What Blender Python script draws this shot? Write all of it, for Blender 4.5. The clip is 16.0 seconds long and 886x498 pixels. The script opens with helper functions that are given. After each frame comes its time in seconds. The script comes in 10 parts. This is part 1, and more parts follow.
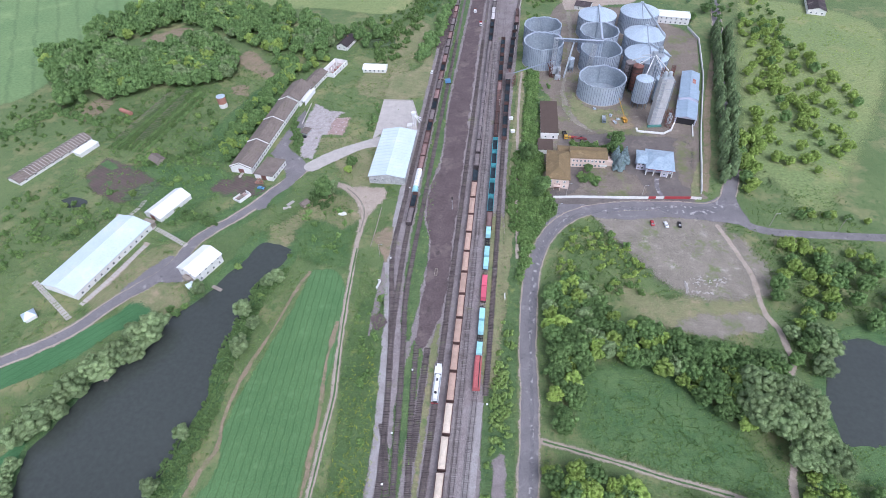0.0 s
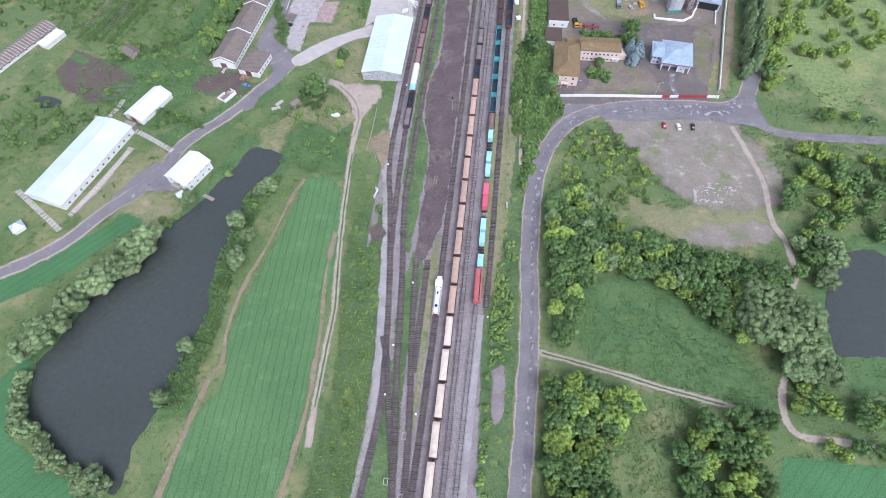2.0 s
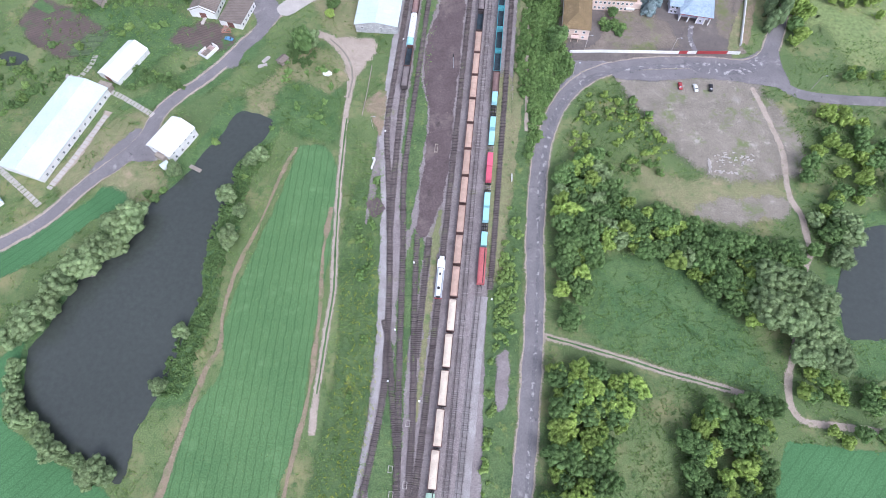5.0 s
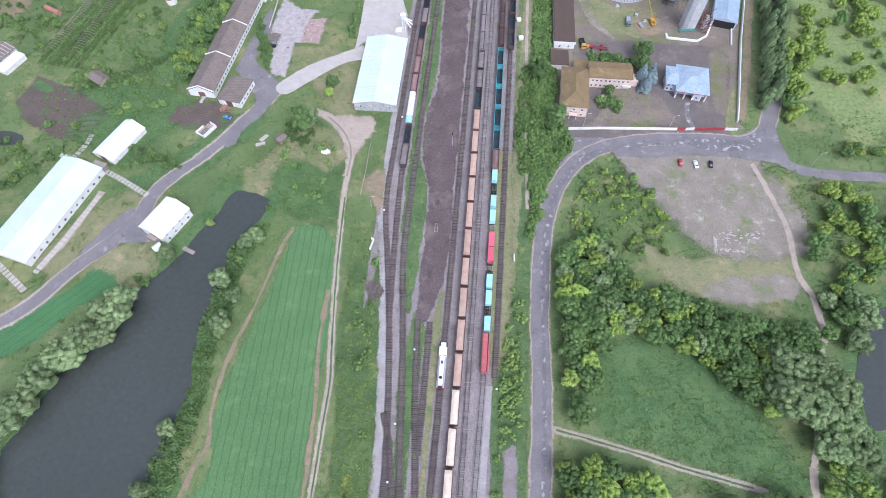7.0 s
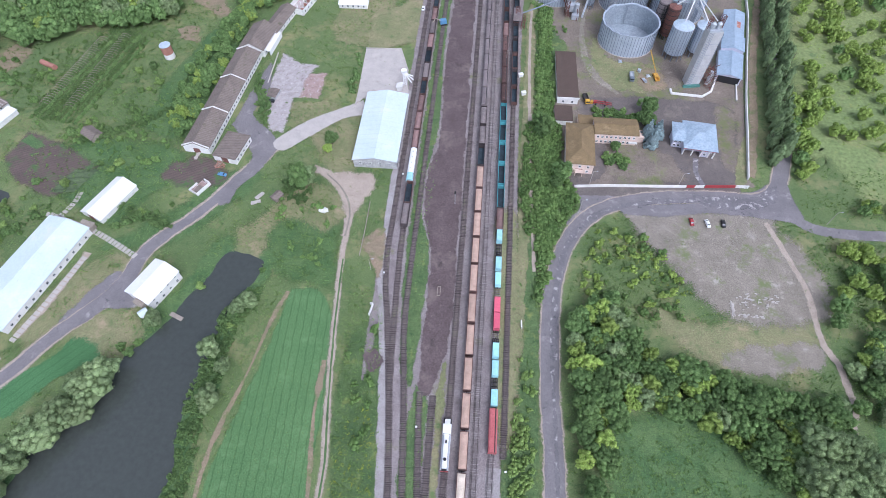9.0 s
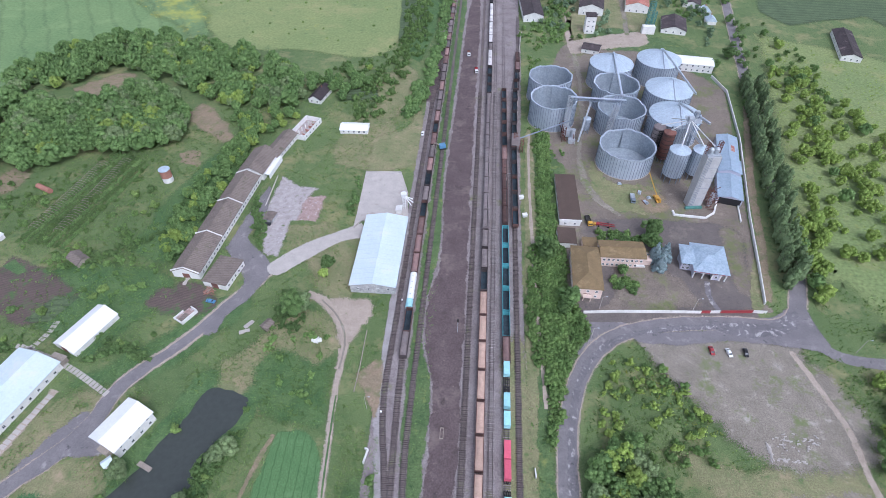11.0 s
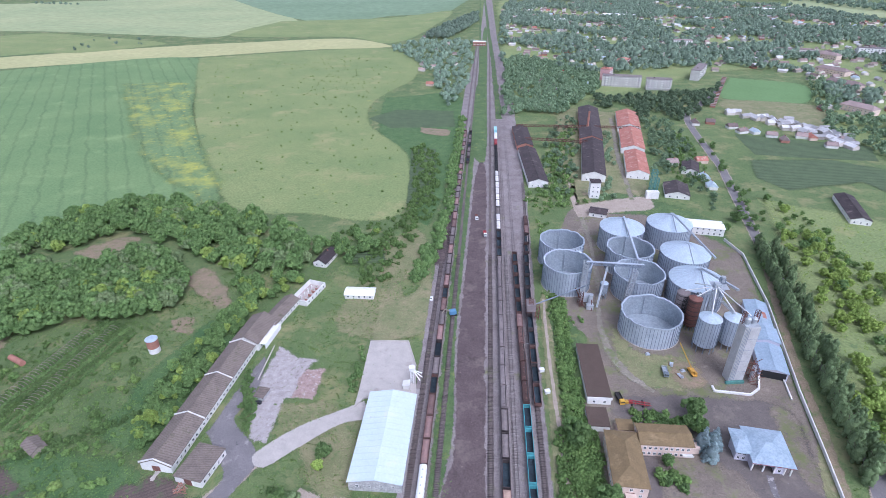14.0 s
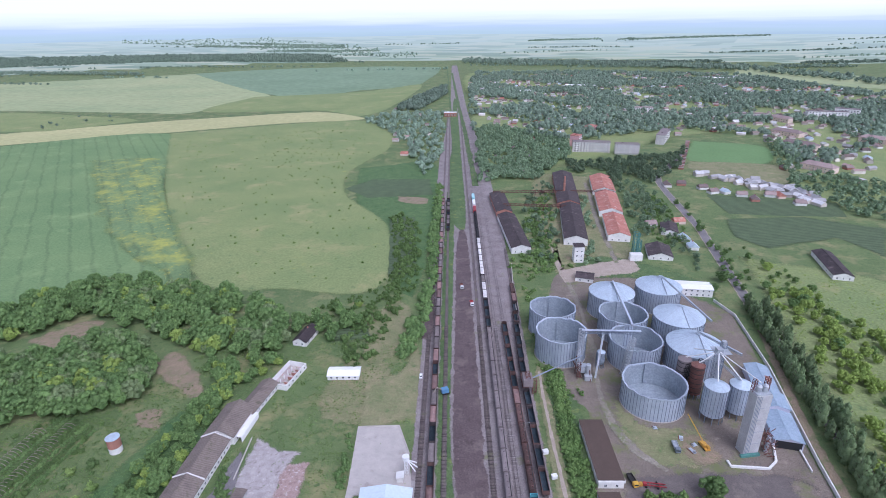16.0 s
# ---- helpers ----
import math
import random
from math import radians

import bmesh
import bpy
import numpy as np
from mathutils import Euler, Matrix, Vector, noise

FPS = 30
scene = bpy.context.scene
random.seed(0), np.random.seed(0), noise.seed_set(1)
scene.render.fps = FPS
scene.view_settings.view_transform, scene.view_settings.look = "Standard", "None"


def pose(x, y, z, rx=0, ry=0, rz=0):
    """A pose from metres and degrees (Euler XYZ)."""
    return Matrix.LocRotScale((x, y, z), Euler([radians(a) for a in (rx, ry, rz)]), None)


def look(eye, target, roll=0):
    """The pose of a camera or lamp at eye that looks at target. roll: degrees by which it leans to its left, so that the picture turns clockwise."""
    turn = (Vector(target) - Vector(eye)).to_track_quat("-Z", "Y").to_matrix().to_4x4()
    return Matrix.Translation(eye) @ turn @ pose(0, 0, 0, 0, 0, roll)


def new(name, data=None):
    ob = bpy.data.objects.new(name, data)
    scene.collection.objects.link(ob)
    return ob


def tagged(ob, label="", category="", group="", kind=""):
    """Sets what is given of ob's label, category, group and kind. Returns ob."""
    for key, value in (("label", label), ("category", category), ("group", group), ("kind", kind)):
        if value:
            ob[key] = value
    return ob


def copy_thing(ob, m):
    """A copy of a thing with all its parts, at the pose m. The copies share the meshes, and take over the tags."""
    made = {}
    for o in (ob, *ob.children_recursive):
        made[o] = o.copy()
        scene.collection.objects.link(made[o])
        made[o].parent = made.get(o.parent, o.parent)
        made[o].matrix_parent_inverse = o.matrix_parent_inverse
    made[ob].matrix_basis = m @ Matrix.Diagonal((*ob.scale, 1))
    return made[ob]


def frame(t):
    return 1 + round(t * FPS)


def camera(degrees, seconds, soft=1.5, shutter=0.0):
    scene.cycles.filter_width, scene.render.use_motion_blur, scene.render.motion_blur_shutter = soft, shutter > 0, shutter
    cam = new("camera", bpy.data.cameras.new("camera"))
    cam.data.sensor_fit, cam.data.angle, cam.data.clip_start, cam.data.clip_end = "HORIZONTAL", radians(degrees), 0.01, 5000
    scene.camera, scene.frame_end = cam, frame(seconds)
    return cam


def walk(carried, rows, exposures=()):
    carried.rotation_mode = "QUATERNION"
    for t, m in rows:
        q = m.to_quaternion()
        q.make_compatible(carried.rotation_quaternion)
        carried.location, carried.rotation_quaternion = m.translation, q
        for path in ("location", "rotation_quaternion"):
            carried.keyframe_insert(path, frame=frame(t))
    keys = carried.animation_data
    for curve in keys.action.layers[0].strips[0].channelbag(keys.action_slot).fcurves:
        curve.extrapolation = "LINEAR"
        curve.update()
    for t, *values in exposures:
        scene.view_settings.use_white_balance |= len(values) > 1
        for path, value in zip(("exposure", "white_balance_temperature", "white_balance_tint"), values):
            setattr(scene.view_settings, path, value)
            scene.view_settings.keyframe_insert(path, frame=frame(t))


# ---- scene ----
cam = camera(78.6, 16.0, soft=0.5)
PATH = [
    (0, (13.948, 1.483, 202.96), (-4.732, 138.381, 58.36), -1.9),
    (0.5, (13.272, 4.86, 203.091), (-4.396, 134.021, 51.391), -1.9),
    (1, (12.566, 8.457, 203.253), (-4.006, 129.086, 44.553), -2.1),
    (1.5, (11.908, 12.11, 203.448), (-3.767, 124.186, 38.548), -2.2),
    (2, (11.203, 15.76, 203.655), (-3.455, 119.095, 33.055), -2.3),
    (2.5, (10.498, 19.401, 203.897), (-3.153, 114.093, 28.297), -2.5),
    (3, (9.621, 23.148, 204.183), (-2.866, 109.617, 24.283), -2.7),
    (3.2, (9.248, 24.645, 204.264), (-2.816, 108.042, 22.864), -2.7),
    (5.3, (5.062, 40.94, 204.935), (-5.155, 121.112, 21.935), -1.8),
    (5.5, (4.651, 42.65, 204.982), (-5.415, 124.245, 22.682), -1.7),
    (6, (3.609, 46.828, 205.087), (-6.762, 136.133, 26.387), -1.4),
    (6.5, (2.592, 50.007, 204.844), (-7.835, 144.636, 28.944), -1.1),
    (7, (1.616, 53.549, 204.308), (-8.344, 150.438, 29.508), -1.0),
    (7.5, (0.617, 57.126, 203.364), (-8.824, 155.779, 29.564), -0.9),
    (8, (-0.268, 60.677, 202.168), (-9.896, 161.121, 29.468), -0.8),
    (8.2, (-0.639, 62.154, 201.813), (-10.241, 163.305, 29.513), -0.7),
    (10.3, (-5.003, 78.932, 196.393), (-15.39, 208.656, 44.593), 0.0),
    (10.5, (-5.451, 80.519, 195.948), (-15.942, 213.148, 46.748), -0.0),
    (11, (-6.562, 84.426, 194.373), (-16.877, 224.012, 51.573), 0.0),
    (11.5, (-7.684, 88.433, 192.967), (-18.08, 234.545, 56.767), -0.0),
    (12, (-9.014, 92.432, 191.681), (-19.151, 244.705, 62.381), 0.1),
    (12.5, (-10.076, 96.383, 190.407), (-20.023, 254.508, 68.307), 0.0),
    (13, (-11.222, 100.42, 189.253), (-21.544, 264.036, 74.653), 0.0),
    (13.5, (-12.606, 104.541, 188.181), (-23.26, 273.25, 81.381), 0.0),
    (14, (-13.947, 108.626, 187.047), (-26.992, 281.91, 88.247), -0.1),
    (14.5, (-15.882, 112.767, 185.795), (-34.128, 289.628, 94.195), -0.1),
    (15, (-18.215, 116.483, 185.22), (-39.6, 296.434, 100.52), -0.2),
    (15.5, (-20.01, 119.434, 184.681), (-36.165, 302.247, 105.281), -0.4),
    (16, (-22.682, 121.77, 184.61), (-26.327, 306.096, 107.21), -0.7),
]
walk(cam, [(t, look(eye, target, roll)) for t, eye, target, roll in PATH], exposures=[(0.0, 0.46, 5480.0, 17.5), (1.5, 0.56, 5500.0, 18.0), (3.0, 0.66, 5520.0, 18.0), (6.0, 0.69, 5520.0, 17.5), (8.0, 0.58, 5500.0, 17.5), (11.0, 0.33, 5450.0, 17.5), (12.5, 0.38, 5400.0, 18.5), (14.0, 0.43, 5330.0, 21.0), (15.0, 0.39, 5340.0, 24.0), (16.0, 0.19, 5360.0, 24.0)])
from mathutils.geometry import tessellate_polygon as tessellate

# ---- light ----
SUN_HEIGHT, SUN_TURN = 52.0, 150.0
world = bpy.data.worlds.new("overcast_sky")
scene.world = world
world.use_nodes = True
wn, wl = world.node_tree.nodes, world.node_tree.links
sky = wn.new("ShaderNodeTexSky")
sky.sky_type = "NISHITA"
sky.sun_disc = False
sky.sun_elevation, sky.sun_rotation = radians(SUN_HEIGHT), radians(SUN_TURN)
sky.air_density, sky.dust_density, sky.ozone_density = 1.0, 4.0, 1.0
pale = wn.new("ShaderNodeHueSaturation")
pale.inputs["Saturation"].default_value = 0.35
wl.new(sky.outputs[0], pale.inputs["Color"])
wl.new(pale.outputs[0], wn["Background"].inputs[0])
wn["Background"].inputs[1].default_value = 0.15
sun = new("sun", bpy.data.lights.new("sun", "SUN"))
sun.data.energy, sun.data.angle, sun.data.color = 0.75, radians(30), (1.0, 0.97, 0.92)
sun.matrix_world = pose(0, 0, 300, 90 - SUN_HEIGHT, 0, 180 - SUN_TURN)


# ---- materials ----
def mat(name, col, rough=0.85, metal=0.0, vary=0.25, scale=0.4, fine=6.0, bump=0.0, tint=None, spec=0.3, per_object=0.0, per_island=0.0):
    """A surface with stains at one scale, grain at a second, and an optional second colour in the stains."""
    m = bpy.data.materials.new(name)
    m.use_nodes = True
    n, l = m.node_tree.nodes, m.node_tree.links
    b = n["Principled BSDF"]
    b.inputs["Roughness"].default_value, b.inputs["Metallic"].default_value = rough, metal
    b.inputs["Specular IOR Level"].default_value = spec
    geo = n.new("ShaderNodeNewGeometry")
    big, small = n.new("ShaderNodeTexNoise"), n.new("ShaderNodeTexNoise")
    for tex, sc, det in ((big, scale, 5), (small, fine, 3)):
        tex.inputs["Scale"].default_value, tex.inputs["Detail"].default_value = sc, det
        tex.inputs["Roughness"].default_value = 0.62
        l.new(geo.outputs["Position"], tex.inputs["Vector"])
    ramp = n.new("ShaderNodeValToRGB")
    c2 = tint or [c * (1 - vary) for c in col]
    ramp.color_ramp.elements[0].position, ramp.color_ramp.elements[1].position = 0.33, 0.67
    ramp.color_ramp.elements[0].color, ramp.color_ramp.elements[1].color = (*c2, 1), (*col, 1)
    l.new(big.outputs["Fac"], ramp.inputs[0])
    gain = n.new("ShaderNodeMapRange")
    gain.inputs["From Min"].default_value, gain.inputs["From Max"].default_value = 0.25, 0.75
    gain.inputs["To Min"].default_value, gain.inputs["To Max"].default_value = 1 - vary, 1 + vary
    l.new(small.outputs["Fac"], gain.inputs["Value"])
    out = gain.outputs[0]
    for share, socket in ((per_object, n.new("ShaderNodeObjectInfo").outputs["Random"]), (per_island, geo.outputs["Random Per Island"])):
        if share:
            r = n.new("ShaderNodeMapRange")
            r.inputs["To Min"].default_value, r.inputs["To Max"].default_value = 1 - share, 1 + share
            l.new(socket, r.inputs["Value"])
            mul = n.new("ShaderNodeMath")
            mul.operation = "MULTIPLY"
            l.new(out, mul.inputs[0])
            l.new(r.outputs[0], mul.inputs[1])
            out = mul.outputs[0]
    mix = n.new("ShaderNodeVectorMath")
    mix.operation = "SCALE"
    l.new(ramp.outputs[0], mix.inputs[0])
    l.new(out, mix.inputs["Scale"])
    l.new(mix.outputs[0], b.inputs["Base Color"])
    if bump:
        bp = n.new("ShaderNodeBump")
        bp.inputs["Strength"].default_value, bp.inputs["Distance"].default_value = 0.6, bump
        l.new(small.outputs["Fac"], bp.inputs["Height"])
        l.new(bp.outputs[0], b.inputs["Normal"])
    return m


def leaf_mat(name, col, dark, share=0.3):
    """Leaves: diffuse and a little light let through, each tree and each clump its own shade."""
    m = mat(name, col, rough=0.7, vary=0.34, scale=0.12, fine=2.6, tint=dark, per_object=share, per_island=0.24, spec=0.15)
    n, l = m.node_tree.nodes, m.node_tree.links
    b = n["Principled BSDF"]
    tr, add = n.new("ShaderNodeBsdfTranslucent"), n.new("ShaderNodeMixShader")
    add.inputs[0].default_value = 0.3
    l.new(b.inputs["Base Color"].links[0].from_socket, tr.inputs[0])
    l.new(b.outputs[0], add.inputs[1])
    l.new(tr.outputs[0], add.inputs[2])
    l.new(add.outputs[0], n["Material Output"].inputs[0])
    return m


def striped(m, axis_angle, period, strength, soft=0.35):
    """Lays drilled rows or tractor lines across a field: a wave across the ground at that angle."""
    n, l = m.node_tree.nodes, m.node_tree.links
    b = n["Principled BSDF"]
    src = b.inputs["Base Color"].links[0].from_socket
    geo, rot, wave = n.new("ShaderNodeNewGeometry"), n.new("ShaderNodeVectorRotate"), n.new("ShaderNodeTexWave")
    rot.rotation_type = "Z_AXIS"
    rot.inputs["Angle"].default_value = radians(axis_angle)
    l.new(geo.outputs["Position"], rot.inputs["Vector"])
    wave.inputs["Scale"].default_value = 0.314 / period
    wave.inputs["Distortion"].default_value, wave.inputs["Detail"].default_value = 1.6, 3.0
    wave.inputs["Detail Scale"].default_value = 2.2
    l.new(rot.outputs[0], wave.inputs["Vector"])
    r = n.new("ShaderNodeMapRange")
    r.inputs["From Min"].default_value, r.inputs["From Max"].default_value = 0.0, soft
    r.inputs["To Min"].default_value = 1 - strength
    l.new(wave.outputs["Fac"], r.inputs["Value"])
    mul = n.new("ShaderNodeVectorMath")
    mul.operation = "SCALE"
    l.new(src, mul.inputs[0])
    l.new(r.outputs[0], mul.inputs["Scale"])
    l.new(mul.outputs[0], b.inputs["Base Color"])
    return m


def blotched(m, colour, scale, low, high):
    """Mixes a second colour in where a noise of that scale is high: flowers, bare soil, moss, rust."""
    n, l = m.node_tree.nodes, m.node_tree.links
    b = n["Principled BSDF"]
    src = b.inputs["Base Color"].links[0].from_socket
    geo, tex, r, mx = n.new("ShaderNodeNewGeometry"), n.new("ShaderNodeTexNoise"), n.new("ShaderNodeMapRange"), n.new("ShaderNodeMix")
    tex.inputs["Scale"].default_value, tex.inputs["Detail"].default_value, tex.inputs["Roughness"].default_value = scale, 7, 0.7
    l.new(geo.outputs["Position"], tex.inputs["Vector"])
    r.inputs["From Min"].default_value, r.inputs["From Max"].default_value = low, high
    l.new(tex.outputs["Fac"], r.inputs["Value"])
    mx.data_type = "RGBA"
    l.new(r.outputs[0], mx.inputs[0])
    l.new(src, mx.inputs[6])
    mx.inputs[7].default_value = (*colour, 1)
    l.new(mx.outputs[2], b.inputs["Base Color"])
    return m


M = {}
M["grass"] = blotched(blotched(blotched(mat("grass", (0.158, 0.208, 0.08), vary=0.42, scale=0.03, fine=2.2, tint=(0.105, 0.158, 0.058), bump=0.3), (0.26, 0.25, 0.12), 0.045, 0.5, 0.66), (0.065, 0.125, 0.042), 0.3, 0.54, 0.68), (0.19, 0.26, 0.11), 1.1, 0.58, 0.7)
M["rough_grass"] = blotched(blotched(blotched(mat("rough_grass", (0.13, 0.19, 0.072), vary=0.5, scale=0.08, fine=2.2, tint=(0.075, 0.13, 0.05), bump=0.4), (0.24, 0.27, 0.08), 0.12, 0.56, 0.7), (0.055, 0.105, 0.038), 0.4, 0.54, 0.68), (0.2, 0.17, 0.11), 0.1, 0.66, 0.76)
M["lush_grass"] = blotched(blotched(mat("lush_grass", (0.122, 0.192, 0.07), vary=0.5, scale=0.1, fine=2.0, tint=(0.07, 0.14, 0.05), bump=0.4), (0.05, 0.1, 0.036), 0.35, 0.52, 0.68), (0.17, 0.25, 0.09), 0.9, 0.57, 0.7)
M["dry_grass"] = blotched(blotched(blotched(mat("dry_grass", (0.275, 0.25, 0.14), vary=0.38, scale=0.06, fine=2.0, tint=(0.18, 0.2, 0.09), bump=0.2), (0.37, 0.29, 0.19), 0.09, 0.56, 0.7), (0.12, 0.18, 0.062), 0.25, 0.54, 0.68), (0.34, 0.32, 0.2), 0.9, 0.6, 0.7)
M["meadow"] = blotched(blotched(blotched(mat("meadow", (0.25, 0.29, 0.115), vary=0.34, scale=0.012, fine=0.6, tint=(0.19, 0.25, 0.095)), (0.34, 0.32, 0.15), 0.02, 0.54, 0.72), (0.13, 0.19, 0.075), 0.11, 0.58, 0.7), (0.38, 0.38, 0.1), 0.05, 0.63, 0.74)
M["crop"] = striped(blotched(mat("crop", (0.112, 0.212, 0.08), vary=0.36, scale=0.03, fine=2.0, tint=(0.088, 0.178, 0.066), bump=0.2), (0.14, 0.25, 0.1), 0.15, 0.54, 0.7), -3, 3.1, 0.26, 0.1)
M["pitch"] = mat("pitch", (0.16, 0.27, 0.105), vary=0.15, scale=0.02, fine=0.3, tint=(0.14, 0.24, 0.09))
M["pink_wall"] = mat("pink_wall", (0.6, 0.36, 0.36), vary=0.12, scale=0.1, fine=1.0)
M["crop_b"] = striped(mat("crop_b", (0.085, 0.2, 0.078), vary=0.34, scale=0.04, fine=2.0, tint=(0.065, 0.16, 0.06), bump=0.2), 40, 3.2, 0.16, 0.12)
M["far_crop"] = striped(blotched(mat("far_crop", (0.19, 0.28, 0.115), vary=0.22, scale=0.012, fine=0.5, tint=(0.145, 0.235, 0.095)), (0.235, 0.33, 0.14), 0.03, 0.54, 0.7), -33, 17.0, 0.16, 0.14)
M["rape"] = blotched(blotched(striped(mat("rape", (0.18, 0.27, 0.115), vary=0.22, scale=0.02, fine=0.4), -33, 17.0, 0.16, 0.14), (0.36, 0.38, 0.09), 0.03, 0.48, 0.66), (0.5, 0.44, 0.07), 0.16, 0.58, 0.68)
M["tan_field"] = mat("tan_field", (0.47, 0.45, 0.22), vary=0.15, scale=0.008, fine=0.1, tint=(0.4, 0.4, 0.19))
M["pale_field"] = mat("pale_field", (0.38, 0.41, 0.21), vary=0.15, scale=0.004, fine=0.05, tint=(0.29, 0.35, 0.18))
M["blue_field"] = mat("blue_field", (0.215, 0.3, 0.18), vary=0.2, scale=0.004, fine=0.05, tint=(0.18, 0.26, 0.15))
M["garden"] = striped(mat("garden", (0.116, 0.161, 0.077), vary=0.35, scale=0.1, fine=1.0, tint=(0.087, 0.125, 0.063)), 80, 3.5, 0.35)
M["bed"] = blotched(striped(mat("bed", (0.15, 0.11, 0.095), vary=0.3, scale=0.15, fine=2.0, tint=(0.11, 0.085, 0.075), bump=0.1), 60, 1.6, 0.25), (0.08, 0.15, 0.05), 0.14, 0.52, 0.64)
M["soil"] = blotched(blotched(mat("soil", (0.3, 0.225, 0.155), vary=0.3, scale=0.12, fine=2.0, tint=(0.23, 0.19, 0.125)), (0.14, 0.18, 0.065), 0.2, 0.5, 0.68), (0.36, 0.29, 0.21), 0.5, 0.58, 0.7)
M["dirt_path"] = blotched(mat("dirt_path", (0.44, 0.365, 0.3), vary=0.25, scale=0.2, fine=2.5, tint=(0.35, 0.29, 0.235)), (0.17, 0.19, 0.085), 0.35, 0.59, 0.72)
M["black_soil"] = blotched(blotched(blotched(mat("black_soil", (0.135, 0.102, 0.099), vary=0.36, scale=0.09, fine=1.6, tint=(0.105, 0.078, 0.078), bump=0.35), (0.21, 0.165, 0.15), 0.07, 0.52, 0.7), (0.07, 0.055, 0.055), 0.16, 0.56, 0.7), (0.24, 0.19, 0.17), 0.6, 0.62, 0.7)
M["ballast"] = blotched(blotched(mat("ballast", (0.3, 0.262, 0.255), vary=0.4, scale=0.08, fine=2.5, tint=(0.225, 0.19, 0.185), bump=0.25), (0.17, 0.14, 0.135), 0.12, 0.54, 0.7), (0.2, 0.2, 0.11), 0.05, 0.6, 0.7)
M["grey_ballast"] = mat("grey_ballast", (0.39, 0.365, 0.355), vary=0.32, scale=0.15, fine=3.0, tint=(0.29, 0.26, 0.25), bump=0.2)
M["asphalt"] = blotched(blotched(mat("asphalt", (0.228, 0.211, 0.212), vary=0.24, scale=0.1, fine=2.5, tint=(0.175, 0.162, 0.165)), (0.32, 0.3, 0.29), 0.14, 0.58, 0.67), (0.105, 0.1, 0.104), 0.3, 0.6, 0.68)
M["yard_asphalt"] = blotched(blotched(blotched(mat("yard_asphalt", (0.172, 0.148, 0.134), vary=0.28, scale=0.08, fine=2.5, tint=(0.132, 0.113, 0.103)), (0.24, 0.205, 0.172), 0.09, 0.54, 0.7), (0.1, 0.093, 0.09), 0.25, 0.6, 0.68), (0.3, 0.28, 0.26), 0.55, 0.64, 0.72)
M["dryer_sheet"] = mat("dryer_sheet", (0.5, 0.5, 0.5), rough=0.6, vary=0.14, scale=0.25, fine=1.5, tint=(0.41, 0.405, 0.4), spec=0.35)
M["worn_dirt"] = blotched(blotched(mat("worn_dirt", (0.285, 0.25, 0.205), vary=0.36, scale=0.1, fine=2.2, tint=(0.22, 0.195, 0.155)), (0.17, 0.2, 0.085), 0.08, 0.53, 0.64), (0.4, 0.36, 0.31), 0.2, 0.57, 0.7)
M["slate_paint"] = mat("slate_paint", (0.2, 0.235, 0.27), rough=0.5, vary=0.12, scale=0.5, fine=2.0)
M["orange_paint"] = mat("orange_paint", (0.6, 0.33, 0.06), rough=0.6, vary=0.25, scale=0.6, fine=2.0)
M["yard"] = blotched(blotched(blotched(mat("yard", (0.24, 0.2, 0.16), vary=0.4, scale=0.05, fine=2.2, tint=(0.17, 0.14, 0.115)), (0.33, 0.28, 0.225), 0.12, 0.54, 0.68), (0.16, 0.175, 0.075), 0.06, 0.51, 0.62), (0.13, 0.11, 0.1), 0.5, 0.56, 0.68)
M["concrete"] = blotched(mat("concrete", (0.5, 0.46, 0.42), vary=0.12, scale=0.2, fine=3.0, tint=(0.42, 0.385, 0.35)), (0.34, 0.3, 0.27), 0.14, 0.58, 0.72)
M["rubble"] = blotched(blotched(mat("rubble", (0.56, 0.5, 0.48), vary=0.35, scale=0.3, fine=3.0, tint=(0.34, 0.29, 0.27), bump=0.15), (0.42, 0.24, 0.2), 0.2, 0.54, 0.64), (0.1, 0.15, 0.05), 0.18, 0.6, 0.68)
M["stained_ballast"] = blotched(mat("stained_ballast", (0.2, 0.168, 0.16), vary=0.4, scale=0.1, fine=2.5, tint=(0.14, 0.115, 0.11), bump=0.2), (0.17, 0.19, 0.09), 0.1, 0.55, 0.68)
M["cracked_asphalt"] = blotched(blotched(mat("cracked_asphalt", (0.2, 0.187, 0.192), vary=0.25, scale=0.1, fine=2.5, tint=(0.15, 0.14, 0.146)), (0.4, 0.375, 0.365), 0.36, 0.54, 0.6), (0.1, 0.095, 0.1), 0.5, 0.6, 0.66)
M["old_floor"] = blotched(blotched(blotched(mat("old_floor", (0.45, 0.41, 0.395), vary=0.22, scale=0.3, fine=3.0, tint=(0.34, 0.305, 0.29)), (0.55, 0.51, 0.49), 0.5, 0.58, 0.66), (0.24, 0.2, 0.19), 0.35, 0.58, 0.66), (0.13, 0.17, 0.065), 0.16, 0.6, 0.68)
M["brick_rubble"] = blotched(blotched(mat("brick_rubble", (0.42, 0.31, 0.28), vary=0.4, scale=0.4, fine=3.0, tint=(0.3, 0.21, 0.185), bump=0.15), (0.58, 0.52, 0.5), 0.6, 0.56, 0.64), (0.13, 0.17, 0.065), 0.2, 0.6, 0.68)
M["water"] = mat("water", (0.06, 0.068, 0.06), rough=0.07, vary=0.12, scale=0.02, fine=0.5, spec=0.5)
wb = M["water"].node_tree
bpn = wb.nodes.new("ShaderNodeBump")
bpn.inputs["Strength"].default_value, bpn.inputs["Distance"].default_value = 0.05, 0.05
wtx = wb.nodes.new("ShaderNodeTexNoise")
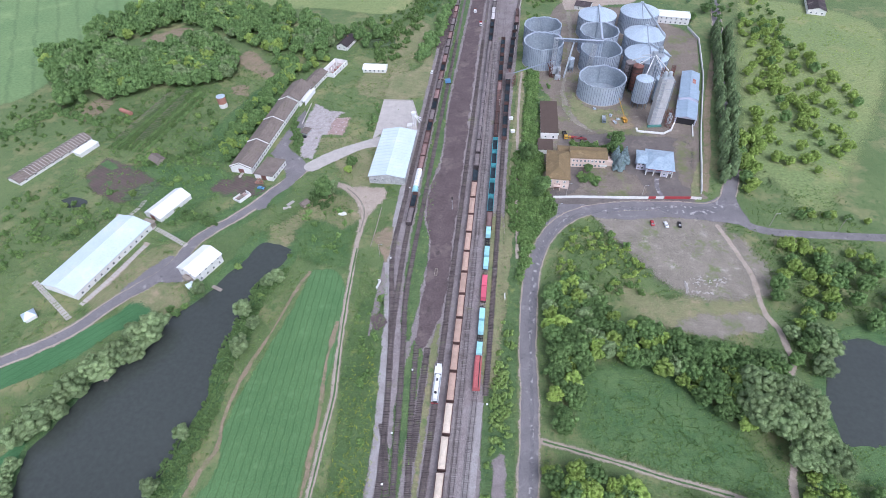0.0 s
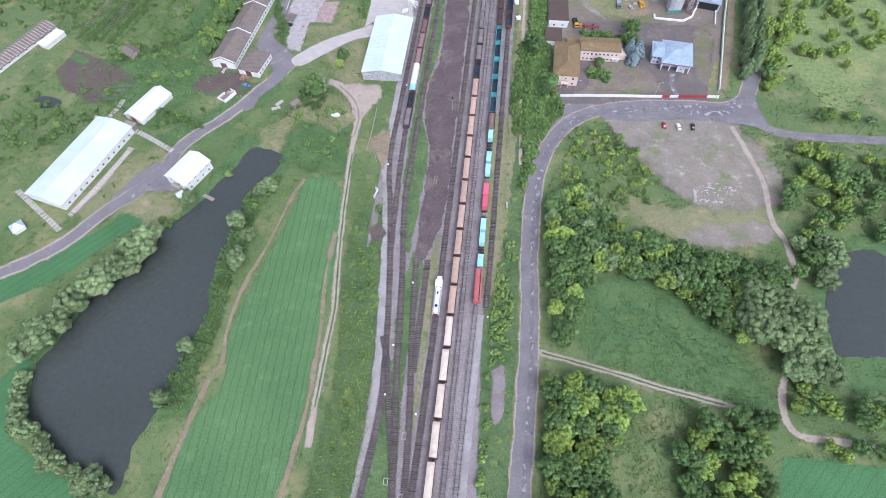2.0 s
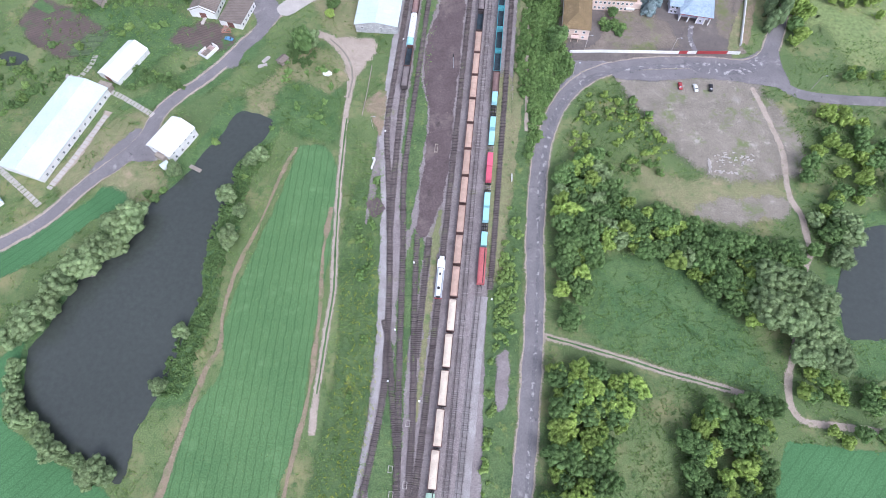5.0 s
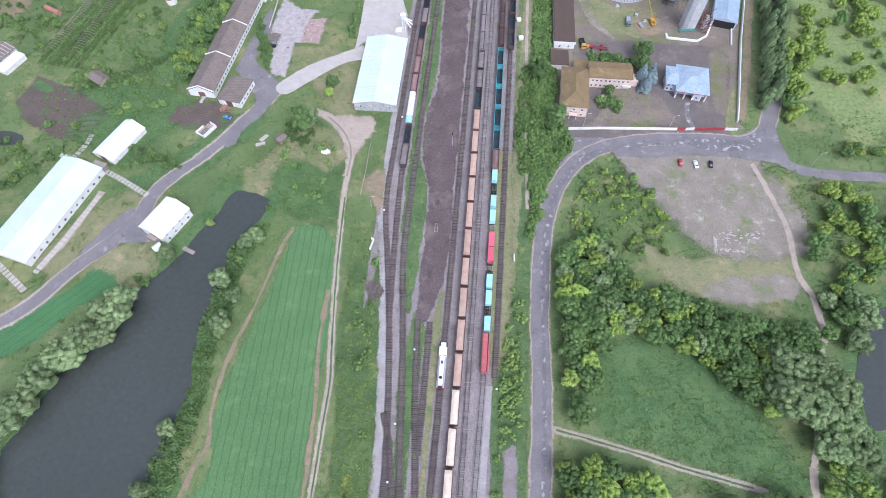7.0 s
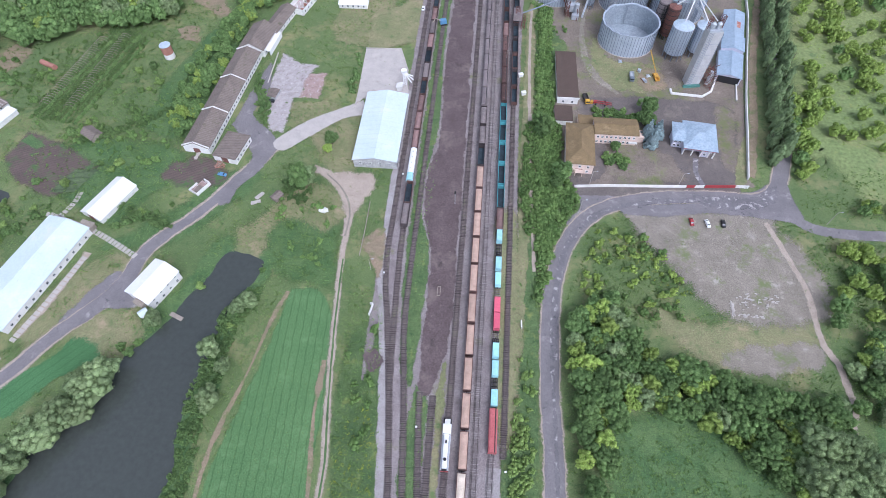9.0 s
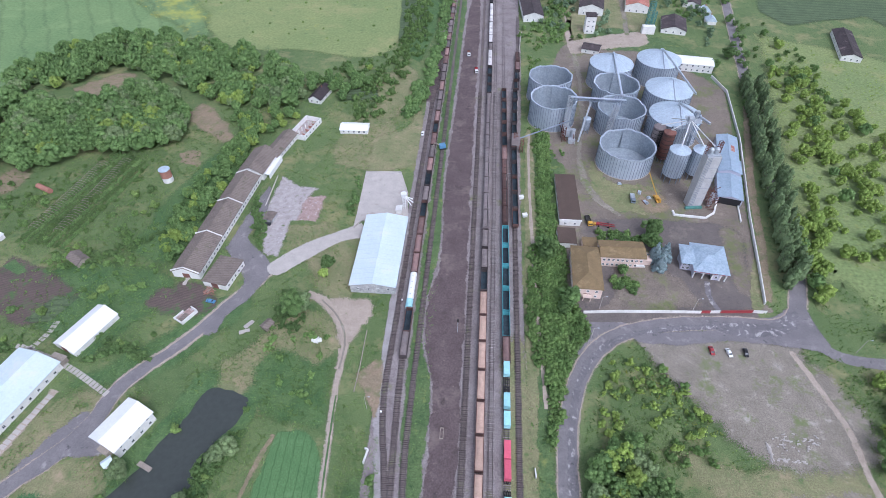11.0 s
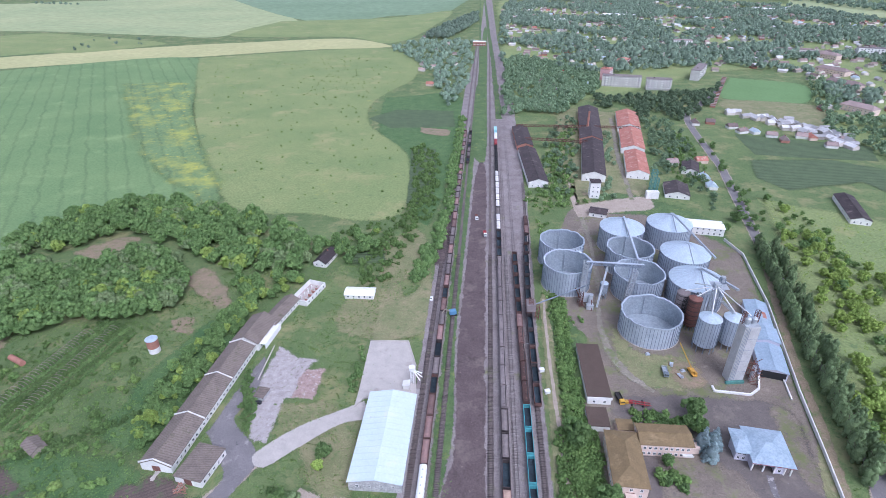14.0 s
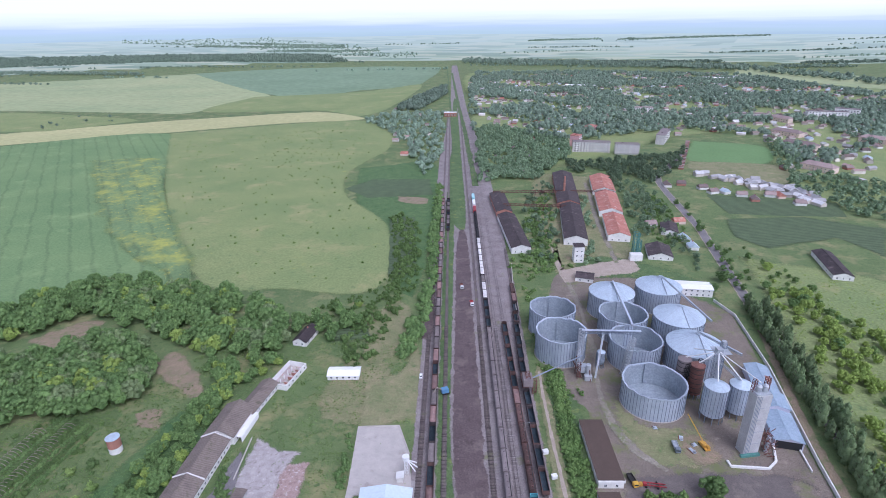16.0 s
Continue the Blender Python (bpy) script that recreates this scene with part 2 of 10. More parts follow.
wtx.inputs["Scale"].default_value = 0.9
wb.links.new(wb.nodes["Geometry"].outputs["Position"], wtx.inputs["Vector"])
wb.links.new(wtx.outputs["Fac"], bpn.inputs["Height"])
wb.links.new(bpn.outputs[0], wb.nodes["Principled BSDF"].inputs["Normal"])
M["white_wall"] = blotched(mat("white_wall", (0.78, 0.77, 0.74), vary=0.06, scale=0.3, fine=2.0, tint=(0.66, 0.65, 0.62)), (0.5, 0.46, 0.42), 0.25, 0.6, 0.75)
M["cream_wall"] = mat("cream_wall", (0.72, 0.58, 0.5), vary=0.07, scale=0.25, fine=2.0, tint=(0.62, 0.49, 0.42))
M["lilac_wall"] = mat("lilac_wall", (0.55, 0.54, 0.62), vary=0.08, scale=0.3, fine=2.0)
M["stone_wall"] = mat("stone_wall", (0.5, 0.5, 0.49), vary=0.4, scale=0.5, fine=1.6, tint=(0.32, 0.32, 0.32), bump=0.05)
M["brick"] = mat("brick", (0.42, 0.2, 0.15), vary=0.25, scale=0.3, fine=3.0, tint=(0.32, 0.16, 0.12))
M["pale_panel"] = mat("pale_panel", (0.62, 0.6, 0.57), vary=0.15, scale=0.15, fine=1.0, tint=(0.48, 0.46, 0.44), per_object=0.1)
M["blue_roof"] = blotched(blotched(mat("blue_roof", (0.62, 0.7, 0.735), rough=0.5, vary=0.06, scale=0.1, fine=1.0, tint=(0.56, 0.65, 0.69), spec=0.4), (0.66, 0.69, 0.7), 0.1, 0.56, 0.68), (0.5, 0.54, 0.55), 0.3, 0.62, 0.72)
M["pav_roof"] = mat("pav_roof", (0.37, 0.45, 0.52), rough=0.45, vary=0.16, scale=0.25, fine=1.0, tint=(0.29, 0.37, 0.44), spec=0.4)
M["white_roof"] = mat("white_roof", (0.84, 0.84, 0.83), rough=0.5, vary=0.05, scale=0.15, fine=1.0)
M["asbestos"] = striped(blotched(mat("asbestos", (0.25, 0.205, 0.175), vary=0.22, scale=0.2, fine=1.5, tint=(0.17, 0.14, 0.12)), (0.12, 0.11, 0.075), 0.2, 0.55, 0.7), 85, 1.1, 0.25)
M["moss_roof"] = blotched(mat("moss_roof", (0.235, 0.165, 0.085), vary=0.18, scale=0.25, fine=1.6, tint=(0.185, 0.135, 0.07)), (0.3, 0.22, 0.12), 0.2, 0.56, 0.7)
M["brown_roof"] = mat("brown_roof", (0.105, 0.075, 0.06), vary=0.12, scale=0.2, fine=1.5)
M["dark_roof"] = blotched(mat("dark_roof", (0.075, 0.06, 0.06), vary=0.3, scale=0.2, fine=1.0, tint=(0.05, 0.04, 0.042), per_object=0.25), (0.16, 0.13, 0.12), 0.15, 0.57, 0.66)
M["red_roof"] = blotched(mat("red_roof", (0.47, 0.21, 0.16), vary=0.18, scale=0.15, fine=1.0, tint=(0.36, 0.15, 0.11)), (0.55, 0.38, 0.32), 0.2, 0.56, 0.66)
M["town_roof"] = mat("town_roof", (0.26, 0.2, 0.185), vary=0.2, scale=0.1, fine=1.0, per_object=0.5)
M["far_roof"] = mat("far_roof", (0.3, 0.225, 0.2), vary=0.2, scale=0.1, fine=1.0, per_island=0.55)
M["far_sheet"] = mat("far_sheet", (0.52, 0.51, 0.51), vary=0.15, scale=0.1, fine=1.0, per_island=0.4)
M["town_wall"] = mat("town_wall", (0.6, 0.55, 0.5), vary=0.12, scale=0.1, fine=1.0, per_island=0.35)
M["galv"] = blotched(mat("galv", (0.51, 0.565, 0.63), rough=0.45, metal=0.25, vary=0.12, scale=0.2, fine=1.5, tint=(0.43, 0.49, 0.56), spec=0.4, per_object=0.07), (0.36, 0.385, 0.42), 0.3, 0.6, 0.74)
M["galv_rib"] = mat("galv_rib", (0.26, 0.3, 0.36), rough=0.5, metal=0.3, vary=0.12, scale=0.4, fine=2.0)
M["galv_roof"] = mat("galv_roof", (0.55, 0.635, 0.7), rough=0.42, metal=0.25, vary=0.12, scale=0.25, fine=1.0, tint=(0.47, 0.55, 0.62))
M["shed_roof"] = mat("shed_roof", (0.4, 0.49, 0.58), rough=0.45, metal=0.2, vary=0.12, scale=0.25, fine=1.0, tint=(0.33, 0.42, 0.5))
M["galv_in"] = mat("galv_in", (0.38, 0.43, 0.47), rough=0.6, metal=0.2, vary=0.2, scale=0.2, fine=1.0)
M["steel"] = mat("steel", (0.5, 0.53, 0.56), rough=0.5, metal=0.4, vary=0.15, scale=0.4, fine=2.0)
M["rust"] = mat("rust", (0.2, 0.09, 0.07), vary=0.3, scale=0.3, fine=2.0, tint=(0.12, 0.065, 0.055), per_object=0.2)
M["rail"] = mat("rail", (0.12, 0.1, 0.097), rough=0.5, metal=0.2, vary=0.2, scale=0.3)
M["sleeper"] = mat("sleeper", (0.145, 0.118, 0.11), vary=0.3, scale=0.3, fine=2.0, per_island=0.45)
M["sleeper_concrete"] = mat("sleeper_concrete", (0.335, 0.3, 0.295), vary=0.25, scale=0.3, fine=2.0, per_island=0.3)
M["iron"] = mat("iron", (0.05, 0.047, 0.047), vary=0.3, scale=0.5, fine=2.0)
M["wagon_brown"] = mat("wagon_brown", (0.14, 0.078, 0.066), vary=0.3, scale=0.4, fine=2.0, tint=(0.09, 0.058, 0.052), per_object=0.35)
M["wagon_dark"] = mat("wagon_dark", (0.075, 0.06, 0.06), vary=0.3, scale=0.4, fine=2.0, per_object=0.3)
M["wagon_teal"] = mat("wagon_teal", (0.12, 0.4, 0.43), vary=0.2, scale=0.4, fine=2.0, tint=(0.07, 0.27, 0.31), per_object=0.12)
M["wagon_inside"] = mat("wagon_inside", (0.045, 0.065, 0.08), vary=0.4, scale=0.4, fine=2.0, per_object=0.3)
M["wagon_grey"] = mat("wagon_grey", (0.24, 0.205, 0.2), vary=0.2, scale=0.4, fine=2.0, tint=(0.18, 0.15, 0.148), per_object=0.15)
M["wagon_green"] = mat("wagon_green", (0.4, 0.55, 0.42), vary=0.15, scale=0.4, fine=2.0)
M["sand"] = mat("sand", (0.52, 0.365, 0.285), vary=0.16, scale=0.5, fine=3.0, tint=(0.43, 0.3, 0.23), per_object=0.1)
M["white_sand"] = mat("white_sand", (0.68, 0.585, 0.47), vary=0.16, scale=0.3, fine=3.0, tint=(0.58, 0.485, 0.38), per_object=0.06)
M["grit"] = mat("grit", (0.23, 0.195, 0.185), vary=0.25, scale=0.5, fine=3.0, tint=(0.165, 0.14, 0.135), per_object=0.2)
M["pink_grit"] = mat("pink_grit", (0.3, 0.19, 0.17), vary=0.25, scale=0.5, fine=3.0, tint=(0.22, 0.15, 0.14), per_object=0.3)
M["white_load"] = mat("white_load", (0.68, 0.66, 0.64), vary=0.15, scale=0.4, fine=2.0, tint=(0.52, 0.48, 0.46), per_object=0.12)
M["coal"] = mat("coal", (0.03, 0.028, 0.03), vary=0.4, scale=0.5, fine=3.0)
M["cyan_box"] = mat("cyan_box", (0.41, 0.7, 0.72), rough=0.5, vary=0.1, scale=0.4, fine=2.0, tint=(0.34, 0.62, 0.66), per_object=0.1)
M["red_box"] = mat("red_box", (0.66, 0.13, 0.19), rough=0.5, vary=0.12, scale=0.4, fine=2.0, per_object=0.1)
M["red_wagon"] = mat("red_wagon", (0.5, 0.15, 0.15), vary=0.25, scale=0.4, fine=2.0, tint=(0.4, 0.11, 0.11))
M["white_paint"] = mat("white_paint", (0.8, 0.8, 0.79), rough=0.5, vary=0.06, scale=0.5, fine=2.0)
M["blue_paint"] = mat("blue_paint", (0.12, 0.27, 0.45), rough=0.5, vary=0.1, scale=0.5, fine=2.0)
M["red_paint"] = mat("red_paint", (0.36, 0.055, 0.06), rough=0.5, vary=0.1, scale=0.5, fine=2.0)
M["yellow_paint"] = mat("yellow_paint", (0.66, 0.4, 0.06), rough=0.5, vary=0.12, scale=0.6, fine=2.0)
M["green_paint"] = mat("green_paint", (0.1, 0.25, 0.22), rough=0.6, vary=0.2, scale=0.5, fine=2.0)
M["black_paint"] = mat("black_paint", (0.03, 0.03, 0.033), rough=0.4, vary=0.1, scale=0.5)
M["glass"] = mat("glass", (0.05, 0.06, 0.07), rough=0.1, vary=0.1, scale=0.5, spec=0.6)
M["bark"] = mat("bark", (0.13, 0.1, 0.075), vary=0.3, scale=0.5, fine=4.0)
M["timber"] = mat("timber", (0.36, 0.31, 0.26), vary=0.25, scale=0.5, fine=3.0, tint=(0.28, 0.24, 0.2))
M["leaf_oak"] = leaf_mat("leaf_oak", (0.18, 0.275, 0.095), (0.115, 0.19, 0.066), 0.25)
M["leaf_bright"] = leaf_mat("leaf_bright", (0.37, 0.48, 0.12), (0.26, 0.37, 0.09), 0.25)
M["leaf_willow"] = leaf_mat("leaf_willow", (0.285, 0.365, 0.17), (0.2, 0.275, 0.125), 0.18)
M["leaf_poplar"] = leaf_mat("leaf_poplar", (0.22, 0.3, 0.14), (0.15, 0.21, 0.1), 0.2)
M["leaf_spruce"] = leaf_mat("leaf_spruce", (0.3, 0.38, 0.38), (0.22, 0.29, 0.3), 0.1)
# leaves of distant trees, haze put into the base colour as a paler, bluer green
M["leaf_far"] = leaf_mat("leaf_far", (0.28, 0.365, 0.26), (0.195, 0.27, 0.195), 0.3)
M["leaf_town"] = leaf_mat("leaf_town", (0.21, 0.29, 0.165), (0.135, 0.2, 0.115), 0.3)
M["leaf_shrub"] = leaf_mat("leaf_shrub", (0.27, 0.37, 0.115), (0.18, 0.27, 0.08), 0.22)
M["leaf_weed"] = leaf_mat("leaf_weed", (0.2, 0.3, 0.095), (0.13, 0.215, 0.068), 0.2)
M["leaf_yellow"] = leaf_mat("leaf_yellow", (0.36, 0.38, 0.05), (0.25, 0.3, 0.05), 0.2)


# ---- mesh tools ----
class Shape:
    """Collects vertices and faces for one mesh."""

    def __init__(self):
        self.v, self.f, self.k = [], [], []

    def add(self, verts, faces, k=0):
        o = len(self.v)
        self.v += [tuple(p) for p in verts]
        self.f += [[i + o for i in f] for f in faces]
        self.k += [k] * len(faces)
        return self

    def box(self, x0, x1, y0, y1, z0, z1, k=0):
        return self.add([(x, y, z) for z in (z0, z1) for x, y in ((x0, y0), (x1, y0), (x1, y1), (x0, y1))],
                        [(3, 2, 1, 0), (4, 5, 6, 7), (0, 1, 5, 4), (1, 2, 6, 5), (2, 3, 7, 6), (3, 0, 4, 7)], k)

    def tube(self, x, y, z0, z1, r0, r1, n=16, k=0, top=True):
        ring = [(math.cos(2 * math.pi * i / n), math.sin(2 * math.pi * i / n)) for i in range(n)]
        v = [(x + r0 * c, y + r0 * s, z0) for c, s in ring] + [(x + r1 * c, y + r1 * s, z1) for c, s in ring]
        f = [(i, (i + 1) % n, n + (i + 1) % n, n + i) for i in range(n)]
        return self.add(v, f + ([list(range(n, 2 * n))] if top else []), k)

    def beam(self, p, q, w, h=None, k=0):
        p, q = Vector(p), Vector(q)
        d = (q - p).normalized()
        a = d.cross(Vector((0, 0, 1)) if abs(d.z) < 0.95 else Vector((1, 0, 0))).normalized()
        b = a.cross(d)
        a, b = a * (w / 2), b * ((h or w) / 2)
        v = [e + s * a + t * b for e in (p, q) for s, t in ((-1, -1), (1, -1), (1, 1), (-1, 1))]
        return self.add(v, [(3, 2, 1, 0), (4, 5, 6, 7), (0, 1, 5, 4), (1, 2, 6, 5), (2, 3, 7, 6), (3, 0, 4, 7)], k)

    def pipe(self, p, q, r, n=8, k=0):
        p, q = Vector(p), Vector(q)
        d = (q - p).normalized()
        a = d.cross(Vector((0, 0, 1)) if abs(d.z) < 0.95 else Vector((1, 0, 0))).normalized()
        b = a.cross(d)
        ring = [a * (r * math.cos(2 * math.pi * i / n)) + b * (r * math.sin(2 * math.pi * i / n)) for i in range(n)]
        return self.add([p + o for o in ring] + [q + o for o in ring],
                        [(i, (i + 1) % n, n + (i + 1) % n, n + i) for i in range(n)] + [list(range(n))[::-1], list(range(n, 2 * n))], k)

    def lattice(self, p, q, side, w=0.16, step=2.5, k=0):
        """A trussed mast or bridge between two points."""
        p, q = Vector(p), Vector(q)
        d = (q - p).normalized()
        a = d.cross(Vector((0, 0, 1)) if abs(d.z) < 0.95 else Vector((1, 0, 0))).normalized() * (side / 2)
        b = a.cross(d)
        cs = [a + b, a - b, -a - b, b - a]
        n = max(2, int((q - p).length / step))
        for c in cs:
            self.beam(p + c, q + c, w, k=k)
        for i in range(n):
            s, e = p.lerp(q, i / n), p.lerp(q, (i + 1) / n)
            for j in range(4):
                self.beam(s + cs[j], e + cs[(j + 1) % 4], w * 0.7, k=k)
                self.beam(e + cs[j], e + cs[(j + 1) % 4], w * 0.7, k=k)
        return self

    def mesh(self, name, *mats):
        me = bpy.data.meshes.new(name)
        me.from_pydata(self.v, [], self.f)
        for m in mats:
            me.materials.append(m)
        if any(self.k):
            me.polygons.foreach_set("material_index", self.k)
        me.update()
        return me


def part(name, shape, material, parent, label=""):
    """Links a shape as one mesh object under a thing or a part."""
    me = shape if isinstance(shape, bpy.types.Mesh) else shape.mesh(name, *(material if isinstance(material, (list, tuple)) else (material,)))
    ob = new(name, me)
    ob.parent = parent
    return tagged(ob, label)


def thing(name, label, category, m=None, group="", kind=""):
    ob = tagged(new(name), label, category, group, kind)
    if m:
        ob.matrix_basis = m
    return ob


def solid(name, shape, material, label, category, m=None, group="", kind=""):
    me = shape if isinstance(shape, bpy.types.Mesh) else shape.mesh(name, *(material if isinstance(material, (list, tuple)) else (material,)))
    ob = tagged(new(name, me), label, category, group, kind)
    if m:
        ob.matrix_basis = m
    return ob


def quad_mesh(name, v, q, material):
    """A mesh from arrays of vertices and four-sided faces."""
    me = bpy.data.meshes.new(name)
    me.vertices.add(len(v))
    me.vertices.foreach_set("co", np.asarray(v, dtype=np.float32).ravel())
    me.loops.add(q.size)
    me.loops.foreach_set("vertex_index", q.astype(np.int32).ravel())
    me.polygons.add(len(q))
    me.polygons.foreach_set("loop_start", np.arange(0, q.size, 4, dtype=np.int32))
    me.polygons.foreach_set("loop_total", np.full(len(q), 4, dtype=np.int32))
    me.polygons.foreach_set("use_smooth", np.ones(len(q), dtype=bool))
    me.update(calc_edges=True)
    me.materials.append(material)
    return me


def smooth_line(pts, step=3.0):
    """A smooth line through the points."""
    p = [np.array(a, float) for a in pts]
    p = [2 * p[0] - p[1]] + p + [2 * p[-1] - p[-2]]
    out = []
    for i in range(1, len(p) - 2):
        n = max(1, int(np.linalg.norm(p[i + 1] - p[i]) / step))
        for j in range(n):
            t = j / n
            out.append(0.5 * (2 * p[i] + (p[i + 1] - p[i - 1]) * t + (2 * p[i - 1] - 5 * p[i] + 4 * p[i + 1] - p[i + 2]) * t * t + (3 * p[i] - p[i - 1] - 3 * p[i + 1] + p[i + 2]) * t ** 3))
    return out + [p[-2]]


def edge_noise(x, y, size):
    return noise.noise((x / size, y / size, 3.7)) + 0.6 * noise.noise((2.7 * x / size, 2.7 * y / size, 9.1)) + 0.4 * noise.noise((6.1 * x / size, 6.1 * y / size, 5.3))


FEATHER = {}


def feathered(m):
    """The same surface with a broken edge, where it thins out into what lies under it."""
    if m.name not in FEATHER:
        c = m.copy()
        n, l = c.node_tree.nodes, c.node_tree.links
        out = n["Material Output"]
        src = out.inputs[0].links[0].from_socket
        at, geo, tex = n.new("ShaderNodeAttribute"), n.new("ShaderNodeNewGeometry"), n.new("ShaderNodeTexNoise")
        at.attribute_name = "cover"
        tex.inputs["Scale"].default_value, tex.inputs["Detail"].default_value, tex.inputs["Roughness"].default_value = 1.9, 8, 0.78
        l.new(geo.outputs["Position"], tex.inputs["Vector"])
        add, r, mx, tr = n.new("ShaderNodeMath"), n.new("ShaderNodeMapRange"), n.new("ShaderNodeMixShader"), n.new("ShaderNodeBsdfTransparent")
        gain = n.new("ShaderNodeMath")
        gain.operation = "MULTIPLY_ADD"
        gain.inputs[1].default_value, gain.inputs[2].default_value = 2.6, -1.3
        l.new(tex.outputs["Fac"], gain.inputs[0])
        l.new(at.outputs["Fac"], add.inputs[0])
        l.new(gain.outputs[0], add.inputs[1])
        lim = n.new("ShaderNodeMath")
        lim.operation = "MULTIPLY"
        l.new(at.outputs["Fac"], lim.inputs[0])
        lim.inputs[1].default_value = 6.0
        low = n.new("ShaderNodeMath")
        low.operation = "MINIMUM"
        l.new(lim.outputs[0], low.inputs[0])
        r.inputs["From Min"].default_value, r.inputs["From Max"].default_value = 0.46, 0.54
        l.new(add.outputs[0], low.inputs[1])
        top = n.new("ShaderNodeMath")
        top.operation = "GREATER_THAN"
        top.inputs[1].default_value = 0.985
        l.new(at.outputs["Fac"], top.inputs[0])
        mxm = n.new("ShaderNodeMath")
        mxm.operation = "MAXIMUM"
        l.new(low.outputs[0], r.inputs["Value"])
        l.new(r.outputs[0], mxm.inputs[0])
        l.new(top.outputs[0], mxm.inputs[1])
        l.new(mxm.outputs[0], mx.inputs[0])
        l.new(tr.outputs[0], mx.inputs[1])
        l.new(src, mx.inputs[2])
        l.new(mx.outputs[0], out.inputs[0])
        FEATHER[m.name] = c
    return FEATHER[m.name]


def cover(me, values):
    me.attributes.new("cover", "FLOAT", "POINT").data.foreach_set("value", values)


HARD = []
BARE = ("road", "pavement", "water", "yard", "ballast", "soil", "path", "garden", "verge")


def patch(name, pts, z, material, rag=0.6, size=4.0, step=1.5, label="", smooth=True, feather=None):
    """A sheet of ground with an uneven edge that thins out."""
    z += 0.004 * (len(bpy.data.meshes) % 6)
    feather = 1.0 + 1.2 * rag if feather is None else feather
    ring = smooth_line(list(pts) + [pts[0]], step)[:-1] if smooth else [np.array(a, float) + (np.array(b, float) - np.array(a, float)) * k / 12 for a, b in zip(pts, list(pts[1:]) + [pts[0]]) for k in range(12)]
    n = len(ring)
    if sum(ring[i][0] * ring[(i + 1) % n][1] - ring[(i + 1) % n][0] * ring[i][1] for i in range(n)) < 0:
        ring = ring[::-1]
    if name.startswith(BARE) or name in ("field_crop", "field_bank", "field_bank_low", "field_corner"):
        HARD.append([tuple(a) for a in ring[::2]])
    area = abs(sum(ring[i][0] * ring[(i + 1) % n][1] - ring[(i + 1) % n][0] * ring[i][1] for i in range(n))) / 2
    feather = min(feather, 0.22 * math.sqrt(area))
    outer, inner = [], []
    for i in range(n):
        d = ring[(i + 1) % n] - ring[i - 1]
        nrm = np.array((d[1], -d[0])) / (np.hypot(*d) + 1e-6)
        o = ring[i] + nrm * rag * edge_noise(*ring[i], size)
        e = o + nrm * feather * 0.5
        outer.append(Vector((e[0], e[1], z)))
        e = o - nrm * feather * 0.5
        inner.append(Vector((e[0], e[1], z + 0.002)))
    s = Shape().add(outer + inner, [(i, (i + 1) % n, n + (i + 1) % n, n + i) for i in range(n)])
    tri = [list(t) for t in tessellate([inner])]
    for t in tri:
        a, b, c = (inner[k] for k in t[:3])
        if (b - a).cross(c - a).z < 0:
            t.reverse()
    s.add([], [])
    s.f += [[k + n for k in t] for t in tri]
    s.k += [0] * len(tri)
    ob = solid(name, s, feathered(material) if feather > 0 else material, label or name.replace("_", " "), name.split("_")[-1], kind="structure")
    cover(ob.data, [0.0] * n + [1.0] * n)
    return ob


def ribbon(name, pts, width, z, material, rag=0.25, step=2.5, label="", kind="structure", feather=0.6):
    """A strip along a smooth line: a road, a path, a ditch."""
    line = smooth_line(pts, step)
    v, f, cv_ = [], [], []
    z += 0.004 * (len(bpy.data.meshes) % 6)
    for i, p in enumerate(line):
        d = line[min(i + 1, len(line) - 1)] - line[max(i - 1, 0)]
        nrm = np.array((d[1], -d[0])) / (np.hypot(*d) + 1e-6)
        w = width(i / len(line)) if callable(width) else width
        fw = min(feather, 0.7 * w)
        for side, k in ((-1, 1), (-1, -1), (1, -1), (1, 1)):
            o = p + side * nrm * (w / 2 + k * fw / 2 + min(rag, 0.25 * w) * edge_noise(p[0] + 50 * side, p[1], 4.0))
            v.append((o[0], o[1], z))
            cv_.append(0.0 if k > 0 else 1.0)
        if i:
            a = 4 * i
            f += [(a - 4 + k, a - 3 + k, a + 1 + k, a + k) for k in range(3)]
    if name.startswith(BARE):
        HARD.extend([v[4 * i][:2], v[4 * i + 3][:2], v[4 * j + 3][:2], v[4 * j][:2]] for i, j in ((k, min(k + 6, len(line) - 1)) for k in range(0, len(line) - 1, 6)))
    s = Shape().add(v, f)
    a, b, c = (Vector(v[i]) for i in f[1][:3])
    if (b - a).cross(c - a).z < 0:
        s.f = [g[::-1] for g in s.f]
    ob = solid(name, s, feathered(material), label or name.replace("_", " "), name.split("_")[-1], kind=kind)
    cover(ob.data, cv_)
    return ob


def inside(x, y, pts):
    hit = False
    for (x0, y0), (x1, y1) in zip(pts, pts[1:] + pts[:1]):
        if (y0 > y) != (y1 > y) and x < (x1 - x0) * (y - y0) / (y1 - y0) + x0:
            hit = not hit
    return hit


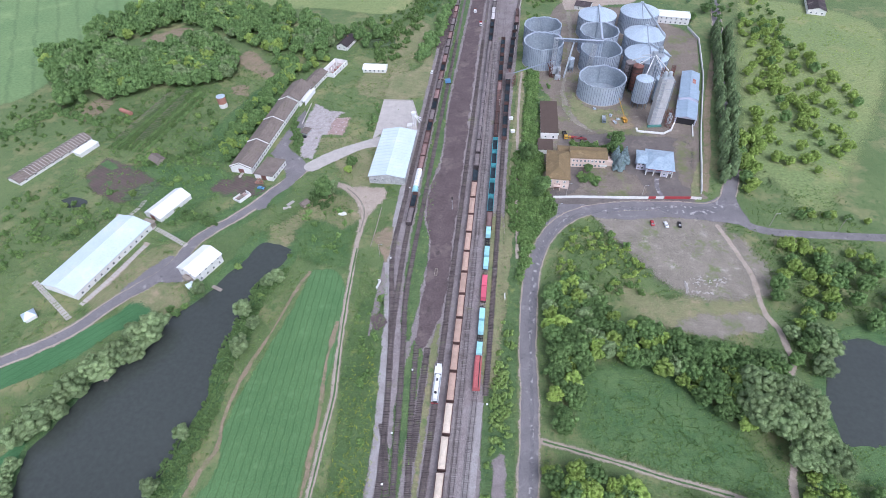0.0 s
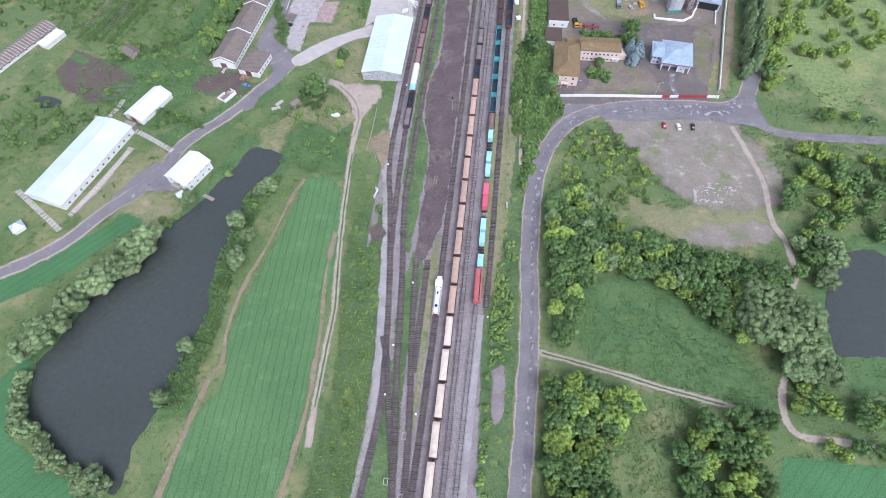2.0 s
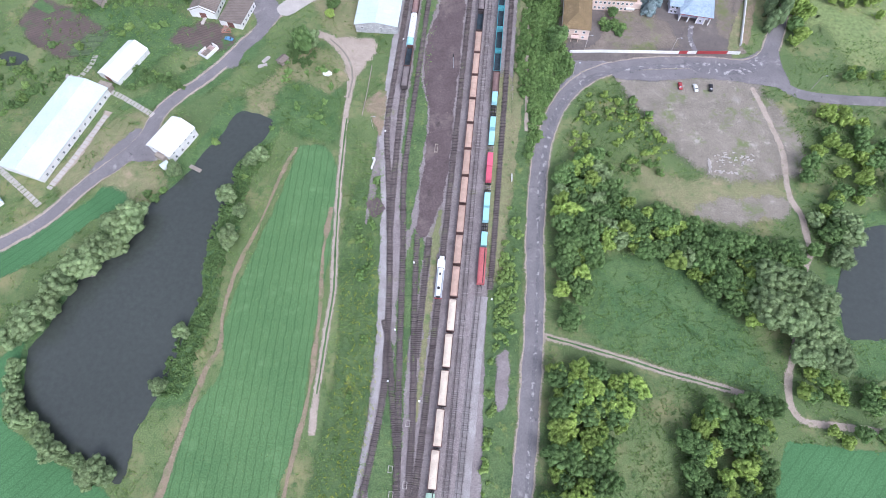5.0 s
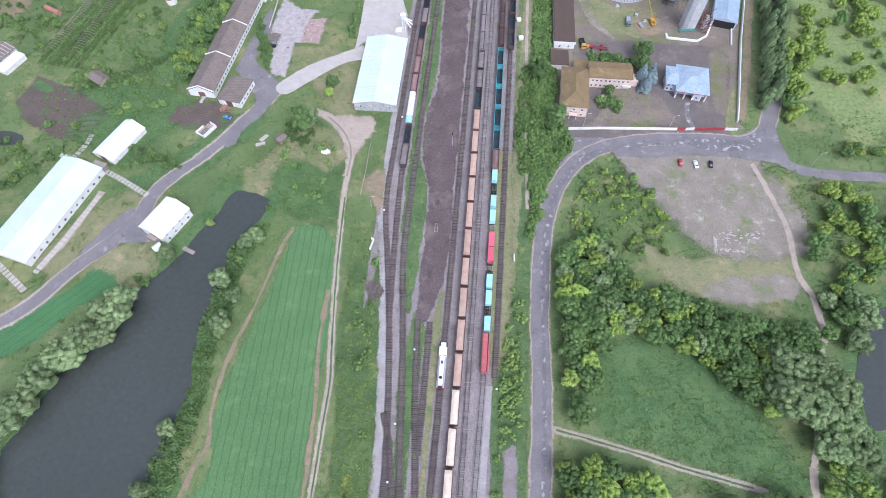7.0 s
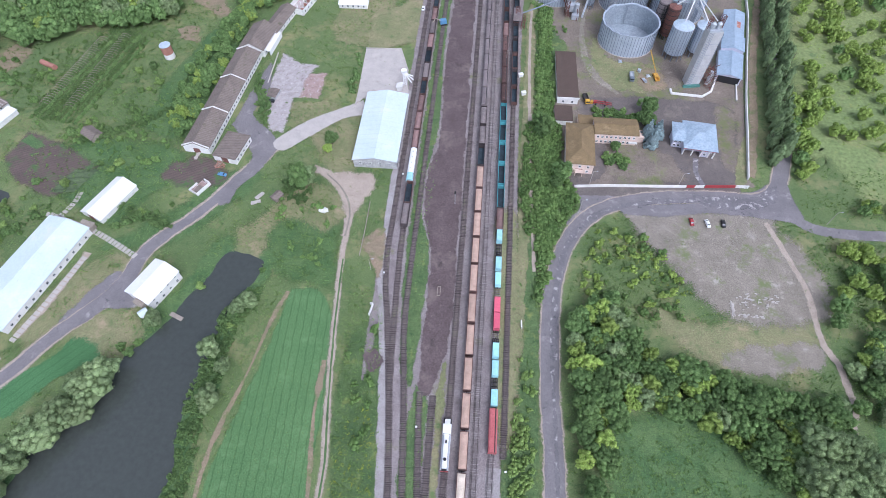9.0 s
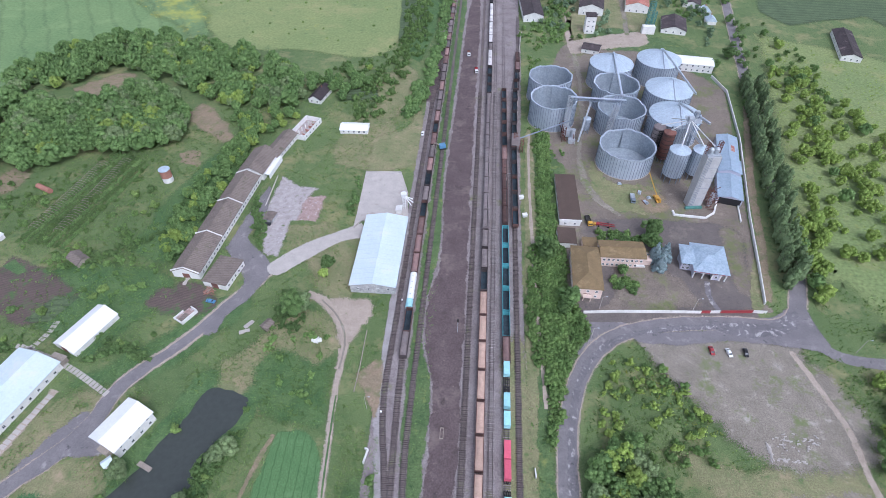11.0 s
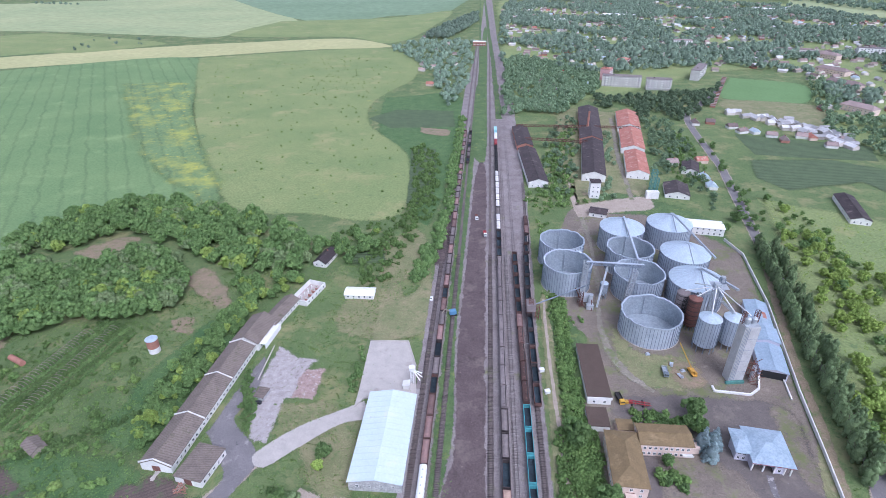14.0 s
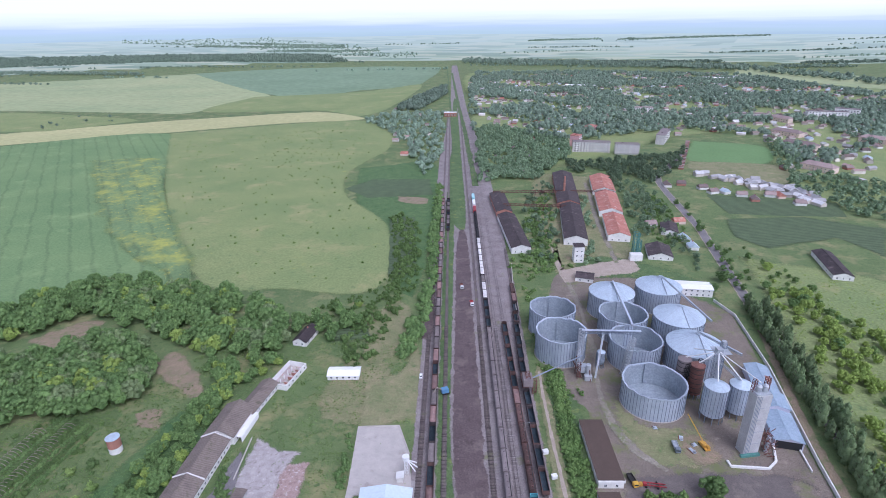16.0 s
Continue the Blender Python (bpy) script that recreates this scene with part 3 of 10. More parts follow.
def scatter(pts, gap, rng, keep=1.0, jitter=0.45, clump=0.0):
    """Places in an outline, about gap apart."""
    xs, ys = [p[0] for p in pts], [p[1] for p in pts]
    out = []
    y = min(ys)
    while y < max(ys):
        x = min(xs) + (gap / 2 if int(y / gap) % 2 else 0)
        while x < max(xs):
            a, b = x + rng.uniform(-jitter, jitter) * gap, y + rng.uniform(-jitter, jitter) * gap
            if rng.random() < keep and inside(a, b, pts) and (not clump or noise.noise((a / clump, b / clump, 1.3)) + 0.5 * noise.noise((2.7 * a / clump, 2.7 * b / clump, 4.1)) > -0.12):
                out.append((a, b))
            x += gap
        y += gap * 0.87
    return out


# ---- ground ----
def rise(x, y):
    """The land lies flat round the railway and lifts far away."""
    d = math.hypot(x, y)
    return 0.0 if d < 2600 else (d - 2600) ** 2 / 2300 ** 2 * 95 + 10 * noise.noise((x / 900, y / 900, 0)) * min(1, (d - 2600) / 800)


ticks = [-4850 + 9700 * i / 96 for i in range(97)]
gs = Shape()
gs.add([(x, y, rise(x, y)) for y in ticks for x in ticks], [(j * 97 + i, j * 97 + i + 1, j * 97 + i + 98, j * 97 + i + 97) for j in range(96) for i in range(96)])
# far ground glows, its field colours fading into painted haze with distance
far_land = bpy.data.materials.new("far_land")
far_land.use_nodes = True
fn, fl = far_land.node_tree.nodes, far_land.node_tree.links
fg, fv, fr, fz = fn.new("ShaderNodeNewGeometry"), fn.new("ShaderNodeTexVoronoi"), fn.new("ShaderNodeValToRGB"), fn.new("ShaderNodeMapping")
fz.inputs["Scale"].default_value = (0.0011, 0.0026, 0.0)
fl.new(fg.outputs["Position"], fz.inputs["Vector"])
fl.new(fz.outputs[0], fv.inputs["Vector"])
fsep = fn.new("ShaderNodeSeparateColor")
fl.new(fv.outputs["Color"], fsep.inputs[0])
fl.new(fsep.outputs[0], fr.inputs[0])
fr.color_ramp.interpolation = "CONSTANT"
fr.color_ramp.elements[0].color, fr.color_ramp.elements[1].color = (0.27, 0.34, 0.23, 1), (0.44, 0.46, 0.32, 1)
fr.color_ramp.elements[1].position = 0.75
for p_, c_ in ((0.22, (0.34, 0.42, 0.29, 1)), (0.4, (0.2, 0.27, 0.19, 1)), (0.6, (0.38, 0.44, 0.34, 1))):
    fr.color_ramp.elements.new(p_).color = c_
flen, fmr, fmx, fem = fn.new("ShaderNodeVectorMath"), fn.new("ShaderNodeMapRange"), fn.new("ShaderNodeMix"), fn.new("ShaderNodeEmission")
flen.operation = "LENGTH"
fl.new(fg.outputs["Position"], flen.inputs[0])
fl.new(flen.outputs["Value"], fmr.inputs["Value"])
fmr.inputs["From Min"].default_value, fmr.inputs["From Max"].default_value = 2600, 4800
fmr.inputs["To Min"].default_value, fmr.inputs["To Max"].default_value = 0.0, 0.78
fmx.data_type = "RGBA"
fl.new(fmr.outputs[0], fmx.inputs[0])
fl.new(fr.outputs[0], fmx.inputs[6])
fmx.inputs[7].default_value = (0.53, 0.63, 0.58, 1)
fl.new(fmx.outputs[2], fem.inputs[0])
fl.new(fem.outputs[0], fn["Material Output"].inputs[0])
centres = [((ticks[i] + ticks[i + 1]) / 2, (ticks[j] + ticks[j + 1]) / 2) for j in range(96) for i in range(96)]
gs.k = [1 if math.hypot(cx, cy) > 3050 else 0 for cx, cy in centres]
solid("ground", gs, (M["grass"], far_land), "mown and rough green grass reaching the horizon, far part glowing with painted haze", "ground", kind="structure")

# far farmland beyond the flat, in plain strips of colour
FIELDS = [
    ("field_far_a", [(-2183.3, 1728.4), (-2156.4, 2113.6), (-1985.9, 2555.5), (-1508.4, 2874.2), (-563.1, 1734.3), (-608.7, 1384.9), (-748.7, 1376.4), (-1101, 1423.2), (-1392.3, 1372.3), (-1465.3, 1168.5)], "pale_field", "pale ripening grain field on a slope"),
    ("field_far_b", [(-1408.1, 2896.4), (-201.9, 2907.8), (-116.7, 1991.4), (-291.2, 1781.4), (-533.7, 1692.6)], "blue_field", "blue-green far crop field"),
    ("field_far_c", [(-1042.1, 838.5), (-935.2, 928.7), (-787.5, 1021.8), (-549.4, 1127.4), (-363.1, 1215), (-226.6, 1248.3), (-214.5, 1283.3), (-328.3, 1359.8), (-510.1, 1299.6), (-661, 1236.8), (-868, 1124.9), (-1031.3, 1022), (-1152.6, 924.6)], "tan_field", "tan strip of ripe grain"),
    ("field_far_d", [(-1276.5, 1104.8), (-1193, 1236.8), (-1072.8, 1387), (-922.6, 1361.8), (-696.5, 1280.4), (-721.4, 1219.9), (-792.9, 1155.5), (-881.6, 1142.3), (-1004, 1044), (-1106.9, 961.3)], "meadow", "green pasture hollow with a few bushes"),
    ("field_far_e", [(-565.9, 1645.3), (-284.7, 1738.8), (-122.4, 1921.9), (-161, 1475), (-218, 1305.9), (-334.3, 1385.3), (-595.2, 1384.1)], "meadow", "green far meadow"),
    ("field_far_crop", [(-1045.3, 782.6), (-780.2, 1012.6), (-541.2, 1110.6), (-381.4, 766.8), (-230, 506.9), (-297, 497.3), (-336.5, 444.7), (-400.1, 316.3)], "far_crop", "young green crop with tractor lines"),
    ("field_far_meadow", [(-541.8, 1116), (-359.3, 1201.9), (-207.9, 1240.4), (-136.1, 1108.9), (-122.5, 979.4), (-158.5, 844.2), (-150.6, 737.5), (-87.4, 621), (-75.7, 495.6), (-107, 477), (-151.9, 486.5), (-230.1, 509), (-380, 766.8)], "meadow", "yellow-green flowering meadow"),
    ("field_right_a", [(249.9, 635.2), (327.3, 639), (385.8, 606), (337.7, 540.1), (326, 585.1), (251.2, 559.4), (235, 586.3)], "garden", "dark green vegetable plots in strips"),
    ("field_right_b", [(265.5, 717.1), (389.6, 683.5), (371.5, 638.3), (259.1, 648.8)], "garden", "green garden plots in strips"),
    ("field_stadium", [(369.7, 1012.8), (459.5, 966), (407.1, 858.7), (312.6, 878.1)], "pitch", "bright mown football field"),
    ("field_stadium_edge", [(311.3, 874.8), (405.5, 855.6), (423.8, 827.4), (372.3, 748.9), (333.5, 738), (293.7, 831.1)], "dry_grass", "tan dry grass beside the football field"),
    ("field_far_f", [(31.8, 2872), (608, 2577.5), (715.4, 3008.4), (278.2, 3175)], "blue_field", "pale far field"),
    ("field_far_g", [(983.5, 2155.8), (1171.3, 1683.9), (1365.5, 1950.4), (1191.9, 2495.6)], "pale_field", "pale far field"),
    ("field_plot_a", [(-152.7, 749.3), (-124.3, 791.6), (-52, 789.7), (-46.3, 723.8), (-85.1, 718.1), (-120.4, 714.5)], "garden", "vegetable garden plots"),
    ("field_plot_b", [(-87.2, 646), (-61, 645.6), (-53, 515.9), (-67.4, 500.5), (-73.3, 505.6)], "garden", "dark vegetable garden plots"),
    ("field_plot_c", [(-97.8, 428.8), (-79.6, 432.4), (-75.3, 415), (-98, 411.8)], "garden", "dark tilled garden plot"),
]
for i, (nm, outline, key, text) in enumerate(FIELDS):
    patch(nm, outline, 0.05 + 0.012 * i, M[key], rag=2.0, size=30, step=10, label=text, feather=9.0 if "garden" not in text else 3.0, smooth="garden" not in text and "plots" not in text)
ribbon("grass_far_rails", [(-18.8, 825.2), (-20.5, 984), (-24.3, 1224), (-30.9, 1691.4), (-41.3, 2455.7)], 4.5, 0.33, M["rough_grass"], rag=1.0, step=12, feather=1.5, label="green strip between the far tracks")
ribbon("grass_far_verge", [(5.5, 757.6), (3.2, 905.4), (-0.2, 1130.4), (-8.9, 1515), (-22.8, 2321.5)], 7.0, 0.33, M["rough_grass"], rag=1.5, step=12, feather=2.5, label="weedy verge beside the far tracks")
patch("grass_plots_side", [(-148, 850), (-140, 760), (-117, 640), (-73, 510), (-47, 500), (-45, 860)], 0.04, M["lush_grass"], rag=3.0, size=20, step=8, feather=8.0, label="lush green plots beside the railway")
patch("yard_works_ground", [(60, 512), (122, 528), (130, 560), (176, 790), (140, 800), (84, 800), (62, 640)], 0.12, M["dry_grass"], rag=3.0, size=14, step=5, feather=10.0, label="dry weedy ground of the works")
ribbon("path_works_b", [(112, 530), (116, 575), (122, 640), (132, 705), (140, 770)], 4.0, 0.15, M["worn_dirt"], rag=1.0, feather=3.0, label="worn lane beside the red halls")
patch("field_flower", [(-556.1, 905.7), (-452.8, 902.4), (-358, 719.5), (-232.4, 512.2), (-255.1, 507.1), (-368.5, 625.3), (-452.9, 744.2)], 0.28, M["rape"], rag=9.0, size=24, step=6, feather=16.0, label="yellow flowering streaks in the crop")
patch("field_bare_a", [(-85.1, 718.1), (-52.2, 708.8), (-54.4, 688.3), (-80, 696.8)], 0.29, M["soil"], rag=1.5, label="bare orange soil")

# near fields and soil
patch("field_crop", [(-75.6, 173.3), (-65.6, 174.2), (-58.6, 166.7), (-54.8, 153), (-52.4, 128.1), (-52.3, 101.7), (-52, 77.8), (-50.7, 56.2), (-53.5, 36), (-55.9, 20.7), (-60.2, 6.8), (-88.6, 3.9), (-96, 16.6), (-95.3, 35.7), (-91.5, 54.3), (-84.6, 72.5), (-88, 88.5), (-85.3, 114.2), (-79.2, 145.8)] , 0.06, M["crop"], rag=0.8, label="green row crop beside the pond")
patch("field_bank", [(-190.4, 94.7), (-169.5, 110.7), (-157.3, 126.9), (-143.6, 137.9), (-145, 146.2), (-155, 148.7), (-162.5, 136.1), (-180.9, 120), (-196.9, 103.7)], 0.06, M["crop_b"], rag=0.8, label="green field strip under the lane")
patch("field_bank_low", [(-172.8, 61.8), (-165.4, 76.4), (-161.8, 58.3), (-160.4, 45.5), (-140.2, 35.2), (-112.3, 24.5), (-102.9, 15.9), (-98.2, 2.9), (-180.8, -5.6), (-220.3, 61.8)], 0.06, M["crop_b"], rag=0.8, label="green field beside the lower shore")
patch("field_corner", [(122, 65), (159.4, 64.8), (184.4, 64.4), (172.5, 24.2), (111.7, 17.9), (113.9, 37.8), (118.1, 53.1)], 0.06, M["crop_b"], rag=0.6, label="young green field in the corner")
ribbon("path_field_edge", [(-55.6, 143.4), (-55.2, 122.3), (-52.3, 101.7), (-50.7, 82.6), (-49.9, 62.6), (-51.2, 44), (-52, 21.1), (-53.7, 4.1)], lambda t: 1.7 + 0.6 * math.sin(31 * t), 0.10, M["soil"], rag=0.7, label="brown dirt edge of the crop field", feather=2.6)
ribbon("path_shore", [(-76.9, 172.2), (-80.9, 157), (-84.4, 134.3), (-89.3, 110), (-89.9, 92.6), (-87.7, 79.7), (-91.1, 67.1)] + [(-93.8, 37.8), (-95.5, 16.7), (-94.4, 3.3)], lambda t: 1.4 + 2.0 * t * t + 0.5 * math.sin(23 * t), 0.10, M["soil"], rag=0.6, label="bare dirt path along the shore", feather=1.4)
ribbon("path_track", [(-59.5, 212), (-58, 200), (-57.6, 190), (-54.9, 159.8), (-51.2, 128), (-48.2, 106.2), (-47.7, 86.8), (-47.1, 65.2), (-45.9, 50.7)], 2.6, 0.12, M["dirt_path"], rag=0.5, label="rutted dirt track", feather=1.8)
patch("soil_yard", [(-73, 237.6), (-58.2, 239.5), (-50.8, 238.6), (-50.1, 228.6), (-54.5, 220), (-57.5, 211), (-61, 216), (-65, 228)], 0.13, M["dirt_path"], rag=1.5, feather=4.0, label="pale bare dirt in front of the warehouse")
ribbon("path_yard", [(-81.6, 240.6), (-73.7, 237.5), (-66.4, 230.9), (-61.0, 223.0), (-58.3, 213.7), (-58.4, 201.8)], lambda t: 4.2 + 1.0 * math.sin(6 * t), 0.135, M["dirt_path"], rag=0.8, feather=2.6, label="pale rutted dirt drive curving to the lane")
ribbon("grass_rut_c", [(-73.7, 237.5), (-66.4, 230.9), (-61.0, 223.0), (-58.3, 213.7), (-58.4, 201.8)], 0.8, 0.16, M["worn_dirt"], rag=0.4, feather=0.8, label="darker strip between the ruts")
patch("soil_a", [(-153.2, 235.5), (-140.3, 243.4), (-124.4, 237.6), (-123.3, 227.7), (-132.2, 223.9), (-152.1, 227.2)], 0.09, M["bed"], rag=2.4, size=6, feather=9.0, label="bare reddish soil beside the barn")
patch("soil_b", [(-200, 386.1), (-191.4, 400.8), (-163.1, 368.9), (-161.7, 356.8), (-186.9, 373.7)], 0.09, M["soil"], rag=2.6, size=7, feather=5.0, label="bare orange soil in the clearing")
patch("soil_c", [(-294.2, 413.4), (-274.2, 435.4), (-257.7, 436.4), (-262.6, 415.3), (-276.3, 404.4)], 0.09, M["soil"], rag=2.6, size=7, feather=5.0, label="bare soil in a forest gap")
patch("soil_d", [(-186.9, 343.8), (-174.9, 347.4), (-170.5, 334.1), (-183, 336)], 0.09, M["soil"], rag=2.6, size=7, feather=5.0, label="bare orange soil patch")
patch("garden_bed", [(-236.1, 234.4), (-233, 253.7), (-215, 248.1), (-186.8, 232.9), (-192.2, 217.5), (-203.4, 213.3), (-224.2, 222.3)], 0.10, M["bed"], rag=1.2, feather=5.0, label="dug vegetable bed with green rows", smooth=False)
patch("garden_rows", [(-203.4, 215.2), (-197.7, 230.5), (-185.6, 231.4), (-191.3, 216.8)], 0.13, M["garden"], rag=0.3, feather=1.2, label="green vegetable rows", smooth=False)
patch("garden_rows_b", [(-233.7, 246.6), (-230.9, 251.8), (-219.5, 244.5), (-223.2, 241.8)], 0.13, M["lush_grass"], rag=0.3, feather=1.0, label="small green vegetable patch", smooth=False)
ribbon("path_barn_side", [(-180.9, 142.8), (-175.4, 158.8), (-169.7, 184.1)], 3.2, 0.1, M["dirt_path"], rag=0.7, label="worn dirt strip along the long barn", feather=2.0)
patch("pavement_lane_wide", [(-160.7, 164.7), (-154, 174.3), (-144.9, 175.9), (-144.4, 166.1), (-152.4, 156.7), (-163.9, 144.7), (-167.8, 147.9)], 0.155, M["asphalt"], rag=0.8, feather=2.5, label="cracked asphalt beside the lane")
patch("soil_e", [(-281.5, 295), (-275.9, 329.1), (-263.3, 314.6), (-271.5, 292.3)], 0.09, M["soil"], rag=2.6, size=7, feather=5.0, label="reddish bare soil")
patch("grass_dry_a", [(-166.6, 145.9), (-149, 160.2), (-135.1, 155.9), (-127.5, 139.4), (-136.7, 135.3), (-152.4, 143.8)], 0.075, M["dry_grass"], rag=1.5, feather=5.0, label="dry yellowed grass beside the lane")
patch("grass_dry_b", [(-94.6, 357.6), (-80.4, 397.6), (-59.7, 385.5), (-56.6, 337.5), (-73.1, 336.3), (-87.5, 340.7)], 0.08, M["dry_grass"], rag=2.0, feather=5.0, label="dry grass behind the slab")
patch("grass_dry_c", [(-79, 439.2), (-61.8, 466.7), (-45.1, 425.1), (-60.7, 394.9), (-75.4, 394)], 0.08, M["dry_grass"], rag=2.0, feather=5.0, label="dry yellow grass near the garden plots")

# the two ponds
POND = [(-161.6, 71), (-158, 79.4), (-154.4, 92), (-151, 106.4), (-144.5, 118.5), (-138, 130)]
POND = POND + [(-134, 138.5), (-129, 145), (-123.7, 152.1), (-118.6, 164.4), (-112.8, 176.7), (-109, 188.2), (-101.9, 189.4), (-92.1, 186.4), (-91.1, 180.3), (-93.7, 172.9), (-98.2, 167.8), (-99.5, 159.7), (-100.4, 151.3), (-101.2, 143.2), (-102.5, 131.5), (-103.1, 118.1), (-103.3, 108.9)]
POND = POND + [(-99.7, 98), (-101.6, 90.8)] + [(-103.3, 75.3), (-104.6, 63.8), (-107.6, 51.7), (-110, 44.2), (-108.6, 32.5), (-111.5, 28), (-121.6, 32.4), (-135.2, 38.2), (-146, 44.6), (-155.6, 53.4)]
patch("grass_bank", [(x * 1.0, y) for x, y in [(-153.6, 50.6), (-165.3, 70.3), (-159.7, 95.1), (-147.9, 124.7), (-140.6, 143.2), (-122.1, 174.1), (-112.5, 197.8), (-88.4, 191.3), (-86.6, 175.4), (-94.8, 156.1), (-93.6, 129.9), (-97.1, 112.1), (-93.3, 96.6), (-96.7, 77.3), (-95.9, 56.6)]], 0.045, M["lush_grass"], rag=1.5, feather=4.0, label="lush grassy bank of the pond")
patch("water_pond", POND, 0.14, M["water"], rag=0.7, size=5, feather=0, label="still dark grey pond water")
patch("grass_bank_b", [(156.1, 154), (173, 161.7), (207.3, 164.9), (175.6, 96.7), (144.2, 95.6), (144.8, 120.5)], 0.05, M["lush_grass"], rag=1.5, feather=4.0, label="lush grassy bank of the small pond")
patch("water_small_pond", [(165.2, 153.1), (177.9, 156.1), (185.5, 153.3), (215, 152.4), (192.1, 106.8), (165.8, 106.3), (151.8, 105.3), (150.5, 113.8), (151.5, 126.1), (159.1, 142.8)], 0.14, M["water"], rag=0.8, size=5, feather=0, label="still dark water of a small pond")
patch("water_pool", [(-237.8, 212.4), (-232.2, 215.8), (-222.4, 213.6), (-221, 209.4), (-230.5, 206.5)], 0.14, M["water"], rag=0.3, feather=0, label="small pale garden pool")

# lanes and roads
LANE = [(-224.6, 91.3), (-199.5, 107.2), (-178.4, 124.9), (-166.7, 143.5), (-149.1, 166.6), (-143.7, 188.5), (-127, 211), (-112.5, 237), (-102.3, 255.1)]
ribbon("road_lane", LANE, lambda t: 5.0 + 2.5 * max(0, 1 - abs(t - 0.5) * 5), 0.16, M["asphalt"], rag=0.5, label="cracked grey asphalt lane past the barns")
patch("road_barn_yard", [(-129.6, 266.8), (-126.5, 292.6), (-122.1, 316.9), (-117.4, 293.2), (-120.9, 275.6), (-107.9, 262.5), (-102.3, 253.4), (-107.6, 235.5), (-114.5, 225.2), (-116.1, 215.8), (-121.6, 216.9), (-113.9, 238.4), (-114.8, 248.9)], 0.18, M["asphalt"], rag=0.6, label="dark asphalt yard beside the long barn")
patch("pavement_house", [(-153.8, 157.9), (-142.6, 172.2), (-133.5, 165.3), (-139.6, 159.2)], 0.17, M["asphalt"], rag=0.6, label="worn asphalt beside the white house")
patch("pavement_ramp", [(-64.8, 290.4), (-60.8, 280.9), (-73.7, 274.9), (-87.7, 261.3), (-98.8, 250.8), (-104.8, 257), (-90.7, 272.9), (-75.4, 283.1)], 0.22, M["concrete"], rag=0.2, label="pale concrete ramp to the slab")
patch("pavement_rubble", [(-117.6, 313), (-117.2, 326), (-106.5, 318.8), (-94.4, 316.4), (-97.8, 309.4), (-99.2, 289.6), (-102.2, 289), (-102.3, 262.9), (-110, 266), (-115.2, 281), (-118, 299)], 0.12, M["old_floor"], rag=1.3, size=4, feather=3.2, smooth=False, label="cracked pale concrete floor of a pulled-down shed")
patch("pavement_brick", [(-98.4, 309.2), (-88.3, 311), (-88.9, 289), (-99.2, 289.6)], 0.16, M["brick_rubble"], rag=1.2, size=4, feather=2.8, smooth=False, label="broken brick and rubble floor of a pulled-down shed")
ROAD = [(28.3, 9.3), (29.3, 29.3), (31.1, 56.1), (32.2, 85.9), (32.4, 114.6), (33, 135.7)]
ROAD = ROAD[:-1] + [(31.5, 139.1), (32.7, 173.4), (34.8, 188.2), (40.6, 205.8), (50.2, 220.4), (65.3, 230.3), (87.3, 235.6), (111.8, 237.5), (130.5, 237.6), (140.3, 244.4), (147.6, 261.7)]
ROAD = ROAD + [(150.5, 272.1), (157.4, 304.7), (166, 353.9), (177.3, 416.7), (192.1, 499.1), (201.7, 550.9), (213, 612.3)]
ROAD = ROAD + [(216.5, 649.5), (232.3, 777.2)] + [(262.7, 832), (340.5, 962.2)]
ribbon("verge_main", ROAD, 8.3, 0.165, M["dirt_path"], rag=0.6, label="worn dirt verge of the road", feather=2.0)
ribbon("verge_lane", LANE, 7.5, 0.145, M["dirt_path"], rag=0.6, label="worn dirt verge of the lane", feather=2.0)
ribbon("road_main", ROAD, 7.0, 0.2, M["asphalt"], rag=0.35, label="grey patched asphalt road curving round the elevator")
ribbon("road_branch", [(139.1, 240.8), (142.3, 230.6), (151.1, 222.9), (165.9, 220.8), (190.8, 221.2), (229.1, 222.1)], 5.5, 0.21, M["asphalt"], rag=0.3, label="asphalt side road")
patch("pavement_junction", [(65.3, 228.9), (97.8, 232.9), (133, 236.7), (144.5, 252.1), (146.8, 239.6), (147.9, 226), (133.7, 226.5), (107.7, 227.8), (83.5, 224.1), (67.7, 224.6)], 0.215, M["asphalt"], rag=0.5, label="wide asphalt at the road junction")
patch("pavement_front", [(45.2, 236.5), (71.3, 238.6), (98.7, 240.4), (127.3, 242.3), (137.8, 247.8), (137.7, 240.7), (111.6, 236.1), (84.4, 233.2), (65.3, 228.9), (51.5, 220.9), (43.4, 214.2), (40.8, 217.3), (47.7, 227.5)], 0.14, M["asphalt"], rag=0.4, label="worn asphalt apron before the yard wall", feather=1.5)
patch("pavement_cracked", [(100, 238.2), (103.6, 233.5), (112, 230), (124.3, 231.5), (137.3, 236.5), (142, 246), (137, 245.5), (126, 238.4)], 0.232, M["cracked_asphalt"], rag=1.2, size=4, feather=2.5, label="crazed asphalt with pale broken patches at the junction")
ribbon("pavement_worn", [(33.2, 150), (34.5, 178), (39, 200), (48, 216.5), (62, 227), (82, 232.5), (102, 235)], 2.6, 0.226, M["cracked_asphalt"], rag=0.6, feather=1.6, label="worn pale streaks along the road")
ribbon("pavement_worn", [(31.2, 20), (32.2, 56), (33.2, 86), (33.3, 114), (32.6, 148)], 1.3, 0.226, M["cracked_asphalt"], rag=0.6, feather=1.0, label="worn pale streaks along the road")
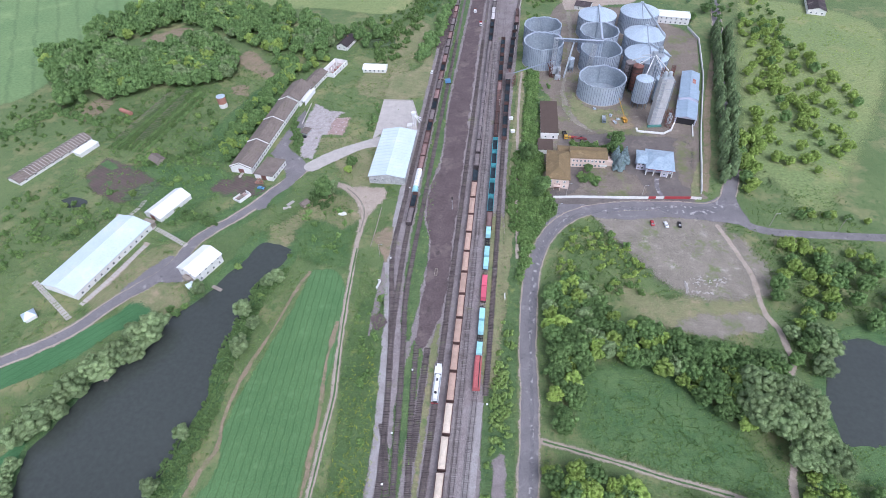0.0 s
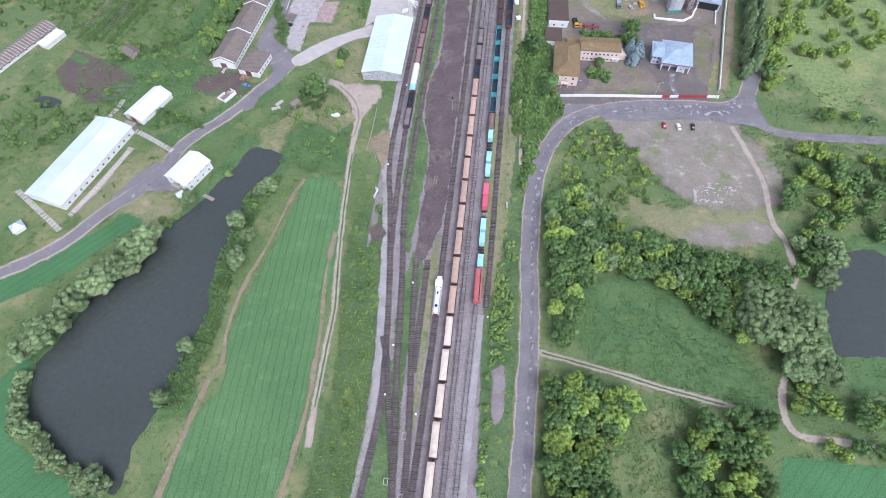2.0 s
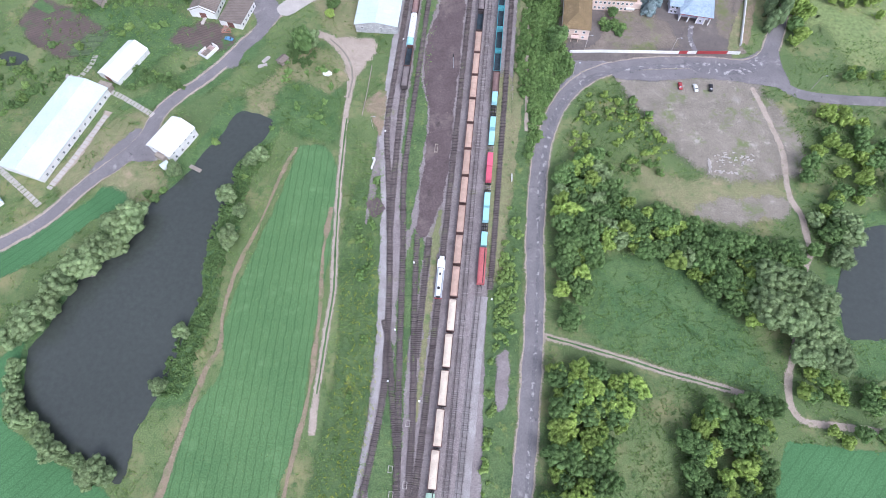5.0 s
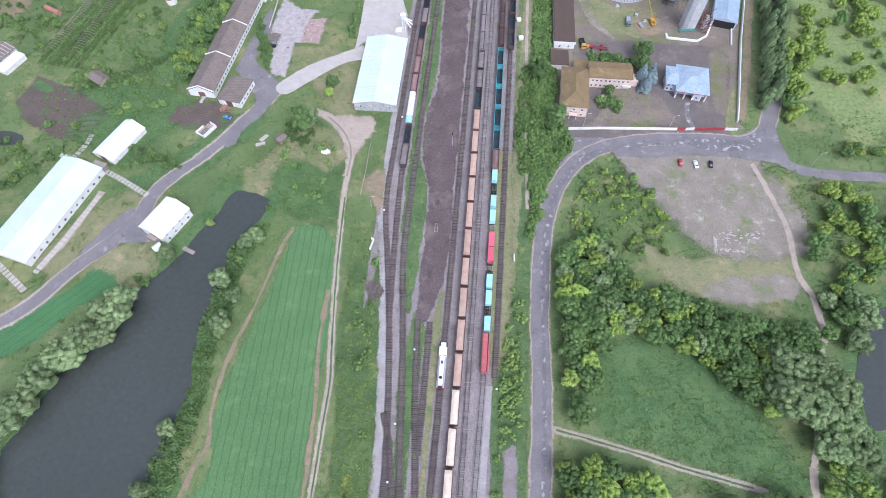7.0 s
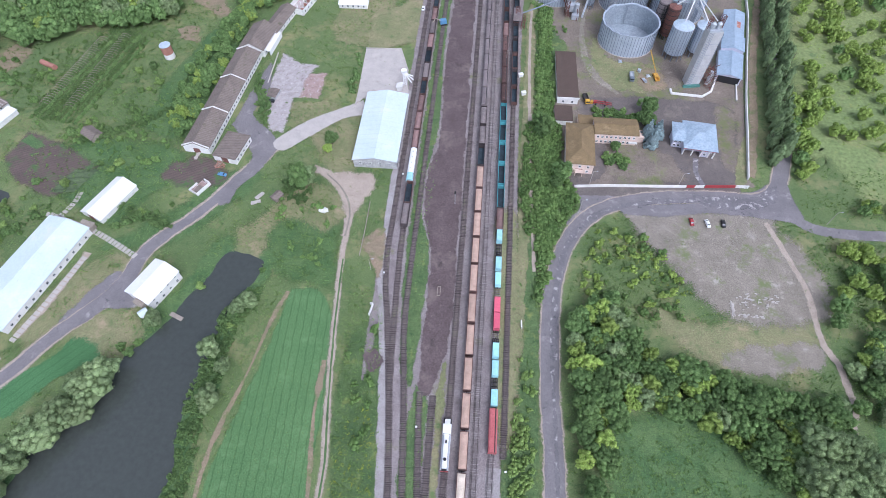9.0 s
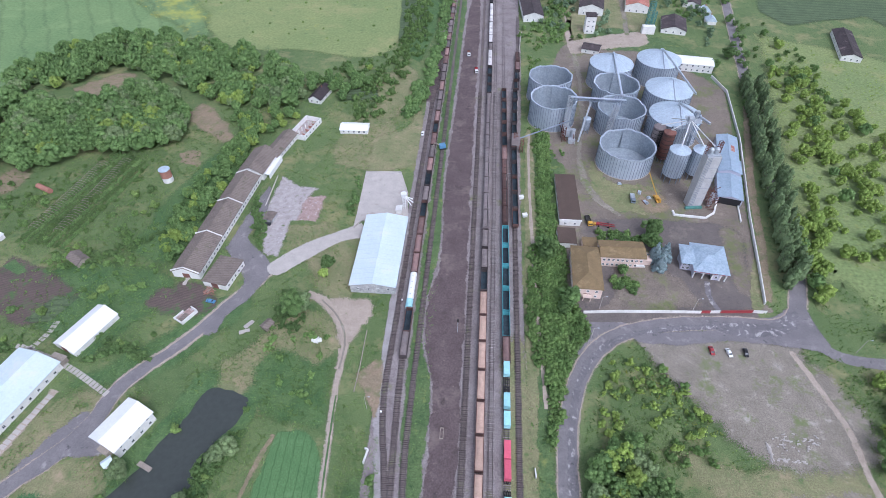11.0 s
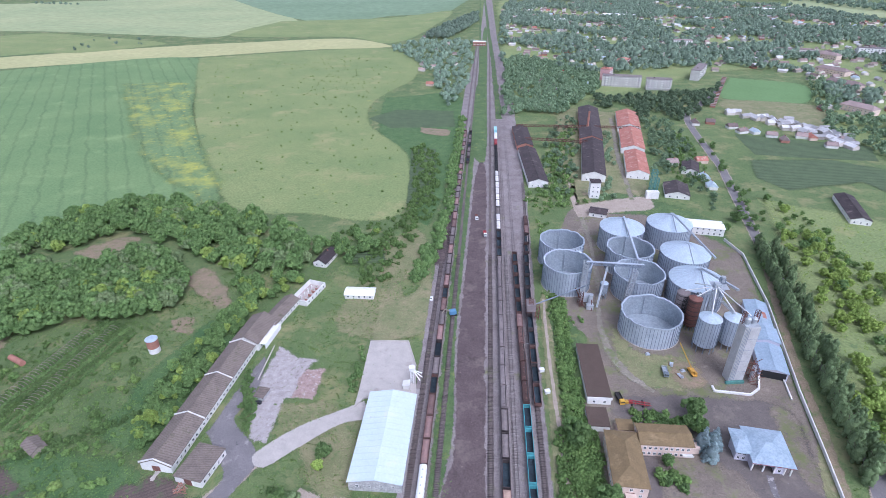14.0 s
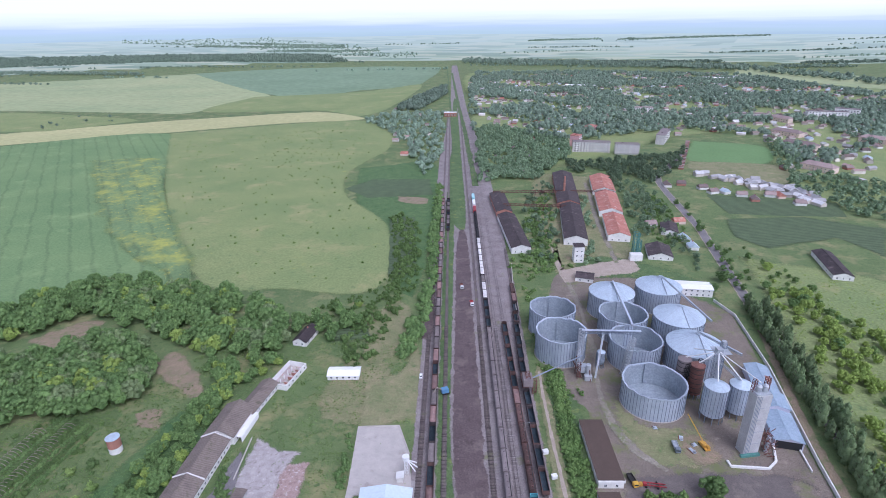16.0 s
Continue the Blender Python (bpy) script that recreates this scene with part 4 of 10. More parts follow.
patch("yard_parking", [(67.7, 225.6), (97.4, 229.4), (131.5, 228.7), (135.4, 221.6), (144.2, 203.2), (150, 185.9), (138.4, 176.6), (120.3, 180.7), (105.3, 176.6), (92.2, 187), (81.3, 201.2)], 0.1, M["worn_dirt"], rag=3.5, size=9, feather=9.0, label="bare grey gravel parking ground")
patch("soil_ruin", [(74.2, 176.8), (99.7, 170.6), (134.2, 179), (138.9, 168.5), (131.4, 154.9), (97.1, 152), (77.9, 166.1)], 0.09, M["dry_grass"], rag=3.5, size=8, feather=10.0, label="dry bare ground round the old footings")
patch("soil_ruin_b", [(98.2, 159.8), (136, 165.6), (136.6, 157.9), (128.9, 153.4), (99.4, 152.2)], 0.095, M["worn_dirt"], rag=2.5, size=6, feather=9.0, label="brown bare soil under the thicket")
ribbon("path_parking", [(130.8, 224.6), (135.4, 208.7), (139.7, 188), (138.9, 168.5), (142.9, 155.8), (143.1, 138.9)] + [(141.1, 134.8), (132.6, 104.5), (126.4, 86), (128.3, 73.6), (143.9, 72.1), (171, 70.8)], 2.6, 0.13, M["dirt_path"], rag=0.5, label="dirt track to the willows", feather=1.6)
ribbon("path_thicket", [(34.1, 95.2), (44.1, 93.9), (63.6, 90), (84.7, 85.3), (105.1, 81.4), (120.7, 76)], 2.6, 0.13, M["dirt_path"], rag=0.4, label="pale dirt track through the meadow", feather=1.6)
ribbon("path_crossing", [(31.5, 193.4), (25.1, 196.6), (20.3, 204.1), (19, 215.6)], 2.4, 0.13, M["dirt_path"], rag=0.4, label="dirt path to the railway", feather=1.6)
patch("grass_rough_a", [(55.6, 129.7), (88.5, 135.3), (104.9, 116.3), (117.8, 98.5), (121.5, 81.3), (89, 86.8), (57.2, 95.1), (50.8, 111.3)], 0.055, M["lush_grass"], rag=2, feather=8.0, label="rough weedy meadow")
patch("grass_rough_b", [(-44.2, 21.9), (-42.3, 57), (-42.7, 88), (-49, 128.4), (-45.3, 157.9), (-33.8, 149.8), (-28.8, 103.9), (-26.1, 69.2), (-22.8, 24), (-23.2, 4), (-45.4, 1.7)], 0.055, M["rough_grass"], rag=1.0, feather=4.0, label="weedy grass between the crop and the railway")

# the elevator yard
patch("yard_elevator", [(45, 239.8), (124.6, 244.1), (128.8, 252.9), (135.6, 290.4), (144.5, 336.6), (162.7, 430), (162.4, 461.5), (129.6, 504), (59.7, 508.8), (34.4, 373.2), (46.1, 345.1), (37.6, 295.8), (41.3, 287.6), (40.1, 256.7)], 0.11, M["yard"], rag=0.5, label="bare grey-brown yard of the grain elevator")
patch("yard_elevator_grass", [(62.9, 354.1), (69.6, 339.1), (77.6, 333.7), (98, 331.2), (91.6, 312.9), (72.3, 309.6), (57.4, 321.7)], 0.14, M["dry_grass"], rag=2.5, label="sparse yellowed grass among the silos", feather=4.5)
patch("yard_elevator_weeds", [(25.5, 374.6), (39.1, 358.1), (42.1, 342.4), (34.3, 313.6), (24.1, 313)], 0.14, M["rough_grass"], rag=2.0, label="weeds beside the silo row", feather=5.0)
patch("yard_back_weeds", [(80.1, 538.6), (113.8, 540.7), (162.5, 500.2), (164.2, 454.5), (154.8, 462.4), (127, 498), (79.7, 505.3)], 0.14, M["rough_grass"], rag=2.0, label="weeds behind the silos", feather=6.0)
patch("pavement_elevator", [(54.1, 302.3), (93.5, 304.8), (129.6, 299.2), (126.7, 267.8), (122.3, 247.1), (87.6, 244.9), (89.5, 265.4), (81.6, 281.5), (66.7, 284.1), (49.3, 290.3)], 0.15, M["yard_asphalt"], rag=1.6, feather=4.0, label="worn brown-grey asphalt in the elevator yard")
patch("pavement_forecourt", [(53.5, 276.2), (62.9, 266.9), (58.2, 245.8), (43.6, 240.8)], 0.155, M["yard_asphalt"], rag=0.8, feather=2.0, label="dark asphalt beside the office")
ribbon("pavement_wall", [(39.6, 237.2), (59.2, 237.6), (96.4, 239.9), (123.6, 242.8)], 6.0, 0.146, M["yard_asphalt"], rag=0.6, feather=1.5, label="worn asphalt along the foot of the yard wall")
ribbon("soil_wall_side", [(130.4, 251.4), (134.1, 266.4), (141.6, 297), (148.3, 329.4), (156.1, 360.3), (162.6, 383.9), (176.6, 432.8), (189.1, 484.3)], 4.2, 0.16, M["soil"], rag=0.8, feather=1.4, label="bare brown strip along the outer side of the yard wall")
patch("grass_elevator", [(138.3, 288.6), (128.2, 250.2), (122.3, 247.1), (128, 267.8)], 0.17, M["dry_grass"], rag=0.8, label="dry grass strip by the white wall")
ribbon("path_works", [(65, 493.6), (64.3, 535.9), (72.7, 616.9), (78.9, 686.5), (83, 740)], 5.5, 0.13, M["dirt_path"], rag=1.0, label="dirt lane between the works sheds")
patch("yard_works", [(62.3, 514.9), (87.2, 525.5), (122.6, 536.5), (124.9, 514.3), (91.1, 504.2), (67.2, 494.5)], 0.14, M["dirt_path"], rag=1.5, feather=4.0, label="bare dirt in front of the works")
patch("yard_works_b", [(77.3, 721.2), (101.9, 731.8), (68.4, 561.5), (64.8, 618.6)], 0.135, M["dry_grass"], rag=2, feather=4.0, label="dry ground between the works sheds")

# railway ground
def band(name, x0, x1, y0, y1, z, key, text, rag=0.6, size=6.0):
    pts = [(x0, y0 + (y1 - y0) * i / 8) for i in range(9)] + [(x1, y1 + (y0 - y1) * i / 8) for i in range(9)]
    return patch(name, pts, z, M[key], rag=rag, size=size, step=2.5, label=text, smooth=False) if rag == 0 else patch(name, pts, z, M[key], rag=rag, size=size, step=1.5, label=text)


patch("ballast_bed", [(-41.5, 900), (-41.5, 200), (-36, 160), (-31, 120), (-28, 90), (-27, 40), (-28, -20), (13, -20), (13.5, 108), (14, 150), (18, 170), (19, 300), (22, 420), (24, 520), (24, 900), (12, 1300), (8, 1700), (-4, 3000), (-22, 3000), (-26, 1700), (-30, 1300)], 0.19, M["ballast"], rag=0.5, size=5, label="brown-grey stained railway ballast")
ribbon("ballast_grey", [(-40.5, 300), (-39.5, 200), (-36.2, 170), (-31.5, 140), (-28.3, 110), (-27, 96), (-25.5, 75), (-25.5, 55), (-27.5, 30)], lambda t: 4.6 - 3.4 * max(0, t - 0.62) / 0.38, 0.2, M["grey_ballast"], rag=0.6, label="light grey fresh ballast", feather=1.4)
ribbon("ballast_grey_b", [(11.2, 109), (10.6, 80), (9.8, 45), (8.5, -20)], 5.2, 0.21, M["grey_ballast"], rag=0.3, label="light grey ballast beside the siding")
patch("soil_black_strip", [(-13, 133), (-17.5, 135), (-18.5, 165), (-19, 196), (-24, 216), (-25, 241), (-21.5, 262), (-21.4, 280), (-23, 335), (-22, 400), (-21, 470), (-20, 540), (-17, 600), (-11, 602), (-9, 540), (-9, 400), (-8.6, 330), (-7.8, 225), (-7.6, 166), (-10, 145)], 0.26, M["black_soil"], rag=1.0, size=5, feather=1.6, label="dark purple-brown coal-stained soil strip")
patch("grass_track_a", [(-21, 136), (-19.5, 165), (-20, 196), (-25, 216), (-26, 240), (-23, 262), (-22.5, 285), (-24.5, 335), (-23.5, 420), (-22, 560), (-20, 900), (-26, 900), (-30.6, 560), (-30.6, 400), (-30.5, 250), (-29.5, 185), (-27.5, 160), (-25, 140)], 0.24, M["rough_grass"], rag=0.8, size=5, label="weedy grass between the tracks")
patch("grass_track_b", [(-19, 136), (-14, 130), (-15, 80), (-13, 40), (-16, 30), (-20, 80), (-22, 110)], 0.25, M["rough_grass"], rag=0.9, size=4, label="weeds between the shunting tracks")
patch("grass_track_c", [(-11, 134), (-8.6, 145), (-7.9, 110), (-8.4, 70), (-9.5, 60), (-10.5, 90)], 0.25, M["dry_grass"], rag=0.9, size=4, label="dry weeds between the shunting tracks")
patch("grass_track_d", [(-22, 88), (-16.5, 60), (-14, 30), (-15, -20), (-24, -20), (-23, 40)], 0.25, M["rough_grass"], rag=0.6, size=4, label="grass between diverging tracks")
patch("grass_track_e", [(17.5, 150), (21, 150), (27, 300), (28, 380), (24, 380), (21, 300), (18.5, 200)], 0.24, M["dry_grass"], rag=0.7, size=5, label="worn dry grass beside the siding")
patch("grass_track_f", [(14, 20), (25, 20), (27, 130), (27, 200), (20, 200), (17, 150), (14, 110)], 0.18, M["rough_grass"], rag=0.8, size=5, label="weedy grass between siding and road")
patch("grass_track_g", [(-24, 625), (-10, 625), (-10, 900), (-12, 1500), (-20, 1500), (-24, 900)], 0.25, M["rough_grass"], rag=0.8, size=5, label="grass between the far tracks")
ribbon("path_siding", [(26, 190), (24.6, 250), (24.5, 330), (26, 380)], 1.6, 0.27, M["dirt_path"], rag=0.4, label="worn wheel track beside the siding")
patch("soil_heap", [(-41.2, 146.9), (-36.9, 149.9), (-32.6, 145), (-36.5, 139.6)], 0.22, M["black_soil"], rag=0.8, size=3, feather=5.0, label="dark burnt soil beside the track")
patch("soil_side", [(-51, 200), (-41.4, 207.3), (-39.9, 182.1), (-47.3, 193.8)], 0.21, M["soil"], rag=1.0, size=4, feather=5.0, label="sandy soil beside the track")
patch("soil_coal_far", [(-43.1, 414.9), (-36.2, 421.6), (-36.5, 495.3), (-42.2, 476.6)], 0.21, M["black_soil"], rag=1.0, size=6, feather=5.0, label="dark stained ground beside the coal train")
patch("soil_behind_slab", [(-71, 368.5), (-51.8, 382.2), (-47.5, 409.9), (-39.4, 383), (-39.6, 347.7), (-55.9, 336.2), (-68.6, 335.4)], 0.15, M["dry_grass"], rag=1.5, size=6, feather=5.0, label="stony bare ground behind the slab")

# the hazy distance: a glowing ring with haze painted on, paler with height
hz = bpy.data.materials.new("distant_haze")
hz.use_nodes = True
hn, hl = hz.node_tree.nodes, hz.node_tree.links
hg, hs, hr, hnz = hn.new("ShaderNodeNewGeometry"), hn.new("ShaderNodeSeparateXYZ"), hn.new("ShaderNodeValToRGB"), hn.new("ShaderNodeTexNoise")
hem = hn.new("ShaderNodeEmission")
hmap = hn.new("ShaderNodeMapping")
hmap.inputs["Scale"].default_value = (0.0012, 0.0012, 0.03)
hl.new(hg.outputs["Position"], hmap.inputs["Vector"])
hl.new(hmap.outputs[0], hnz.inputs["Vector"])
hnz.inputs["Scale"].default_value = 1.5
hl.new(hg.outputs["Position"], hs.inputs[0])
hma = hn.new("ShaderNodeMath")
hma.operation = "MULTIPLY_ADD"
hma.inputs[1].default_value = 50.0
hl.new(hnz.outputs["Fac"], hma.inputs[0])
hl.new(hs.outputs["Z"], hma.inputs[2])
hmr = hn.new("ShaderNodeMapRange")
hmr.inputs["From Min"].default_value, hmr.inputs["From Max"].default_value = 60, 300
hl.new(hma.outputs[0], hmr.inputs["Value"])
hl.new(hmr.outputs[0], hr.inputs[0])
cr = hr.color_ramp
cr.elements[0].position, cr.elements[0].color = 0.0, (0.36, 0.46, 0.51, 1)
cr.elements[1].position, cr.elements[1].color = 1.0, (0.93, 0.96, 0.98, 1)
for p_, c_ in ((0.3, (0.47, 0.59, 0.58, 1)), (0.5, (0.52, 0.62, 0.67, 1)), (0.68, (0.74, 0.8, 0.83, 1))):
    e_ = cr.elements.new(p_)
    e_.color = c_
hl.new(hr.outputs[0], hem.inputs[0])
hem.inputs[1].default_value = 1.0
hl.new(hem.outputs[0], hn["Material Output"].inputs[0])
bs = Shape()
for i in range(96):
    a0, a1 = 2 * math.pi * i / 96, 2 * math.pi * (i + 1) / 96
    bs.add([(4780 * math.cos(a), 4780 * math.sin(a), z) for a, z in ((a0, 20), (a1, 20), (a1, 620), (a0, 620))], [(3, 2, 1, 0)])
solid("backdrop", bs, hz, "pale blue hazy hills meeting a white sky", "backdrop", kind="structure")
ribbon("grass_rut", [(37.5, 95.1), (44.1, 93.9), (63.6, 90), (84.7, 85.3), (105.1, 81.4)], 0.7, 0.15, M["lush_grass"], rag=0.2, label="grass strip between the ruts", feather=0.5)
ribbon("grass_rut_b", [(-57, 190), (-54.7, 159.9), (-51, 128), (-48, 106.3), (-47.5, 86.9), (-46.9, 65.2)], 0.7, 0.15, M["lush_grass"], rag=0.2, label="grass strip between the ruts", feather=0.5)
patch("grass_farm_a", [(-165.8, 187.4), (-134.7, 217.1), (-120.3, 236.6), (-104.7, 232.2), (-122.3, 204.1), (-132.6, 193.3), (-150, 188.7)], 0.052, M["lush_grass"], rag=2, size=8, label="lush lawn by the lane", feather=8.0)
patch("grass_farm_b", [(-165, 197.8), (-145.4, 236), (-156.8, 249.4), (-202.5, 249.7), (-200.4, 218.8)], 0.052, M["lush_grass"], rag=2, size=8, label="lush farm meadow", feather=8.0)
patch("grass_farm_c", [(-105.3, 202.2), (-79.3, 234.2), (-63.3, 208.9), (-60.1, 177.4), (-84.1, 181.5)], 0.052, M["lush_grass"], rag=2, size=8, label="lush grass above the pond", feather=8.0)
patch("grass_barn_side", [(-177.8, 263.2), (-172.6, 313.2), (-152.8, 372), (-143.6, 366.3), (-148.2, 269.4), (-153, 253.4)], 0.053, M["lush_grass"], rag=2, size=8, label="lush growth beside the barn", feather=6.0)
patch("grass_shrub_field", [(219.3, 541.3), (312.7, 464.4), (198.7, 248.3), (172.4, 266.5), (164.2, 292.5)], 0.052, M["meadow"], rag=2, size=8, label="light green shrubby pasture", feather=14.0)
# paler sheet under the town, its light colour standing in for haze
patch("grass_town", [(14.9, 839.2), (23.1, 1415.8), (66.4, 2361.6), (552.2, 2353.6), (1021.2, 2151.4), (1123.9, 1485.9), (534.2, 745), (372.2, 737.1), (506, 1054.6), (374.5, 1060.3), (234.5, 942.2), (134.5, 867.1)], 0.035, M["meadow"], rag=5, size=40, step=20, label="green gardens of the town, coloured pale for haze", feather=30.0)
patch("grass_dry_d", [(-107.3, 202.1), (-94, 217.4), (-80.3, 232.5), (-61.4, 216.8), (-68.5, 204.9), (-89, 209), (-93.9, 187.3), (-106, 188.9)], 0.076, M["dry_grass"], rag=2.5, size=7, feather=9.0, label="yellowed grass above the pond")
patch("grass_dry_e", [(-105.9, 285.2), (-79.2, 287.2), (-81.3, 270.3), (-95.5, 269.3)], 0.076, M["dry_grass"], rag=2.0, size=7, feather=6.0, label="yellowed grass by the ramp")
patch("grass_dry_f", [(-92.7, 269.5), (-62.9, 279.9), (-58.8, 242.4), (-74.6, 241.3)], 0.076, M["dry_grass"], rag=2.0, size=7, feather=8.0, label="yellowed ground by the warehouse")
patch("grass_dry_g", [(-186.4, 149.7), (-163.4, 181.2), (-146.7, 179.5), (-158, 154.8), (-173, 137.2)], 0.076, M["dry_grass"], rag=2.0, size=7, feather=6.0, label="worn grass beside the long barn")
patch("grass_dry_h", [(8.7, 218.1), (18.1, 218.9), (19.3, 128.4), (13.1, 118.7), (10.4, 152.5)], 0.281, M["dry_grass"], rag=1.0, size=6, feather=5.0, label="worn grass beside the containers")
patch("soil_gravel", [(18.6, 85.5), (23.1, 87.6), (23.4, 69.6), (19.4, 66.3)], 0.27, M["ballast"], rag=0.6, feather=2.0, label="spread of grey gravel beside the siding")
patch("soil_parking_worn", [(72.4, 216.5), (92.4, 210), (118.7, 214.4), (132.8, 221.4), (138.1, 207.4), (137.7, 182.1), (123.3, 171.2), (102.9, 176.4), (89.2, 192.7)], 0.118, M["worn_dirt"], rag=4.0, size=9, feather=14.0, label="pale worn dirt of the parking ground")


# ---- railway ----
def track(pts, sleeper_key="sleeper", to=430.0, label="steel rails on dark wooden sleepers"):
    close = []
    for (x0, y0), (x1, y1) in zip(pts, pts[1:]):
        n = max(1, round(math.hypot(x1 - x0, y1 - y0) / 30))
        close += [(x0 + (x1 - x0) * i / n, y0 + (y1 - y0) * i / n) for i in range(n)]
    pts = close + [pts[-1]]
    line = smooth_line(pts, 3.0)
    tr = thing("railway_track", label, "railway track", group="railway tracks")
    lift = 0.011 * (len([o for o in scene.objects if o.name.startswith("railway_track")]) - 1)
    for side in (-0.76, 0.76):
        s = Shape()
        v, f = [], []
        for i, p in enumerate(line):
            d = line[min(i + 1, len(line) - 1)] - line[max(i - 1, 0)]
            d = d / np.hypot(*d)
            c = p + side * np.array((d[1], -d[0]))
            nrm = np.array((d[1], -d[0])) * 0.075
            for o, z in ((-nrm, 0.42 + lift), (-nrm, 0.58 + lift), (nrm, 0.58 + lift), (nrm, 0.42 + lift)):
                v.append((c[0] + o[0], c[1] + o[1], z))
            if i:
                a = 4 * i
                f += [(a - 4, a - 3, a + 1, a), (a - 3, a - 2, a + 2, a + 1), (a - 2, a - 1, a + 3, a + 2)]
        part("rail", s.add(v, f), M["rail"], tr)
    if sleeper_key == "sleeper":
        ribbon("ballast_stain", [p for p in pts if p[1] < 1310], 2.1, 0.284, M["stained_ballast"], rag=0.3, label="oil-darkened ballast between the rails", feather=1.2)
    fine = smooth_line(pts, 0.2)
    vs, qs, gone = [], [], 0.0
    for a, b in zip(fine, fine[1:]):
        gone += np.hypot(*(b - a))
        if gone < 0.62 or a[1] > to or a[1] < -15:
            continue
        gone = 0.0
        d = (b - a) / np.hypot(*(b - a))
        n, d = np.array((d[1], -d[0])) * 1.35, d * 0.13
        k = len(vs)
        for z in (0.3 + lift, 0.44 + lift):
            for o in (-n - d, n - d, n + d, d - n):
                vs.append((a[0] + o[0], a[1] + o[1], z))
        qs += [(k + 4, k + 5, k + 6, k + 7), (k, k + 1, k + 5, k + 4), (k + 1, k + 2, k + 6, k + 5), (k + 2, k + 3, k + 7, k + 6), (k + 3, k, k + 4, k + 7)]
    if qs:
        ob = part("sleeper", quad_mesh("sleeper", np.array(vs), np.array(qs), M[sleeper_key]), None, tr)
        tagged(ob, kind="stuff")
    return tr


track([(-38.2, 420), (-38.2, 240), (-38.1, 195), (-36.5, 178), (-33.4, 161), (-28.6, 131), (-25.2, 104), (-23.4, 85), (-22.2, 67), (-23.6, 44), (-25.6, 20), (-28, -20)])
track([(-33, 1300), (-33, 700), (-33, 240), (-32.6, 200), (-31, 165), (-28.9, 133)])
track([(-27.2, 1300), (-27.2, 260), (-27, 185), (-26.4, 160), (-23, 131), (-20.2, 104), (-18, 81), (-14, 45), (-12, 20), (-11, -20)])
track([(-26, 96), (-22.6, 85), (-18.5, 65), (-14.2, 45), (-12.2, 22)])
track([(-17.4, 134), (-15.1, 105), (-12.5, 81), (-10.5, 60), (-9.2, 40), (-8.5, 10), (-8.5, -20)])
track([(-12.3, 133), (-12.0, 112), (-11.9, 96), (-11.7, 82)])
track([(-5.8, 2800), (-5.8, 300), (-5.8, 100), (-6.2, 60), (-6.8, 30), (-7.5, -20)])
track([(0.3, 2800), (0.3, 600), (0.3, 105), (-0.4, 60), (-1.4, 20), (-2.4, -20)], "sleeper_concrete", label="steel rails on grey concrete sleepers")
track([(4.6, 1400), (4.6, 300), (4.5, 100), (4.2, 50), (3.2, -20)], "sleeper_concrete", label="steel rails on grey concrete sleepers")
track([(10.5, 1200), (10.5, 300), (10.4, 120), (9.5, 85), (8.7, 47), (7.4, -20)], "sleeper_concrete", label="steel rails on grey concrete sleepers")
track([(23, 560), (20.6, 460), (18.2, 424), (16.3, 370), (15.8, 310), (15.2, 200), (14.8, 140), (14.4, 112)])


# ---- wagons ----
def bogie_mesh():
    s = Shape()
    for y in (-0.95, 0.95):
        for x in (-0.76, 0.76):
            for i in range(1):
                s.pipe((x - 0.07, y, 1.03), (x + 0.07, y, 1.03), 0.47, 12)
        s.pipe((-0.9, y, 1.03), (0.9, y, 1.03), 0.08, 6)
    for x in (-1.0, 1.0):
        s.box(x - 0.1, x + 0.1, -1.3, 1.3, 0.85, 1.2)
    s.box(-1.0, 1.0, -0.2, 0.2, 0.95, 1.25)
    return s.mesh("bogie", M["iron"])


BOGIE = bogie_mesh()


def underframe(w, length, reach):
    for y in (-reach, reach):
        part("bogie", BOGIE, None, w).matrix_basis = pose(0, y, 0)
    for y in (-length / 2, length / 2):
        sg = 1 if y > 0 else -1
        part("coupler", Shape().box(-0.15, 0.15, min(y - sg * 0.6, y), max(y - sg * 0.6, y), 1.3, 1.6), M["iron"], w)


